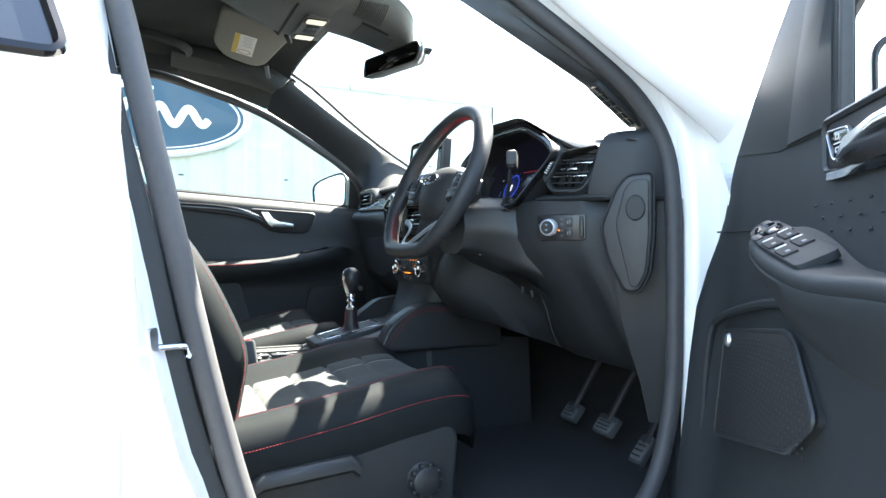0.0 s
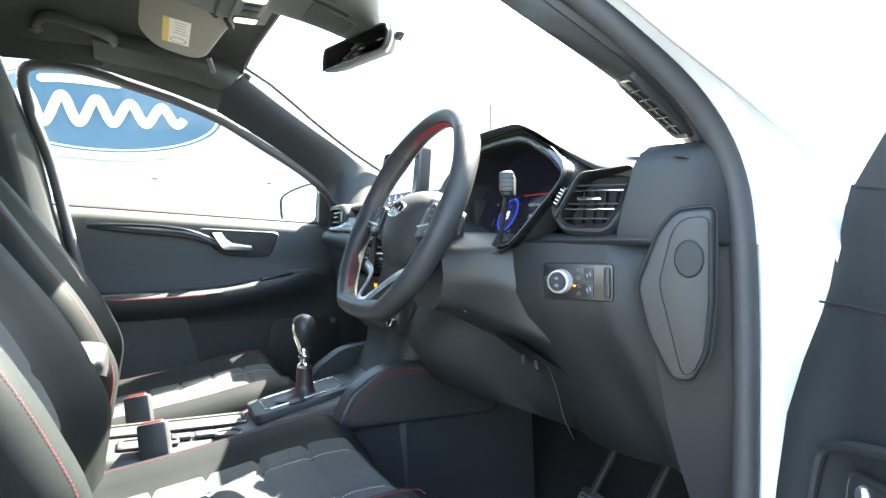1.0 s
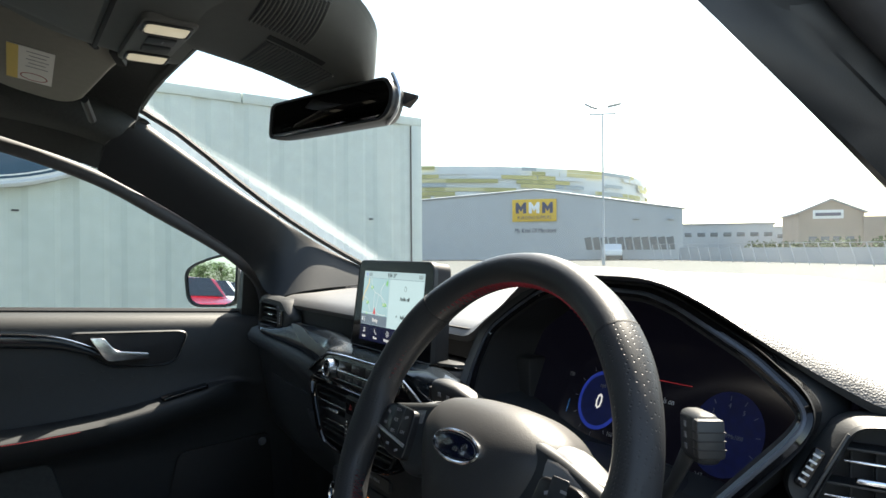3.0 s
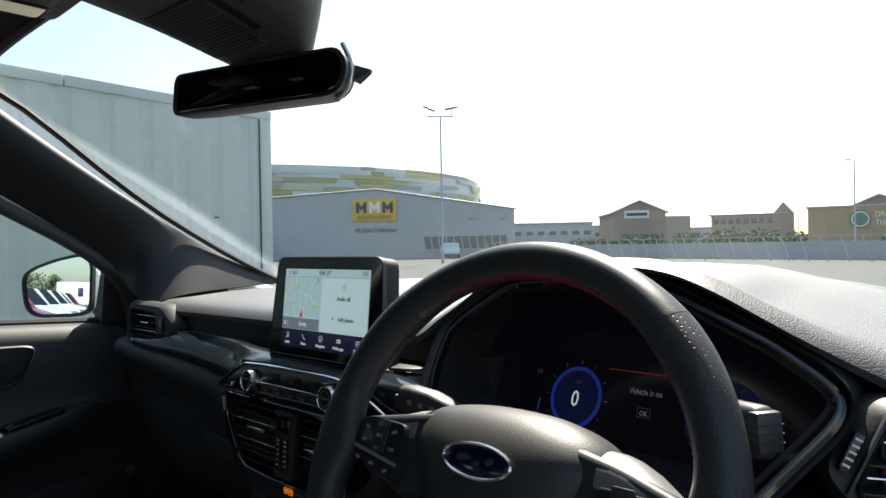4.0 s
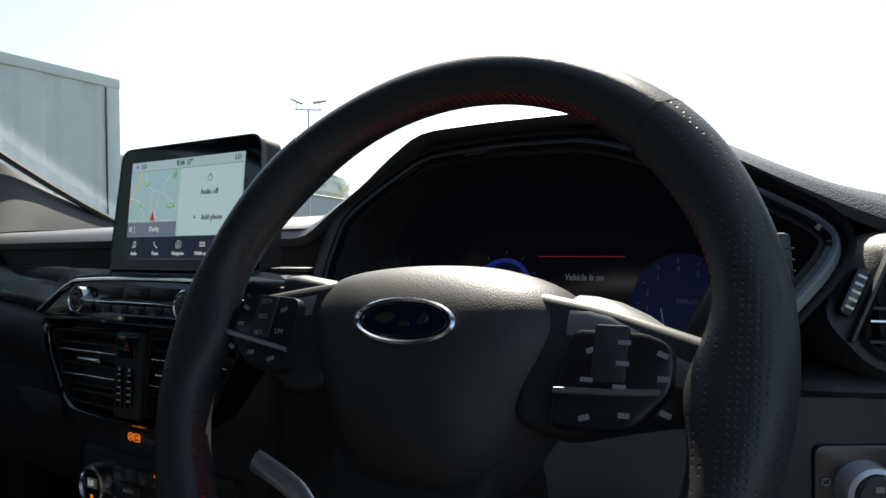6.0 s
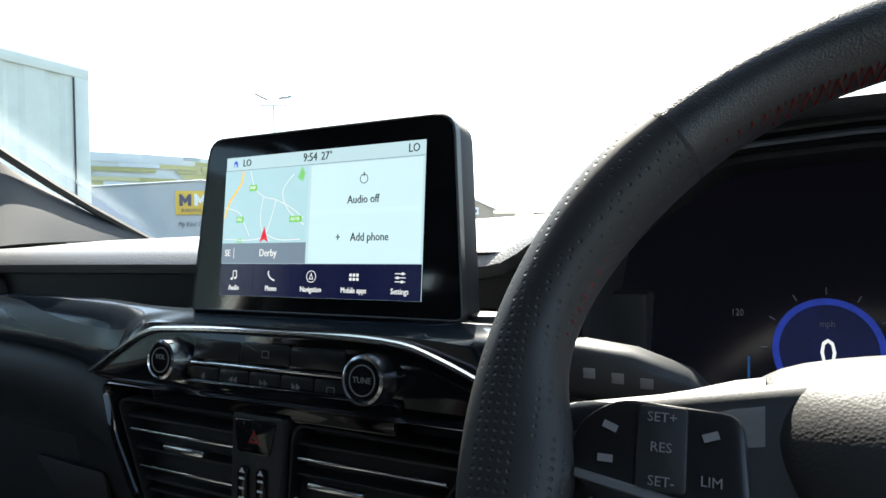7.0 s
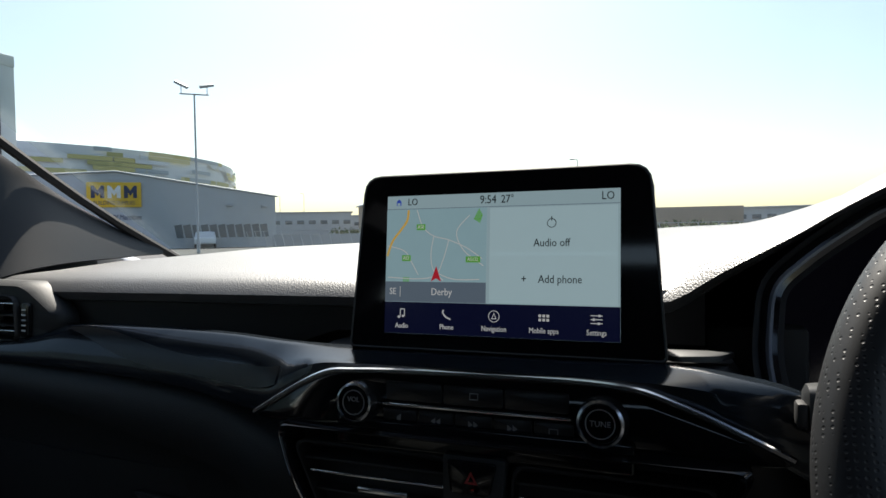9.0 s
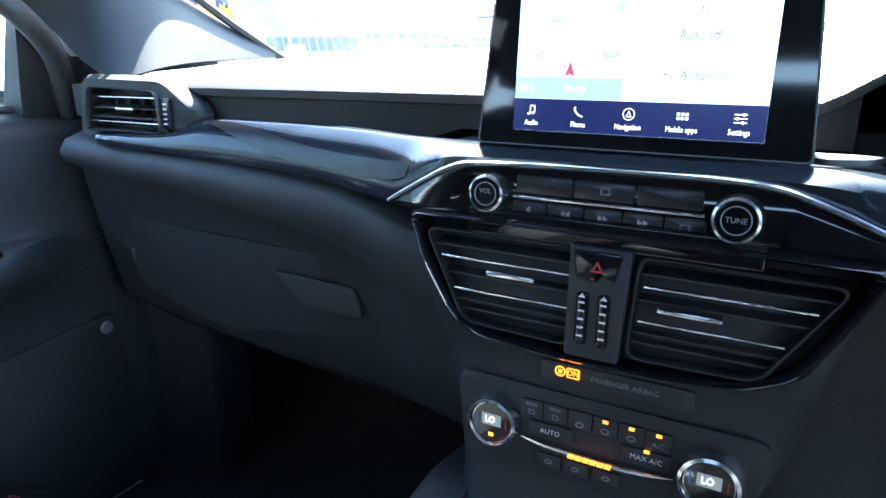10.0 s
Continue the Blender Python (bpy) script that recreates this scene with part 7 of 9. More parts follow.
part("tray_gap", bm_box((0.24, 0.006, 0.004), 0.001, basis((-0.065, -0.362, roof_panel(-0.08, -0.362) - 0.001), (1, 0, 0), (0, 1, -0.2))), MATT, oc)

# domed sensor cover between lining and windscreen, holding the mirror
sc = thing("sensor_cover", (0.03, -0.15, 1.45), "grey domed sensor cover with ribbed grilles at the windscreen top", "sensor cover")
DOME = [(-0.275, 0.190, 1.473), (-0.22, 0.178, 1.461), (-0.17, 0.158, 1.447), (-0.13, 0.142, 1.433), (-0.10, 0.126, 1.421), (-0.075, 0.100, 1.411), (-0.058, 0.068, 1.408), (-0.048, 0.030, 1.414)]


def cover_pt(q, y):
    w, z = smooth_lerp(DOME, y)
    return (0.015 + q * w, y - 0.012 * q * q, z + 0.062 * abs(q) ** 4)


part("shell", bm_sheet(lambda u, v: cover_pt(2 * u - 1, -0.275 + 0.227 * v), 24, 20, 0.02, True), CONSOLE_GREY, sc, "grey plastic shell", sharp=60)
for x0, x1, y0, y1, n_ in ((-0.060, 0.050, -0.203, -0.118, 19), (0.085, 0.150, -0.235, -0.165, 15)):
    def at_(x, y, drop):
        w = smooth_lerp(DOME, y)[0]
        px, py, pz = cover_pt((x - 0.015) / w, y)
        return (x, y, pz - drop)
    gr = part("grille_bed", bm_sheet(lambda u, v: at_(x0 + (x1 - x0) * u, y0 + (y1 - y0) * v, 0.0012), 10, 8, 0.002, True), SMOOTH, sc, "dark slotted grille")
    for i in range(n_):
        y = y0 + (y1 - y0) * (i + 0.5) / n_
        part("grille_rib", bm_tube([at_(x0 + (x1 - x0) * k / 6, y + 0.004 * k / 6, 0.0014) for k in range(7)], 0.0014, 6), CONSOLE_GREY, gr)
part("sensor_slot", bm_sheet(lambda u, v: at_(0.058 + 0.012 * u, -0.205 + 0.07 * v, 0.0015), 2, 6, 0.002, True), MATT, sc)

# rear-view mirror
mm_ = basis((0.009, -0.1085, 1.3890), (0.268, 0.058, -0.004), (0.01, 0.08, 1))
mir = thing("rear_view_mirror", label="black rear-view mirror hanging from the windscreen", category="mirror", m=mm_)
mp = rounded([(-0.137, -0.024), (0.128, -0.027), (0.140, 0.002), (0.126, 0.026), (-0.137, 0.029)], [0.014, 0.02, 0.02, 0.016, 0.014])
part("shell", bm_loft([[(x * s, y * s, z) for x, y in mp] for s, z in ((0.98, 0.0), (1.0, -0.006), (0.97, -0.02), (0.80, -0.038), (0.4, -0.046))]), SMOOTH, mir, local=True)
part("glass", bm_slab([(x * 0.95, y * 0.90) for x, y in mp], 0.003, None, 0.0015, 0.0015), DIM_MIRROR, mir, "dark dimming glass", local=True)
part("rim", bm_ring(mp, [(x * 0.95, y * 0.90) for x, y in mp], 0.004, None, 0.002, 0.001), SMOOTH, mir, local=True)
part("edge_trim", bm_tube(curve_pts([(0.118, -0.030, -0.008), (0.131, -0.014, -0.010), (0.133, 0.010, -0.010), (0.122, 0.032, -0.008)], 14), 0.0028, 6), SILVER, mir, "pale edge", local=True)
part("stem", bm_tube([(0.02, 0.0, -0.04), (0.02, 0.02, -0.065), (0.02, 0.05, -0.055)], 0.011, 10), SMOOTH, mir, local=True)
part("sensor", bm_loft([[(0.128, 0.012, -0.02), (0.128, -0.006, -0.02), (0.128, -0.006, -0.035), (0.128, 0.012, -0.035)], [(0.147, 0.006, -0.026), (0.147, 0.002, -0.026), (0.147, 0.002, -0.030), (0.147, 0.006, -0.030)]]), MATT, mir, local=True)

# sun visor, folded up against the lining but drooping at its outer end
vzm = basis((-0.27, -0.313, 1.490), (1, 0, 0.22), (0, 1, -0.20))
vz = thing("sun_visor", label="beige folded sun visor with a yellow and white label", category="sun visor", m=vzm)
vo = rounded([(0.055, -0.062), (0.055, -0.200), (-0.135, -0.206), (-0.200, -0.165), (-0.212, -0.075), (-0.185, -0.045), (-0.030, -0.012), (0.012, 0.002)], [0.02, 0.02, 0.03, 0.03, 0.03, 0.02, 0.02, 0.01])
part("blade", bevelled(bm_slab(vo, 0.022, None, 0, 0.022), 0.007, 3, 60), VISOR, vz, "beige vinyl blade", local=True)
part("edge_seam", bm_tube([(x * 0.985 - 0.002, y * 0.985 - 0.002, 0.009) for x, y in vo], 0.0009, 4, True), GREY_INK, vz, local=True)
part("pivot_arm", bm_tube([(-0.195, -0.040, 0.012), (-0.230, -0.030, 0.010), (-0.265, -0.020, 0.008)], 0.007, 8), SMOOTH, vz, local=True)
clip = part("clip", bm_box((0.040, 0.014, 0.012), 0.003, Matrix.Translation((0.012, -0.010, 0.000)) @ Matrix.Rotation(radians(-25), 4, "Z")), MATT, vz, "black retaining clip", local=True)
part("clip_gap", bm_box((0.030, 0.008, 0.004), 0.001, Matrix.Translation((0.030, -0.048, -0.001)) @ Matrix.Rotation(radians(-40), 4, "Z")), MATT, vz, local=True)
fl = Matrix.Translation((-0.096, -0.120, -0.0004)) @ Matrix.Rotation(math.pi, 4, "X")
tag = part("label", bm_slab(rect(0.112, 0.062), 0.0006, fl, 0, 0.0006), PAPER, vz, "white warning label with yellow band", local=True)
part("label_band", bm_slab(rect(0.112, 0.015, 0, 0.0235), 0.0003, fl, 0, 0.0010), YELLOW_LABEL, tag, local=True)
part("label_ring", bm_ring(oval(0.013, 0.019, 28, -0.038, -0.006), oval(0.0115, 0.0172, 28, -0.038, -0.006), 0.0003, fl, 0.0011), RED_MARK, tag, local=True)
for k in range(5):
    part("label_line", bm_slab(rect(0.0018, 0.030 - 0.007 * (k % 2), 0.044 - 0.012 * k, -0.009), 0.0003, fl, 0, 0.0010), GREY_INK, tag, local=True)
# grab handle over the far window
gh = thing("grab_handle", (-0.61, -0.64, 1.55), "dark grey folding grab handle on the headlining", "grab handle")
part("bar", bm_tube(curve_pts([(-0.622, -0.747, 1.532), (-0.575, -0.742, 1.538), (-0.540, -0.720, 1.541), (-0.530, -0.690, 1.539), (-0.530, -0.640, 1.528), (-0.531, -0.602, 1.517), (-0.545, -0.578, 1.510), (-0.575, -0.570, 1.508), (-0.622, -0.570, 1.510)], 32), 0.0105, 8, flat=1.4), HANDLE, gh)
for y, z in ((-0.570, 1.512), (-0.747, 1.534)):
    part("mount", bm_box((0.03, 0.034, 0.024), 0.006, Matrix.Translation((-0.618, y, z))), HANDLE, gh)


# ---- passenger door, shut ----
pd = thing("passenger_door", (-0.80, -0.3, 0.42), "shut black-trimmed passenger door with a chrome pull", "car door", "front doors")


def belt(y):
    return 1.046 - 0.062 * y


ARM = [(-0.76, 0.838, 0.068), (-0.45, 0.842, 0.068), (-0.30, 0.850, 0.066), (-0.18, 0.868, 0.060), (-0.08, 0.888, 0.050), (-0.02, 0.892, 0.030), (0.02, 0.885, 0.006), (0.14, 0.88, 0.0)]


def door_ring(y):
    zb = belt(y)
    az, aw = smooth_lerp(ARM, y)
    aw = max(aw, 0.0)
    return [(-0.900, y, zb - 0.03), (-0.845, y, zb + 0.004), (-0.818, y, zb), (-0.798, y, zb - 0.008), (-0.786, y, zb - 0.030), (-0.780, y, zb - 0.085), (-0.777, y, 0.93), (-0.774, y, az + 0.012), (-0.768, y, az + 0.003), (-0.768 + aw * 0.85, y, az), (-0.768 + aw, y, az - 0.010), (-0.768 + aw * 0.97, y, az - 0.032), (-0.768 + aw * 0.55, y, az - 0.062), (-0.770 + aw * 0.15, y, az - 0.078), (-0.770, y, 0.74), (-0.762, y, 0.60), (-0.765, y, 0.47), (-0.80, y, 0.43), (-0.90, y, 0.42)]


part("inner_panel", bm_loft([door_ring(y) for y in np.linspace(-0.755, 0.14, 60)]), DASH, pd, "charcoal moulded inner panel", sharp=50)
part("outer_skin", bm_sheet(lambda u, v: (-0.935 + 0.02 * (1 - u) ** 2, -0.72 + 0.87 * v, 0.40 + 0.63 * (1 - u) - 0.0 * v), 6, 6, 0.01, True), WHITE, pd)


def win(u, v):
    z0 = belt(-0.735 + 0.80 * u)
    top = float(np.interp(-0.735 + 0.80 * u, (-0.8, -0.6, -0.45, -0.3, -0.15, 0.0, 0.07), (1.49, 1.49, 1.47, 1.41, 1.32, 1.20, 1.09)))
    z = z0 - 0.03 + (top - z0 + 0.03) * v
    return (-0.845 + 0.32 * max(0.0, z - 1.05), -0.745 + 0.80 * u - 0.06 * v * (1 - u), z)


w_ = part("window_glass", bm_sheet(win, 12, 8, 0.004), SIDE_GLASS, pd, "clear side window")
w_.visible_shadow = False
for k, (wd, off) in enumerate(((0.016, 0.0), (0.030, 0.0), (0.026, 0.002), (0.030, -0.002), (0.028, 0.0), (0.022, 0.003))):
    part("glass_print", bm_box((0.0008, wd, 0.0022), 0, Matrix.Translation((-0.8030 - 0.0015 * k, -0.700 + off, 1.174 - 0.0045 * k)) @ Matrix.Rotation(radians(22), 4, "Y")), GREY_INK, pd)
part("window_seal", bm_tube([(-0.838, y, belt(y) + 0.006) for y in np.linspace(-0.74, 0.06, 16)], 0.007, 6), RUBBER, pd)
# mirror corner cover
part("corner_cover", bm_loft([[(-0.812, y, z0), (-0.806, y, z0 + 0.3 * (z1 - z0)), (-0.785, y, z1), (-0.80, y, z1 + 0.004), (-0.86, y, z0)] for y, z0, z1 in ((0.022, 1.042, 1.185), (0.05, 1.038, 1.160), (0.09, 1.034, 1.115), (0.14, 1.02, 1.07))]), SMOOTH, pd, sharp=50)
# pull and its recess
hmx = Matrix(((0, 0, 1, -0.7765), (1, 0, 0, 0), (0, 1, 0, 0), (0, 0, 0, 1)))
rc = rounded([(-0.350, 1.026), (-0.130, 1.016), (-0.118, 1.008), (-0.142, 0.955), (-0.165, 0.946), (-0.275, 0.952), (-0.312, 0.975)], 0.014)
rec = part("pull_recess", bm_slab(rc, 0.01, hmx, 0.002, 0.002), MATT, pd)
part("recess_rim", bm_ring([(-0.232 + (a + 0.232) * 1.045, 0.985 + (b - 0.985) * 1.13) for a, b in rc], rc, 0.008, hmx, 0.003, 0.003), SMOOTH, rec)
gripm = Matrix(((0, 0, 1, -0.760), (1, 0, 0, 0), (0, 1, 0, 0), (0, 0, 0, 1)))
ell = rounded([(-0.318, 1.018), (-0.290, 1.016), (-0.268, 0.986), (-0.200, 0.976), (-0.198, 0.962), (-0.285, 0.964)], [0.004, 0.006, 0.014, 0.005, 0.005, 0.012])
part("pull", bm_slab(ell, 0.010, gripm, 0.003, 0.002, 3), CHROME, pd, "satin chrome door pull")
tp = [(-0.775, -0.650, 1.034), (-0.772, -0.55, 1.030), (-0.770, -0.45, 1.024), (-0.769, -0.37, 1.010), (-0.769, -0.30, 0.980), (-0.770, -0.26, 0.962)]
part("door_trim", bm_tube(curve_pts(tp, 24), [0.003 + 0.014 * math.sin(math.pi * min(1, (i + 1) / 20)) for i in range(24)], 8, flat=0.35, up=(1, 0, 0)), TRIM, pd, "smoked glossy trim strip")
part("trim_line", bm_tube(curve_pts([(a - 0.0 + 0.005, b, c + 0.012) for a, b, c in tp], 24), 0.0016, 5), CHROME, pd)
for dz, col_ in ((-0.012, RED),):
    part("stitching", bm_dashes(curve_pts([(-0.768 + smooth_lerp(ARM, y)[1] + 0.0008, y, smooth_lerp(ARM, y)[0] + dz) for y in np.linspace(-0.74, -0.34, 12)], 30), 0.005, 0.0036, 0.0008), col_, pd, "red stitching")
part("window_switch", bm_slab(rounded(rect(0.035, 0.10), 0.006), 0.006, basis((-0.738, -0.13, 0.885), (1, 0, 0), (0, 1, 0.2)), 0.002, 0.002), GLOSS, pd)
part("panel_insert", bm_slab(rounded([(-0.74, 0.755), (-0.39, 0.765), (-0.345, 0.60), (-0.36, 0.50), (-0.74, 0.50)], 0.02), 0.012, Matrix(((0, 0, 1, -0.7660), (1, 0, 0, 0), (0, 1, 0, 0), (0, 0, 0, 1))), 0.004, 0.010), SUEDE, pd)
part("reflector", bm_slab(rounded(rect(0.085, 0.024, -0.66, 0.745), 0.006), 0.004, Matrix(((0, 0, 1, -0.756), (1, 0, 0, 0), (0, 1, 0, 0), (0, 0, 0, 1))), 0.002, 0.004), mat("dim_red_reflector", (0.12, 0.02, 0.015), 0.25), pd)
spm = Matrix(((0, 0, 1, -0.766), (1, 0, 0, 0), (0, 1, 0, 0), (0, 0, 0, 1)))
spk = part("speaker_grille", bm_slab(rounded([(-0.14, 0.74), (0.075, 0.755), (0.085, 0.58), (-0.05, 0.52), (-0.17, 0.60)], 0.02), 0.01, spm, 0.004, 0.006), MATT, pd, "black speaker grille")
part("grille_screw", bm_lathe([(0, 0.010), (0.008, 0.010), (0.010, 0.006)], 16, spm @ Matrix.Translation((0.055, 0.735, 0))), SILVER, spk)
# small moulded dimples above the armrest
for i in range(11):
    for j in range(3):
        part("dimple", bm_slab([(0.0042 * math.cos(q), 0.0016 * math.sin(q)) for q in np.linspace(0, 2 * math.pi, 8, endpoint=False)], 0.001, Matrix(((0, 0, 1, -0.7760), (1, 0, 0, -0.52 + 0.038 * i + 0.019 * (j % 2)), (0, 1, 0, 0.905 + 0.018 * j), (0, 0, 0, 1))), 0.0003, 0.0004), DASH, pd)


# ---- driver's door, open ----
DA = radians(52.5)
dm = basis((0.865, 0.183, 0), (math.sin(DA), -math.cos(DA), 0), (0, 0, 1))
dd = thing("driver_door", label="open driver's door with switches and speaker", category="car door", group="front doors", m=dm)
# inner panel: along the door, height, inward
FR = [(0.42, 0.085), (0.55, 0.084), (0.70, 0.078), (0.80, 0.066), (0.91, 0.030), (0.98, 0.012), (1.05, 0.0)]


def dd_ring(s):
    e = 1.0 if s > 0.03 else s / 0.03
    zb = 1.050 - 0.016 * min(1.0, s / 0.22) - 0.010 * min(1.0, max(0.0, s - 0.22) / 0.25)
    inn = [(zb, 0.0), (zb - 0.03, 0.004), (0.96, 0.006), (0.91, 0.012), (0.86, 0.020), (0.80, 0.026), (0.72, 0.030), (0.62, 0.036), (0.52, 0.046), (0.44, 0.050)]
    edge = [(z, smooth_lerp(FR, min(z, 1.05))[0] * math.exp(-((s / 0.05) ** 2)) * 0.55 + n) for z, n in inn]
    return [(s, z, n) for z, n in edge] + [(s, 0.42, 0.01), (s, 0.42, -0.06), (s, zb - 0.02, -0.06), (s, zb + 0.001, -0.03)]


part("inner_panel", bm_loft([dd_ring(s) for s in np.concatenate([np.linspace(0.0, 0.16, 14), np.linspace(0.18, 1.02, 20)])]), DOORSKIN, dd, "charcoal moulded inner panel", local=True, sharp=50)
part("front_edge", bm_loft([[(-0.012, z, n - 0.01), (-0.004, z, n + 0.002), (0.010, z, n), (0.02, z, n - 0.05), (-0.012, z, -0.08)] for z, n in ((0.42, 0.055), (0.55, 0.055), (0.70, 0.050), (0.79, 0.046), (0.91, 0.022), (1.03, 0.002))]), DOORSKIN, dd, local=True)
part("outer_skin", bm_sheet(lambda u, v: (-0.03 + 1.05 * v, 0.40 + 0.62 * (1 - u), -0.095 + 0.015 * math.sin(math.pi * u)), 6, 6, 0.012), WHITE, dd, local=True)
# armrest: along the door, height at the wall, reach and height of its rim
ar = [(0.285, 0.920, 0.022, 0.917), (0.300, 0.922, 0.036, 0.915), (0.345, 0.922, 0.058, 0.910), (0.40, 0.920, 0.066, 0.898), (0.47, 0.908, 0.068, 0.886), (0.56, 0.884, 0.066, 0.877), (0.70, 0.880, 0.064, 0.880), (1.0, 0.880, 0.066, 0.882)]
part("armrest", bm_loft([[(s, w + 0.003, 0.0), (s, w, 0.016), (s, z + 0.002, n - 0.008), (s, z, n - 0.003), (s, z - 0.004, n), (s, z - 0.011, n), (s, z - 0.013, n - 0.0015), (s, z - 0.015, n), (s, z - 0.034, n - 0.008), (s, z - 0.066, n * 0.55), (s, z - 0.095, 0.018 * min(1, n / 0.05)), (s, z - 0.11, 0.0)] for s, w, n, z in [(s, *smooth_lerp(ar, s)) for s in np.linspace(0.285, 1.0, 40)]]), DOORSKIN, dd, "black armrest with window switches", local=True, sharp=60)
swm = basis((0.435, 0.9055, 0.0435), (1, -0.150, 0.0), (0, 0.43, -0.90))
sp_ = part("switch_plate", bm_slab(rounded([(-0.125, 0.000), (-0.095, -0.014), (-0.03, -0.020), (0.10, -0.020), (0.10, 0.018), (-0.11, 0.022)], 0.008), 0.008, swm, 0.0012, 0.0015), DOORSKIN, dd, local=True)
part("mirror_dial", bm_lathe([(0.0, 0.0035), (0.012, 0.0035), (0.014, 0.002), (0.0165, 0.004), (0.018, 0.003), (0.018, 0.0)], 28, swm @ Matrix.Translation((-0.075, 0.003, 0)) @ Matrix.Diagonal((1.45, 0.80, 1, 1))), GLOSS, sp_, local=True)
for dx, dy in ((-0.108, 0.010), (-0.040, 0.013), (-0.058, -0.014)):
    part("small_key", bm_slab(rounded(rect(0.022, 0.010, dx, dy), 0.003), 0.002, swm, 0.0006, 0.0032), SMOOTH, sp_, local=True)
for i in range(2):
    for j in range(2):
        x, y = -0.018 + 0.048 * i + 0.012 * (1 - j), -0.011 + 0.019 * j
        k = part("switch", bm_slab(rounded(rect(0.034, 0.015, x, y), 0.003), 0.004, swm, 0.0012, 0.0038), MATT, sp_, local=True)
        part("switch_edge", bm_box((0.0025, 0.011, 0.0012), 0.0004, swm @ Matrix.Translation((x - 0.014, y, 0.0042))), SILVER, k, local=True)
        part("switch_mark", bm_box((0.007, 0.004, 0.0003), 0, swm @ Matrix.Translation((x + 0.008, y, 0.0040))), DIM_ICON, k, local=True)
# pull, lock button and recess
pr = rounded([(0.440, 1.020), (0.60, 1.022), (0.84, 1.020), (0.84, 0.972), (0.62, 0.968), (0.444, 0.976)], 0.010)
rc2 = part("pull_recess", bm_slab(pr, 0.016, None, 0.002, 0.0085), MATT, dd, local=True)
part("recess_rim", bm_ring([(0.64 + (a - 0.64) * 1.03, 0.987 + (b - 0.987) * 1.22) for a, b in pr], pr, 0.008, None, 0.0095, 0.003), SMOOTH, rc2, local=True)
part("recess_line", bm_box((0.36, 0.010, 0.006), 0.002, Matrix.Translation((0.63, 0.9690, 0.0095))), GLOSS, dd, "glossy black trim line", local=True)
lkp = rounded([(0.452, 1.011), (0.506, 1.008), (0.508, 1.000), (0.496, 0.984), (0.470, 0.983)], 0.006)
lk = part("lock_button", bm_slab(lkp, 0.006, None, 0.001, 0.0125), GLOSS, rc2, local=True)
part("lock_rim", bm_ring([(0.482 + (a - 0.482) * 1.06, 0.997 + (b - 0.997) * 1.10) for a, b in lkp], lkp, 0.003, None, 0.0128, 0.0006), SILVER, lk, local=True)
part("lock_line", bm_box((0.018, 0.0012, 0.0004), 0, Matrix.Translation((0.481, 0.997, 0.0127))), ICON, lk, local=True)
for y in (1.003, 0.991):
    part("lock_symbol", bm_ring(rect(0.009, 0.005, 0.481, y), rect(0.0065, 0.003, 0.481, y), 0.0003, None, 0.0129), ICON, lk, local=True)
part("pull", bm_loft([[(s, z - h, n - 0.006), (s, z - h * 0.6, n), (s, z + h * 0.6, n), (s, z + h, n - 0.006), (s, z + h * 0.5, n - 0.012), (s, z - h * 0.5, n - 0.012)] for s, z, n, h in ((0.488, 0.9795, 0.016, 0.0015), (0.508, 0.9835, 0.022, 0.004), (0.545, 0.988, 0.030, 0.0075), (0.62, 0.992, 0.036, 0.0095), (0.72, 0.994, 0.036, 0.0095), (0.80, 0.994, 0.030, 0.009))]), CHROME, dd, "satin chrome door pull", local=True, sharp=60)
# speaker
sg = rounded([(0.105, 0.768), (0.395, 0.803), (0.430, 0.796), (0.512, 0.735), (0.445, 0.688), (0.110, 0.612)], 0.014)
spd = part("speaker_grille", bm_slab(sg, 0.02, basis((0, 0, 0), (1, 0, 0), (0, 1, -0.10)) @ Matrix.Translation((0, 0, 0.112)), 0.005, 0.003, 3), MATT, dd, "black speaker grille", local=True)
part("speaker_rim", bm_tube([basis((0, 0, 0), (1, 0, 0), (0, 1, -0.10)) @ Vector((x, y, 0.1125)) for x, y in sg], 0.0032, 6, True), SMOOTH, spd, local=True)
gbm = bmesh.new()
for r in range(1, 32):
    for k in range(int(5 * r)):
        a = 2 * math.pi * k / int(5 * r)
        x, y = 0.13 + 0.0125 * r * math.cos(a), 0.66 + 0.0062 * r * math.sin(a)
        if 0.135 < x < 0.50 and 0.625 + (x - 0.135) * 0.20 < y < 0.762 + (x - 0.12) * 0.11 - max(0, x - 0.42) * 0.85:
            v = [gbm.verts.new(basis((0, 0, 0), (1, 0, 0), (0, 1, -0.10)) @ Vector((x + dx, y + dy, 0.1153 + dz))) for dx, dy, dz in ((-0.0032, 0, 0), (0, -0.0017, 0), (0.0032, 0, 0), (0, 0.0017, 0), (0, 0, 0.0012))]
            for q in range(4):
                gbm.faces.new((v[q], v[(q + 1) % 4], v[4]))
part("grille_dots", gbm, SMOOTH, spd, local=True)["kind"] = "stuff"
part("grille_badge", bm_lathe([(0, 0.006), (0.008, 0.006), (0.010, 0.003), (0.010, 0)], 18, basis((0, 0, 0), (1, 0, 0), (0, 1, -0.10)) @ Matrix.Translation((0.145, 0.758, 0.114))), SILVER, spd, local=True)
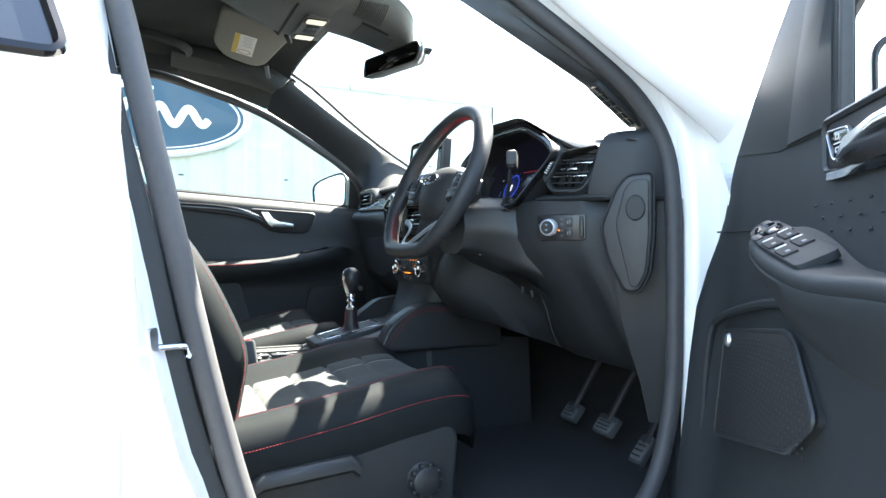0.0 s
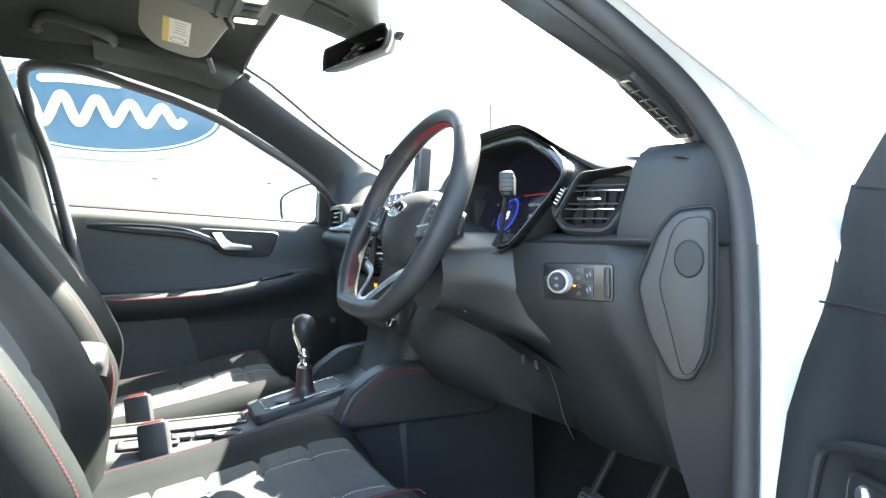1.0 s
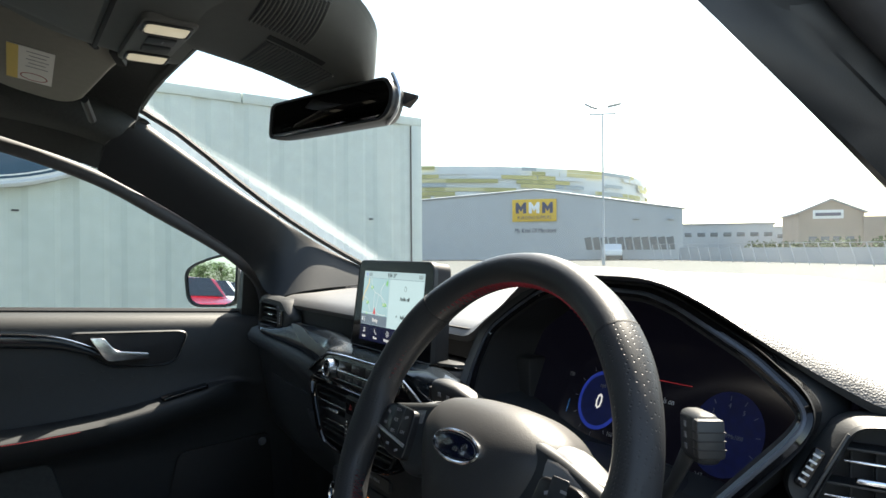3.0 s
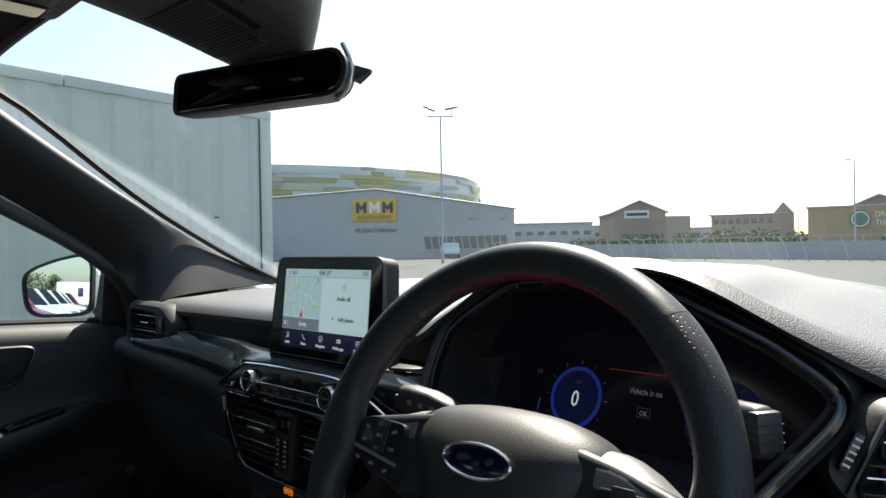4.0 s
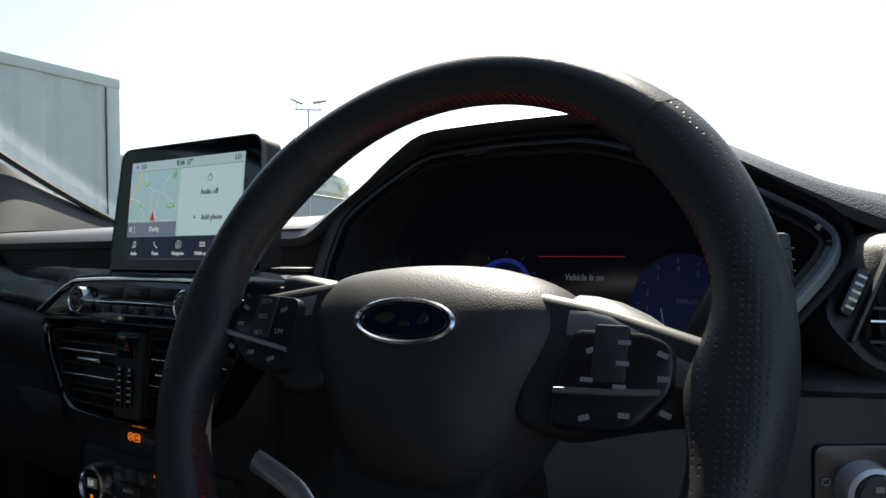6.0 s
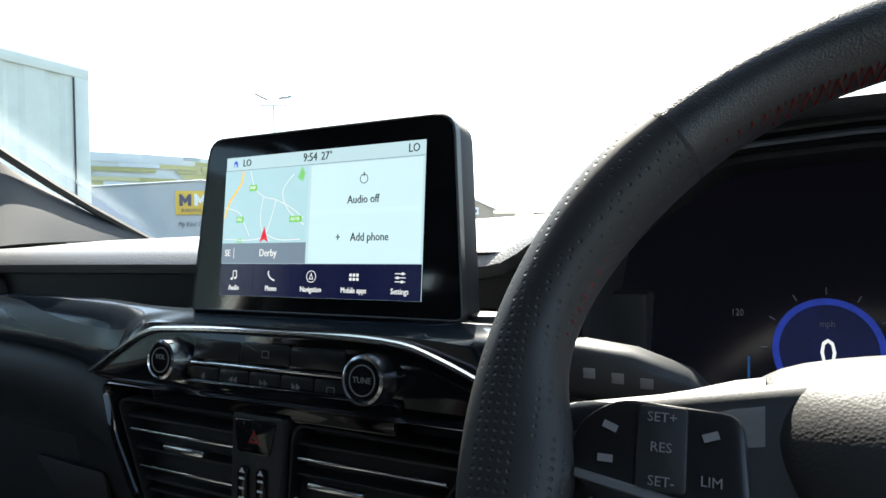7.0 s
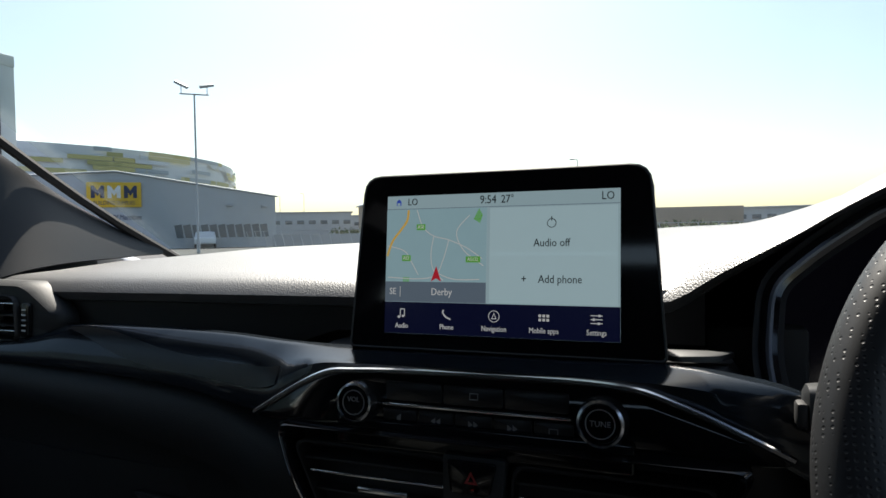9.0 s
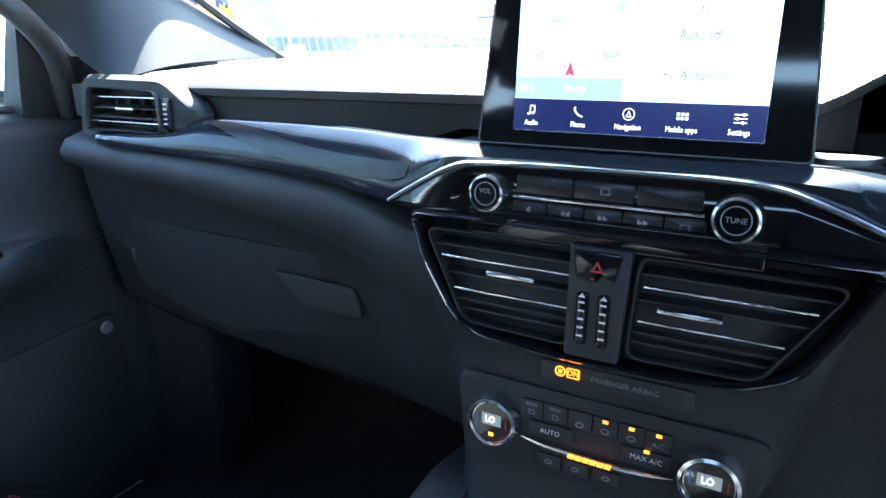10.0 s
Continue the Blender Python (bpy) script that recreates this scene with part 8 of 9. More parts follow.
part("lower_recess_line", bm_tube(curve_pts([(0.03, 0.45, 0.064), (0.035, 0.60, 0.058), (0.05, 0.75, 0.050), (0.08, 0.790, 0.040), (0.25, 0.825, 0.030), (0.40, 0.842, 0.028)], 30), 0.006, 8), DOORSKIN, dd, local=True)
part("panel_seam", bm_tube([(0.0, 0.924, 0.030), (0.05, 0.924, 0.017), (0.30, 0.922, 0.011)], 0.0016, 5), MATT, dd, local=True)
# mirror corner cover and window frame
sail = rounded([(0.010, 1.046), (0.070, 1.082), (0.136, 1.122), (0.22, 1.165), (0.33, 1.215), (0.45, 1.262), (0.452, 1.020), (0.25, 1.020)], 0.010)
part("corner_cover", bm_slab(sail, 0.016, None, 0.006, 0.003, 3), DOORSKIN, dd, "dark corner cover before the window", local=True)
part("cover_ridge", bm_loft([[(0.285 + q, z, 0.0025), (0.300 + q, z, 0.0062), (0.38 + q * 0.8, z, 0.0066), (0.440, z, 0.0050), (0.440, z, 0.0)] for z, q in ((1.022, 0.0), (1.10, 0.03), (1.16, 0.062), (1.205, 0.085))]), DOORSKIN, dd, local=True, sharp=50)
part("window_frame", bm_tube(curve_pts([(-0.005, 1.048, -0.045), (0.12, 1.118, -0.060), (0.26, 1.190, -0.070), (0.45, 1.270, -0.080), (0.62, 1.36, -0.095), (0.85, 1.42, -0.10), (1.02, 1.38, -0.09), (1.02, 1.02, -0.05)], 30), 0.014, 8), RUBBER, dd, local=True)
dg = part("window_glass", bm_sheet(lambda u, v: (0.46 + 0.56 * u, 1.00 + (0.27 + 0.14 * math.sin(math.pi * 0.5 * u)) * v, -0.03 - 0.07 * v), 8, 6, 0.004), SIDE_GLASS, dd, "clear side window", local=True)
dg.visible_shadow = False
part("glass_channel", bm_box((0.010, 0.26, 0.012), 0.003, Matrix.Translation((0.456, 1.14, -0.003))), RUBBER, dd, local=True)
for i in range(9):
    for j in range(3):
        part("dimple", bm_slab([(0.0044 * math.cos(q), 0.0016 * math.sin(q)) for q in np.linspace(0, 2 * math.pi, 8, endpoint=False)], 0.001, Matrix.Translation((0.42 + 0.045 * i + 0.022 * (j % 2), 0.916 + 0.013 * j, 0.0125)), 0.0003, 0.0004), DOORSKIN, dd, local=True)


# ---- door mirrors ----
def door_mirror(m, label, flip=1):
    """Housing with glass facing local -y; the arm runs to local +x."""
    t = thing("door_mirror", label=label, category="mirror", group="door mirrors", m=m)
    out = rounded([(-0.095, 0.020), (-0.085, -0.055), (-0.055, -0.075), (0.055, -0.072), (0.085, -0.060), (0.088, 0.060), (0.060, 0.076), (-0.010, 0.062), (-0.070, 0.042)], 0.022, 4)
    mm2 = Matrix(((1, 0, 0, 0), (0, 0, -1, 0), (0, 1, 0, 0), (0, 0, 0, 1)))
    part("housing", bm_loft([[mm2 @ Vector((x * s, y * s, -z)) for x, y in out] for s, z in ((0.97, 0.0), (1.0, 0.012), (0.98, 0.04), (0.86, 0.075), (0.6, 0.10), (0.2, 0.11))]), WHITE, t, "white painted housing", local=True)
    part("bezel", bm_ring(out, [(x * 0.92, y * 0.90) for x, y in out], 0.012, mm2, 0.004, 0.003), SMOOTH, t, local=True)
    part("glass", bm_slab([(x * 0.925, y * 0.905) for x, y in out], 0.003, mm2, 0, 0.0005), MIRROR, t, "mirror glass", local=True)
    part("arm", bm_tube([(0.06, 0.03, -0.05), (0.12, 0.035, -0.065), (0.19, 0.03, -0.07)], 0.022, 10, flat=0.7), SMOOTH, t, local=True)
    if flip < 0:
        for ob in t.children:
            ob.data.transform(Matrix.Diagonal((-1, 1, 1, 1)))
            ob.data.flip_normals()
    return t


door_mirror(Matrix.Translation((-1.010, 0.002, 1.122)) @ Matrix.Rotation(radians(35), 4, "Z") @ Matrix.Rotation(radians(-2.3), 4, "X"), "white door mirror on the passenger side")
s_ax, n_ax = Vector((math.sin(DA), -math.cos(DA), 0)), Vector((-math.cos(DA), -math.sin(DA), 0))
rm = Matrix.Translation(dm @ Vector((0.235, 1.098, -0.198))) @ basis((0, 0, 0), -n_ax, -s_ax) @ Matrix.Rotation(radians(-8), 4, "Z")
door_mirror(rm, "white door mirror on the open driver's door", -1)


# ---- outside ----
ASPHALT = mat("asphalt", (0.055, 0.055, 0.056), 0.9, vary=0.25, scale=2, bump=0.4, bump_scale=60)
ground = part("ground", bm_sheet(lambda u, v: ((u - 0.5) * 1600, (v - 0.5) * 1600, -0.003), 8, 8, 0.5), ASPHALT)
tagged(ground, "grey tarmac of a retail car park", "ground", kind="structure")

# container with ribbed wall
CX0, CY0, CX1, CY1, CTOP = -4.10, 2.60, -3.70, -3.55, 2.355
along = Vector((CX1 - CX0, CY1 - CY0, 0)).normalized()
box_m = basis((CX0 + along.x * 6.05, CY0 + along.y * 6.05, 0), -along, (0, 0, 1))
con_t = thing("shipping_container", label="pale grey ribbed steel shipping container", category="container", m=box_m)
prof, x, L = [], 0.10, 6.05
while x < L - 0.25:
    prof += [(x, 0.0), (x + 0.07, 0.0), (x + 0.105, -0.014), (x + 0.175, -0.014), (x + 0.21, 0.0)]
    x += 0.278
prof.append((L - 0.08, 0.0))
wall = bmesh.new()
va = [[wall.verts.new((px, z, pz * 1.0 - 0.004)) for px, pz in prof] for z in (0.16, CTOP - 0.06)]
vb = [[wall.verts.new((px, z, pz * 1.0 - 0.010)) for px, pz in prof] for z in (0.16, CTOP - 0.06)]
for rows in (va, vb):
    for i in range(len(prof) - 1):
        wall.faces.new((rows[0][i], rows[0][i + 1], rows[1][i + 1], rows[1][i]))
part("ribbed_wall", wall, CONTAINER, con_t, local=True, sharp=8)
part("corner_post", bm_box((0.11, CTOP, 0.11), 0.006, Matrix.Translation((0.055, CTOP / 2, -0.05))), CONTAINER, con_t, local=True)
part("corner_post", bm_box((0.11, CTOP, 0.11), 0.006, Matrix.Translation((L - 0.055, CTOP / 2, -0.05))), CONTAINER, con_t, local=True)
part("post_groove", bm_box((0.008, CTOP - 0.12, 0.01), 0.001, Matrix.Translation((L - 0.118, CTOP / 2 - 0.02, 0.004))), RUBBER, con_t, local=True)
for i in range(2):
    part("top_rail", bm_box((4.42 if i == 0 else L - 4.43, 0.075, 0.07), 0.006, Matrix.Translation((2.21 if i == 0 else 4.43 + (L - 4.43) / 2, CTOP - 0.037, -0.025))), CONTAINER, con_t, local=True)
part("bottom_rail", bm_box((L, 0.16, 0.08), 0.008, Matrix.Translation((L / 2, 0.08, -0.03))), CONTAINER, con_t, local=True)
part("roof_sheet", bm_box((L, 0.03, 2.40), 0.006, Matrix.Translation((L / 2, CTOP - 0.045, -1.24))), CONTAINER, con_t, local=True)
part("end_wall", bm_box((0.03, CTOP - 0.06, 2.36), 0.004, Matrix.Translation((L - 0.05, CTOP / 2, -1.24))), CONTAINER, con_t, local=True)
part("back_wall", bm_box((L, CTOP - 0.06, 0.03), 0.004, Matrix.Translation((L / 2, CTOP / 2, -2.42))), CONTAINER, con_t, local=True)
for i in range(7):
    part("vent_hole", bm_box((0.04, 0.012, 0.008), 0.003, Matrix.Translation((0.52 + 0.834 * i, 1.45, 0.0))), RUBBER, con_t, local=True)

# oval sign on the container
sgm = basis((-3.880, -0.746, 1.911), (-along.x, -along.y, 0), (0, 0, 1))
sign = thing("oval_sign", label="large blue oval sign with white shapes and silver rim", category="sign", m=sgm)
SA, SB = 0.855, 0.347
part("rim", bm_ring(oval(SA, SB, 72), oval(SA * 0.955, SB * 0.90, 72), 0.07, None, 0.075, 0.012), SIGN_SILVER, sign, "silver rim", local=True)
part("white_band", bm_slab(oval(SA * 0.957, SB * 0.902, 72), 0.06, None, 0, 0.068), SIGN_WHITE, sign, local=True)
part("blue_band", bm_slab(oval(SA * 0.925, SB * 0.855, 72), 0.02, None, 0, 0.072), OVAL_BLUE, sign, local=True)
part("white_line", bm_ring(oval(SA * 0.895, SB * 0.815, 72), oval(SA * 0.875, SB * 0.790, 72), 0.01, None, 0.0745), SIGN_WHITE, sign, local=True)


# a plain white wave and a stroke above it
def stroke(pts, w, name):
    path = curve_pts([(x, y, 0) for x, y in pts], 8 * len(pts))
    rings = []
    for i, p in enumerate(path):
        t = (path[min(i + 1, len(path) - 1)] - path[max(i - 1, 0)]).normalized()
        n = Vector((-t.y, t.x, 0)) * w * min(1.0, 0.35 + min(i, len(path) - 1 - i) / 3)
        rings.append([(p.x + n.x, p.y + n.y, 0.074), (p.x + n.x, p.y + n.y, 0.086), (p.x - n.x, p.y - n.y, 0.086), (p.x - n.x, p.y - n.y, 0.074)])
    part(name, bm_loft(rings), SIGN_WHITE, sign, "plain white stroke", local=True)


wave = [(-0.52 + 0.02 * i, (0.105 - 0.0010 * i) * math.sin(0.60 * i) - 0.015) for i in range(53)]
stroke(wave, 0.030, "white_wave")
stroke([(-0.40, 0.175), (-0.20, 0.190), (0.12, 0.180)], 0.026, "white_stroke")


# ---- distance ----
def far(azimuth, distance, z=0.0):
    """A place by degrees left of straight ahead and metres from the driver's seat."""
    a = radians(azimuth)
    return Vector((0.63 - math.sin(a) * distance, -0.51 + math.cos(a) * distance, z))


def facing(azimuth, distance, turn=0.0, z=0.0):
    """A frame at that place that looks back at the car: x to the right, y up."""
    a = radians(azimuth + turn)
    return basis(far(azimuth, distance, z), (math.cos(a), math.sin(a), 0), (0, 0, 1))


CLAD = mat("pale_grey_cladding", (0.46, 0.48, 0.50), 0.6, vary=0.06, scale=0.4)
ROOFGREY = mat("grey_roof_sheet", (0.36, 0.38, 0.40), 0.6, vary=0.08, scale=0.4)
YELLOW = mat("sign_yellow", (0.75, 0.46, 0.03), 0.5, vary=0.04, scale=1)
NAVY = mat("sign_navy", (0.03, 0.04, 0.09), 0.5, vary=0.05, scale=1)
GLASSFAR = mat("dark_far_glass", (0.10, 0.12, 0.14), 0.2, vary=0.2, scale=0.5, island=0.3)
FENCE = mat("galvanised_steel", (0.40, 0.41, 0.42), 0.5, metal=0.3, vary=0.08, scale=2)
BRICK = mat("brown_brick", (0.36, 0.28, 0.22), 0.85, vary=0.15, scale=3)
TIMBER = mat("tan_timber_cladding", (0.46, 0.32, 0.19), 0.7, vary=0.2, scale=2, island=0.4)
GREEN = mat("sign_green", (0.09, 0.21, 0.15), 0.5, vary=0.05)
PALE_ROOF = mat("pale_roof_sheet", (0.52, 0.53, 0.47), 0.6, vary=0.08, scale=0.4)
LEAF = mat("hedge_leaves", (0.07, 0.11, 0.04), 0.85, vary=0.4, scale=1.5, island=0.5)
BARK = mat("bark", (0.10, 0.075, 0.05), 0.9, vary=0.3, scale=8)
CONCRETE = mat("pale_concrete", (0.42, 0.41, 0.39), 0.85, vary=0.12, scale=1)

# trade warehouse with gabled end
WD = 62.0
wm_ = facing(47.0, WD, -6.0)
wh = thing("warehouse", label="pale grey clad warehouse with a low gable", category="warehouse", m=wm_)
gab = [(-26, 0), (12.0, 0), (12.0, 4.5), (-1.1, 6.55), (-12, 5.85), (-26, 5.2)]
part("gable_wall", bm_slab(gab, 0.3), CLAD, wh, local=True)
for k in range(28):
    z = 0.4 + 0.205 * k
    a, b = float(np.interp(z, (5.2, 5.85, 6.55), (-26, -12, -1.1))), float(np.interp(z, (4.5, 6.55), (12.0, -1.1)))
    part("cladding_rib", bm_box((b - a - 0.2, 0.03, 0.03), 0, Matrix.Translation(((a + b) / 2, z, 0.012))), CLAD, wh, local=True)
part("verge", bm_tube([(12.2, 4.55, 0.1), (-1.1, 6.63, 0.1), (-12, 5.93, 0.1), (-26, 5.28, 0.1)], 0.09, 6), ROOFGREY, wh, local=True)
part("roof", bm_loft([[(12.1, 4.55, 0), (-1.1, 6.60, 0), (-26, 5.25, 0)], [(12.1, 4.55, -50), (-1.1, 6.60, -50), (-26, 5.25, -50)]], closed=False, caps=False), ROOFGREY, wh, local=True)
part("side_wall", bm_box((0.3, 4.5, 40), 0, Matrix.Translation((11.85, 2.25, -20.3))), CLAD, wh, local=True)
board = part("sign_board", bm_box((4.15, 2.1, 0.15), 0.02, Matrix.Translation((-1.20, 4.66, 0.12))), YELLOW, wh, "yellow sign board", local=True)
for x0, mt in ((-1.25, NAVY), (0.0, SIGN_WHITE), (1.25, NAVY)):
    part("sign_block", bm_slab([(-1.20 + x0 + px, py) for px, py in ((-0.50, 4.38), (-0.20, 4.38), (-0.20, 4.85), (0.0, 4.55), (0.20, 4.85), (0.20, 4.38), (0.50, 4.38), (0.50, 5.42), (0.28, 5.42), (0.0, 5.0), (-0.28, 5.42), (-0.50, 5.42))], 0.04, None, 0.005, 0.235), mt, board, local=True)
writing("lettering", "BUILDING SUPPLIES", 0.46, wm_ @ Matrix.Translation((-1.20, 3.96, 0.21)), NAVY, board, narrow=0.80, deep=0.01)
writing("slogan", "My Kind Of Merchant", 0.62, wm_ @ Matrix.Translation((-1.15, 2.74, 0.03)), NAVY, wh, narrow=0.72, deep=0.02, shear=0.25)
for k in range(11):
    part("window", bm_slab([(3.6 + 0.72 * k, 0.9), (4.15 + 0.72 * k, 0.9), (4.0 + 0.72 * k, 2.1), (3.4 + 0.72 * k, 2.0)], 0.05, None, 0, 0.05), GLASSFAR, wh, local=True)
part("wall_lamp", bm_box((0.5, 0.25, 0.3), 0.04, Matrix.Translation((11.0, 3.65, 0.15))), FENCE, wh, local=True)
part("wall_lamp", bm_box((0.5, 0.25, 0.3), 0.04, Matrix.Translation((8.0, 3.75, 0.15))), FENCE, wh, local=True)

# round stadium behind, banded with coloured panels
SD = 185.0
st = thing("stadium", far(56.5, SD + 62), "round stadium clad in yellow, white and grey strips", "stadium")
cc = far(56.5, SD + 62)
PANELS = [mat("panel_" + n, c, 0.5, vary=0.05, scale=0.1) for n, c in (("straw", (0.52, 0.47, 0.20)), ("white", (0.62, 0.65, 0.66)), ("grey", (0.36, 0.41, 0.43)), ("olive", (0.40, 0.38, 0.16)), ("sand", (0.58, 0.53, 0.30)))]
R_ = 75.0

STZ = 22.9
for k, mt in enumerate(PANELS):
    bm = bmesh.new()
    rr_ = random.Random(11)
    for row in range(13):
        a = -180.0
        z0, z1 = 8.0 + row * (STZ - 8.0) / 13, 8.0 + (row + 1) * (STZ - 8.0) / 13 - 0.12
        while a < 180:
            w = rr_.uniform(3.5, 13)
            pick = rr_.choices(range(5), (5, 3, 2, 3, 4))[0]
            if pick == k:
                n = max(1, int(w / 2.5))
                lift = 0.25 * rr_.random()
                q = []
                for i in range(n + 1):
                    t = radians(a + (w - 0.3) * i / n)
                    d = Vector((math.cos(t), math.sin(t), 0)) * (R_ + lift)
                    drop = 1.0
                    q.append((bm.verts.new(cc + d + Vector((0, 0, z0))), bm.verts.new(cc + d + Vector((0, 0, z1)))))
                for (a0, a1), (b0, b1) in zip(q, q[1:]):
                    bm.faces.new((a0, b0, b1, a1))
            a += w
    part("cladding_band", bm, mt, st)["kind"] = "stuff"
part("wall", moved(bm_lathe([(R_ - 0.6, 0), (R_ - 0.6, STZ - 0.1), (R_ - 4, STZ + 0.4), (R_ - 30, STZ + 1.0)], 64), Matrix.Translation(cc)), PANELS[1], st)


# lamp posts
def lamp_post(name, m, height, heads, label):
    t = thing(name, label=label, category="street lamp", group="street lamps", m=m)
    part("post", bm_lathe([(0.11, 0), (0.11, 0.8), (0.075, 0.9), (0.05, height), (0, height)], 12, basis((0, 0, 0), (1, 0, 0), (0, 0, -1))), FENCE, t, local=True)
    if heads == 2:
        part("crossarm", bm_box((1.7, 0.08, 0.08), 0.01, Matrix.Translation((0, height, 0))), FENCE, t, local=True)
        for s in (1, -1):
            part("bracket", bm_box((0.05, 0.5, 0.05), 0.005, Matrix.Translation((s * 0.75, height + 0.25, 0))), FENCE, t, local=True)
            part("floodlight", bm_box((0.85, 0.16, 0.55), 0.03, Matrix.Translation((s * 0.72, height + 0.55, 0.1)) @ Matrix.Rotation(radians(s * 25 if s < 0 else 12), 4, "Z") @ Matrix.Rotation(radians(20), 4, "X")), FENCE, t, local=True)
    else:
        part("arm", bm_box((0.5, 0.06, 0.06), 0.01, Matrix.Translation((-0.25, height, 0))), FENCE, t, local=True)
        part("lantern", bm_box((0.55, 0.12, 0.25), 0.03, Matrix.Translation((-0.55, height + 0.02, 0))), FENCE, t, local=True)


lamp_post("lamp_post", facing(42.2, 43.5), 9.80, 2, "tall steel lamp post with two floodlights")
lamp_post("lamp_post", facing(9.85, 73.0), 8.65, 1, "slim steel lamp post with one lantern")
for az, d, h in ((35.3, 150, 9.5), (33.3, 150, 10), (26.6, 150, 11), (23.9, 150, 11.5), (14.9, 150, 10.9), (13.55, 150, 11.2), (4.33, 150, 10.0), (3.37, 150, 10.5)):
    lamp_post("lamp_post", facing(az, d), h, 1, "distant slim steel lamp post")


# low buildings across the road
def gabled(name, label, m, w, h, ridge, depth, wallmat, roofmat, windows=()):
    t = thing(name, label=label, category="building", group="retail buildings", m=m)
    part("wall", bm_slab([(-w / 2, 0), (w / 2, 0), (w / 2, h), (0, ridge), (-w / 2, h)], depth), wallmat, t, local=True)
    part("roof", bm_loft([[(-w / 2 - 0.5, h - 0.1, z), (0, ridge + 0.25, z), (w / 2 + 0.5, h - 0.1, z), (w / 2 + 0.5, h - 0.4, z), (0, ridge - 0.05, z), (-w / 2 - 0.5, h - 0.4, z)] for z in (0.6, -depth - 0.6)]), roofmat, t, local=True)
    for x, y, ww, hh in windows:
        wdw = part("window", bm_box((ww, hh, 0.1), 0.01, Matrix.Translation((x, y, 0.03))), GLASSFAR, t, local=True)
    return t


g1 = gabled("retail_unit", "brown brick unit with a wide gable", facing(25.4, 140, 12), 10.6, 7.4, 9.6, 18, BRICK, ROOFGREY, [(-3 + 2 * i, 2.0, 1.4, 1.6) for i in range(4)])
part("sign_plate", bm_box((5.0, 1.6, 0.1), 0.02, Matrix.Translation((-0.5, 6.9, 0.1))), SIGN_WHITE, g1, local=True)
part("sign_bar", bm_box((4.2, 0.6, 0.05), 0.02, Matrix.Translation((-0.5, 6.9, 0.18))), NAVY, g1, local=True)
part("side_wing", bm_box((5, 6.4, 8), 0.05, Matrix.Translation((7.6, 3.2, -3.5))), BRICK, g1, local=True)
g2 = thing("retail_unit", label="long low glazed unit with a pointed end", category="building", group="retail buildings", m=facing(16.8, 140, 0))
part("wall", bm_box((13.0, 6.4, 10), 0.05, Matrix.Translation((-0.8, 3.2, -5))), BRICK, g2, local=True)
part("roof", bm_loft([[(-8.0, 6.3, 0.8), (-6.2, 8.4, -4), (-8.0, 6.3, -11)], [(6.0, 6.3, 0.8), (5.2, 8.5, -4), (6.0, 6.3, -11)]]), PALE_ROOF, g2, local=True)
part("pointed_bay", bm_slab([(3.6, 0), (7.2, 0), (7.2, 6.2), (5.4, 8.4), (3.6, 6.2)], 3.0, None, 0, 0.6), BRICK, g2, local=True)
for k in range(8):
    part("window", bm_box((0.9, 0.9, 0.1), 0.01, Matrix.Translation((-6.4 + 1.35 * k, 4.9, 0.03))), GLASSFAR, g2, local=True)
dt = thing("cafe_building", label="tan timber drive-through cafe with a low roof", category="building", group="retail buildings", m=facing(10.05, 82, 0))
for k in range(20):
    part("plank", bm_box((0.402, 4.4, 0.06), 0.01, Matrix.Translation((-3.85 + 0.405 * k, 2.35, 0.02))), TIMBER, dt, local=True)
part("wall", bm_box((8.2, 4.5, 8), 0.02, Matrix.Translation((0.0, 2.25, -4.05))), TIMBER, dt, local=True)
part("roof", bm_box((8.5, 0.2, 8.4), 0.02, Matrix.Translation((0, 4.62, -4.0))), ROOFGREY, dt, local=True)
part("emblem", bm_slab(oval(1.0, 1.0, 36, 0.75, 3.22), 0.1, None, 0.02, 0.2), GREEN, dt, "round green emblem", local=True)
part("emblem_ring", bm_ring(oval(0.82, 0.82, 36, 0.75, 3.22), oval(0.70, 0.70, 36, 0.75, 3.22), 0.05, None, 0.23), SIGN_WHITE, dt, local=True)
for body, y in (("DRIVE", 3.68), ("THRU", 2.78)):
    writing("lettering", body, 0.86, world_of(dt) @ Matrix.Translation((2.95, y, 0.10)), SIGN_WHITE, dt, narrow=0.78, deep=0.03)
g3 = gabled("retail_unit", "brown gabled unit behind the cafe", facing(8.35, 130, 0), 10.6, 6.0, 8.3, 14, BRICK, ROOFGREY, [(-4 + 2 * i, 4.6, 1.2, 0.9) for i in range(5)])
part("side_wing", bm_box((22, 4.9, 10), 0.05, Matrix.Translation((16.2, 2.45, -6))), BRICK, g3, local=True)
# far shed rows
for az, d, w, h in ((33.2, 175, 24, 6.4), (29.0, 190, 26, 5.8), (21.0, 190, 16, 4.6), (-8.0, 160, 30, 5.0)):
    sh = thing("far_shed", label="distant pale grey industrial shed", category="shed", group="far sheds", m=facing(az, d))
    part("wall", bm_box((w, h, 12), 0.05, Matrix.Translation((0, h / 2, -6))), CLAD, sh, local=True)
    part("roof", bm_box((w + 0.8, 0.35, 13), 0.05, Matrix.Translation((0, h + 0.15, -6))), ROOFGREY, sh, local=True)
    for k in range(int(w / 3)):
        part("window", bm_box((1.8, 1.0, 0.1), 0.01, Matrix.Translation((-w / 2 + 1.8 + 3 * k, h * 0.62, 0.04))), GLASSFAR, sh, local=True)
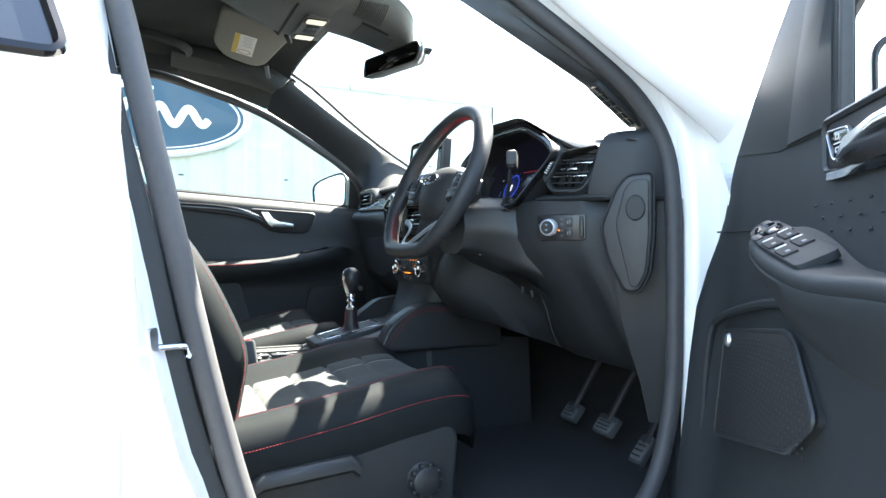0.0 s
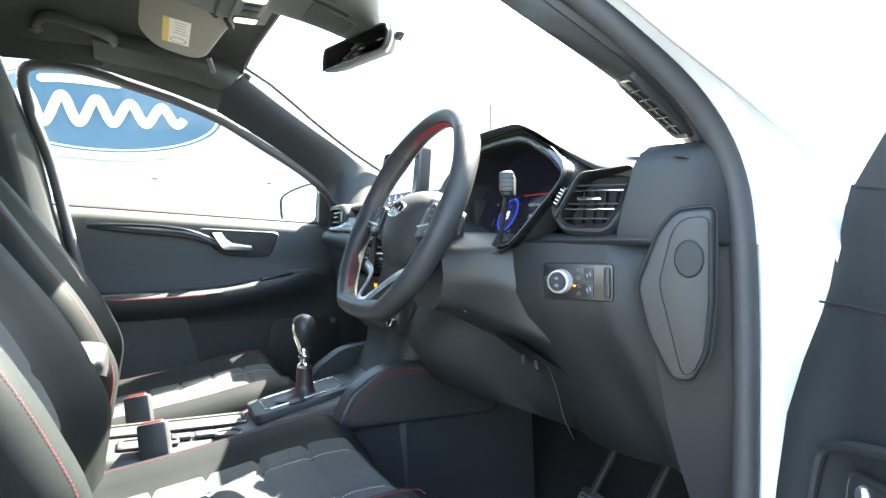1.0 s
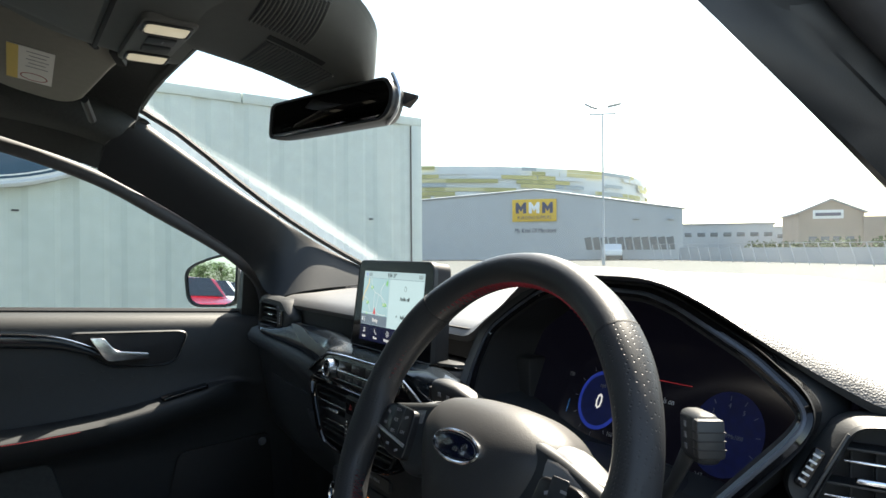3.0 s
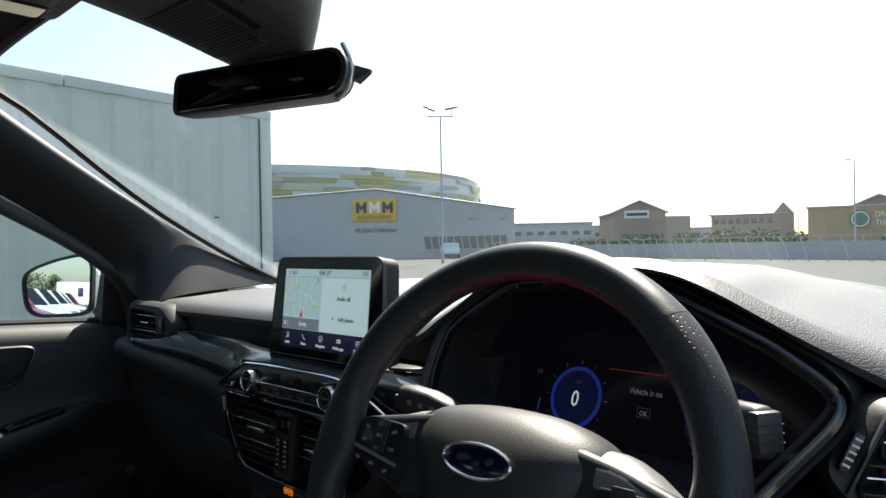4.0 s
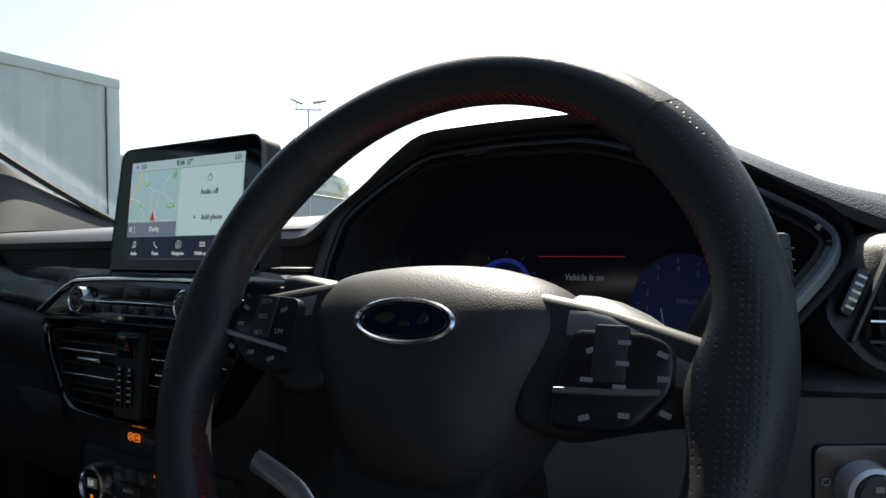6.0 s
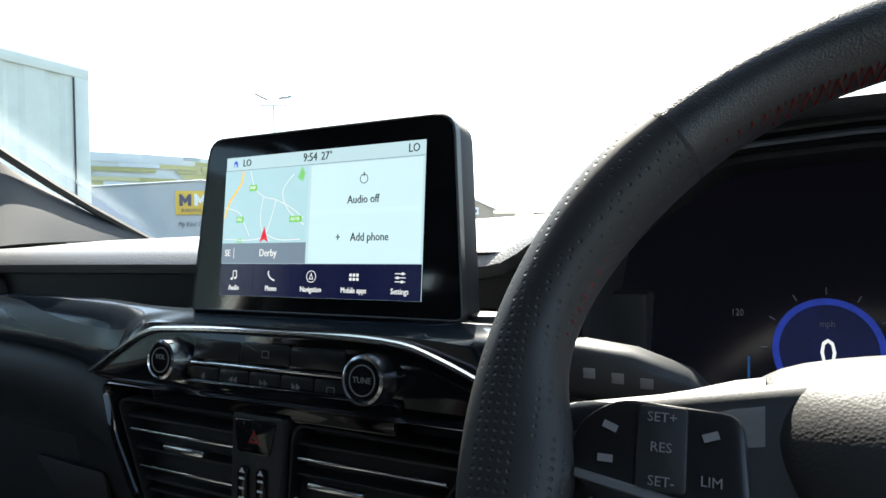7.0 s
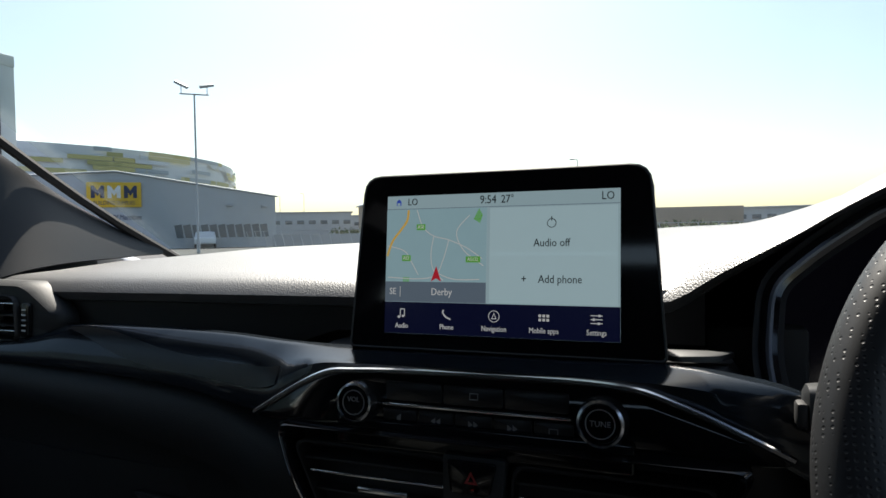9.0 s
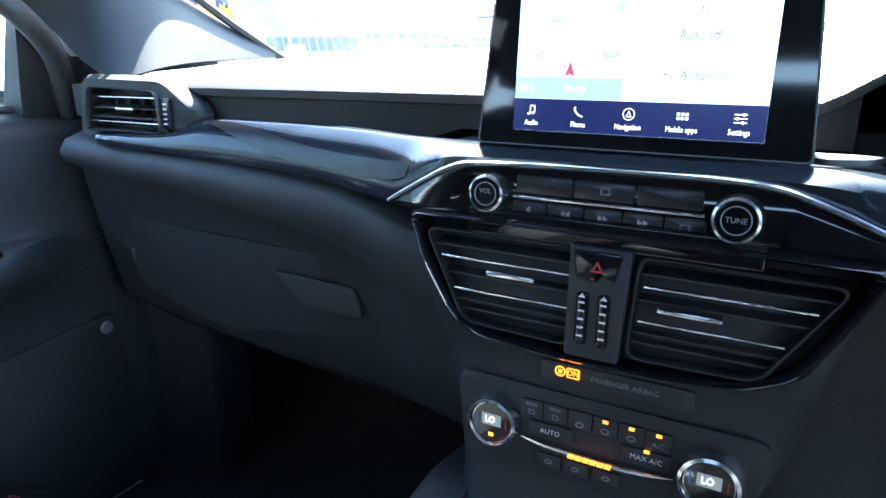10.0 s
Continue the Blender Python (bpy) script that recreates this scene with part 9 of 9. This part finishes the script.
# slanting steel fence along the road
fe = thing("steel_fence", far(20, 50), "galvanised steel fence along the road", "fence", kind="")
fa, fb = far(38, 56), far(-16, 36)
nf = 46
for k in range(nf):
    p = fa.lerp(fb, k / (nf - 1))
    d = (fb - fa).normalized()
    part("slat", bm_tube([p, p - d * 0.45 + Vector((0, 0, 1.35))], 0.030, 6), FENCE, fe)
part("rail", bm_tube([fa + Vector((0, 0, 1.36)), fb + Vector((0, 0, 1.36))], 0.024, 6), FENCE, fe)
away = (far(10, 60) - far(10, 56)).normalized()
wl = part("boundary_wall", bm_loft([[p + away * 4.0, p + away * 4.25, p + away * 4.25 + Vector((0, 0, 1.06)), p + away * 4.0 + Vector((0, 0, 1.06))] for p in [fa.lerp(fb, k / 8) for k in range(9)]]), ROOFGREY)
tagged(wl, "low dark boundary wall behind the fence", "wall")
# pale road verge
vg = part("road_kerb", bm_tube([far(a, 70, 0.05) for a in np.linspace(46, -24, 20)], 0.12, 4), CONCRETE)
tagged(vg, "pale concrete kerb of the road", "kerb", kind="structure")


def leafy(bm, rng, c, r, n, size):
    for _ in range(n):
        d = Vector((rng.gauss(0, 1), rng.gauss(0, 1), rng.gauss(0, 0.8))).normalized() * r * rng.uniform(0.45, 1.0)
        p = c + d
        u = Vector((rng.gauss(0, 1), rng.gauss(0, 1), rng.gauss(0, 1))).normalized()
        v = u.cross(Vector((rng.gauss(0, 1), rng.gauss(0, 1), rng.gauss(0, 1)))).normalized()
        s = size * rng.uniform(0.6, 1.3)
        q = [bm.verts.new(p + s * (a * u + b * v)) for a, b in ((-1, 0), (0, -0.6), (1, 0), (0, 0.6))]
        bm.faces.new(q)


rng = random.Random(3)
for az, d, w, h in ((28.5, 105, 9, 2.0), (25.0, 120, 6, 2.6), (20.0, 100, 8, 2.7), (17.3, 100, 8, 3.0), (14.8, 100, 7, 2.7), (13.3, 100, 4, 2.1), (6.3, 66, 5, 1.75), (2.4, 66, 6, 1.8), (-2.6, 66, 7, 1.8), (-8.0, 66, 8, 1.8)):
    hd = thing("shrub_bed", far(az, d), "green shrubs beside the road", "shrub", "roadside shrubs")
    bm = bmesh.new()
    for k in range(int(w * 1.6)):
        c = far(az, d) + (far(az + 3, d) - far(az, d)).normalized() * rng.uniform(-w / 2, w / 2) + Vector((0, rng.uniform(-1, 1), h * 0.45))
        leafy(bm, rng, c, h * rng.uniform(0.35, 0.6), 60, 0.28)
    part("leaves", bm, LEAF, hd)


def tree(at, h, crown):
    t = thing("tree", at, "leafy green roadside tree", "tree", "trees")
    at = Vector(at)
    part("trunk", bm_tube(curve_pts([at, at + Vector((0.1, 0, h * 0.3)), at + Vector((0.0, 0.1, h * 0.55)), at + Vector((0.1, 0.1, h * 0.8))], 8), [0.20, 0.17, 0.14, 0.12, 0.10, 0.08, 0.06, 0.04], 8), BARK, t)
    for k in range(5):
        a = rng.uniform(0, 6.28)
        part("limb", bm_tube([at + Vector((0, 0, h * (0.35 + 0.08 * k))), at + Vector((math.cos(a) * crown * 0.6, math.sin(a) * crown * 0.6, h * (0.55 + 0.07 * k)))], [0.08, 0.03], 6), BARK, t)
    bm = bmesh.new()
    for k in range(26):
        a, q = rng.uniform(0, 6.28), rng.uniform(0.1, 1.0)
        c = at + Vector((math.cos(a) * crown * q, math.sin(a) * crown * q, h * rng.uniform(0.42, 0.95) - 0.25 * h * q))
        leafy(bm, rng, c, crown * rng.uniform(0.25, 0.42), 70, 0.16)
    part("crown", bm, LEAF, t)


# behind the car, seen in the door mirror
for x, y, h, c in ((-11.5, -120, 7.0, 3.2), (-15.0, -122, 7.6, 3.4), (-8.0, -124, 5.6, 2.4), (-18.5, -118, 7.8, 3.6), (-3.2, -128, 4.2, 2.2)):
    tree((x, y, 0), h, c)
van_w = thing("white_trailer", (-1.2, -75, 0), "white box trailer parked behind", "trailer")
part("box", bm_box((7.0, 2.4, 2.3), 0.06, Matrix.Translation((-1.2, -75, 1.75))), SIGN_WHITE, van_w)
part("sign_bar", bm_box((0.5, 0.05, 0.9), 0.02, Matrix.Translation((-2.6, -73.78, 1.9))), NAVY, van_w)
for x in (-0.6, 3.8):
    part("wheel", bm_lathe([(0.0, -0.12), (0.42, -0.12), (0.45, 0), (0.42, 0.12), (0, 0.12)], 20, basis((x - 2.8, -73.9, 0.45), (1, 0, 0), (0, 0, 1))), RUBBER, van_w)


def parked_car(at, turn, paint, label):
    m = Matrix.Translation(at) @ Matrix.Rotation(radians(turn), 4, "Z")
    c = thing("parked_car", label=label, category="car", group="parked cars", m=m)
    side_ = [(-2.1, 0.35), (2.1, 0.35), (2.15, 0.62), (2.0, 0.82), (1.05, 0.95), (0.45, 1.40), (-0.9, 1.45), (-1.75, 1.02), (-2.1, 0.92)]
    rings = []
    for w, k in ((-0.88, 0.93), (-0.84, 0.985), (-0.6, 1.0), (0, 1.01), (0.6, 1.0), (0.84, 0.985), (0.88, 0.93)):
        rings.append([(x * (0.97 + 0.03 * k), w * (1 - 0.16 * max(0, z - 0.9)), 0.35 + (z - 0.35) * k) for x, z in rounded(side_, 0.12, 3)])
    part("body", bm_loft(rings), paint, c, local=True, sharp=50)
    for s in (1, -1):
        part("side_window", bm_slab(rounded([(-1.45, 1.02), (0.95, 0.98), (0.42, 1.33), (-0.85, 1.37)], 0.08), 0.02, Matrix(((1, 0, 0, 0), (0, 0, s, s * 0.845), (0, 1, 0, 0), (0, 0, 0, 1)))), PRIVACY, c, local=True)
        for x in (-1.3, 1.32):
            part("wheel", bm_lathe([(0.0, -0.10), (0.20, -0.10), (0.31, -0.09), (0.33, 0.0), (0.31, 0.09), (0, 0.09)], 20, Matrix(((1, 0, 0, x), (0, 0, s, s * 0.80), (0, 1, 0, 0.33), (0, 0, 0, 1)))), RUBBER, c, local=True)
        part("headlight", bm_box((0.2, 0.34, 0.12), 0.03, Matrix.Translation((2.0, s * 0.62, 0.72))), CHROME, c, local=True)
    part("front_window", bm_sheet(lambda u, v: (1.06 - 0.60 * v, (2 * u - 1) * (0.76 - 0.10 * v), 0.985 + 0.415 * v), 6, 4, 0.02), PRIVACY, c, local=True)
    return c


RED_PAINT = mat("red_car_paint", (0.30, 0.01, 0.02), 0.2, vary=0.03, coat=0.6)
for x, y, p, lb in ((-3.3, -14.5, RED_PAINT, "red car parked in the row behind"), (-3.2, -17.6, WHITE, "white car parked in the row behind"), (-3.1, -20.7, WHITE, "white car parked in the row behind"), (-3.0, -23.8, SIGN_SILVER, "silver car parked in the row behind"), (-3.0, -27.0, WHITE, "white car parked in the row behind"), (-2.9, -30.2, RED_PAINT, "red car parked in the row behind")):
    parked_car((x, y, 0), 62, p, lb)
# cars in the yard ahead
for az, d, p, lb in ((41.5, 62, WHITE, "white car parked by the warehouse"), (39.6, 66, SIGN_SILVER, "white car parked by the warehouse")):
    q = far(az, d)
    parked_car((q.x, q.y, 0), 130, p, lb)
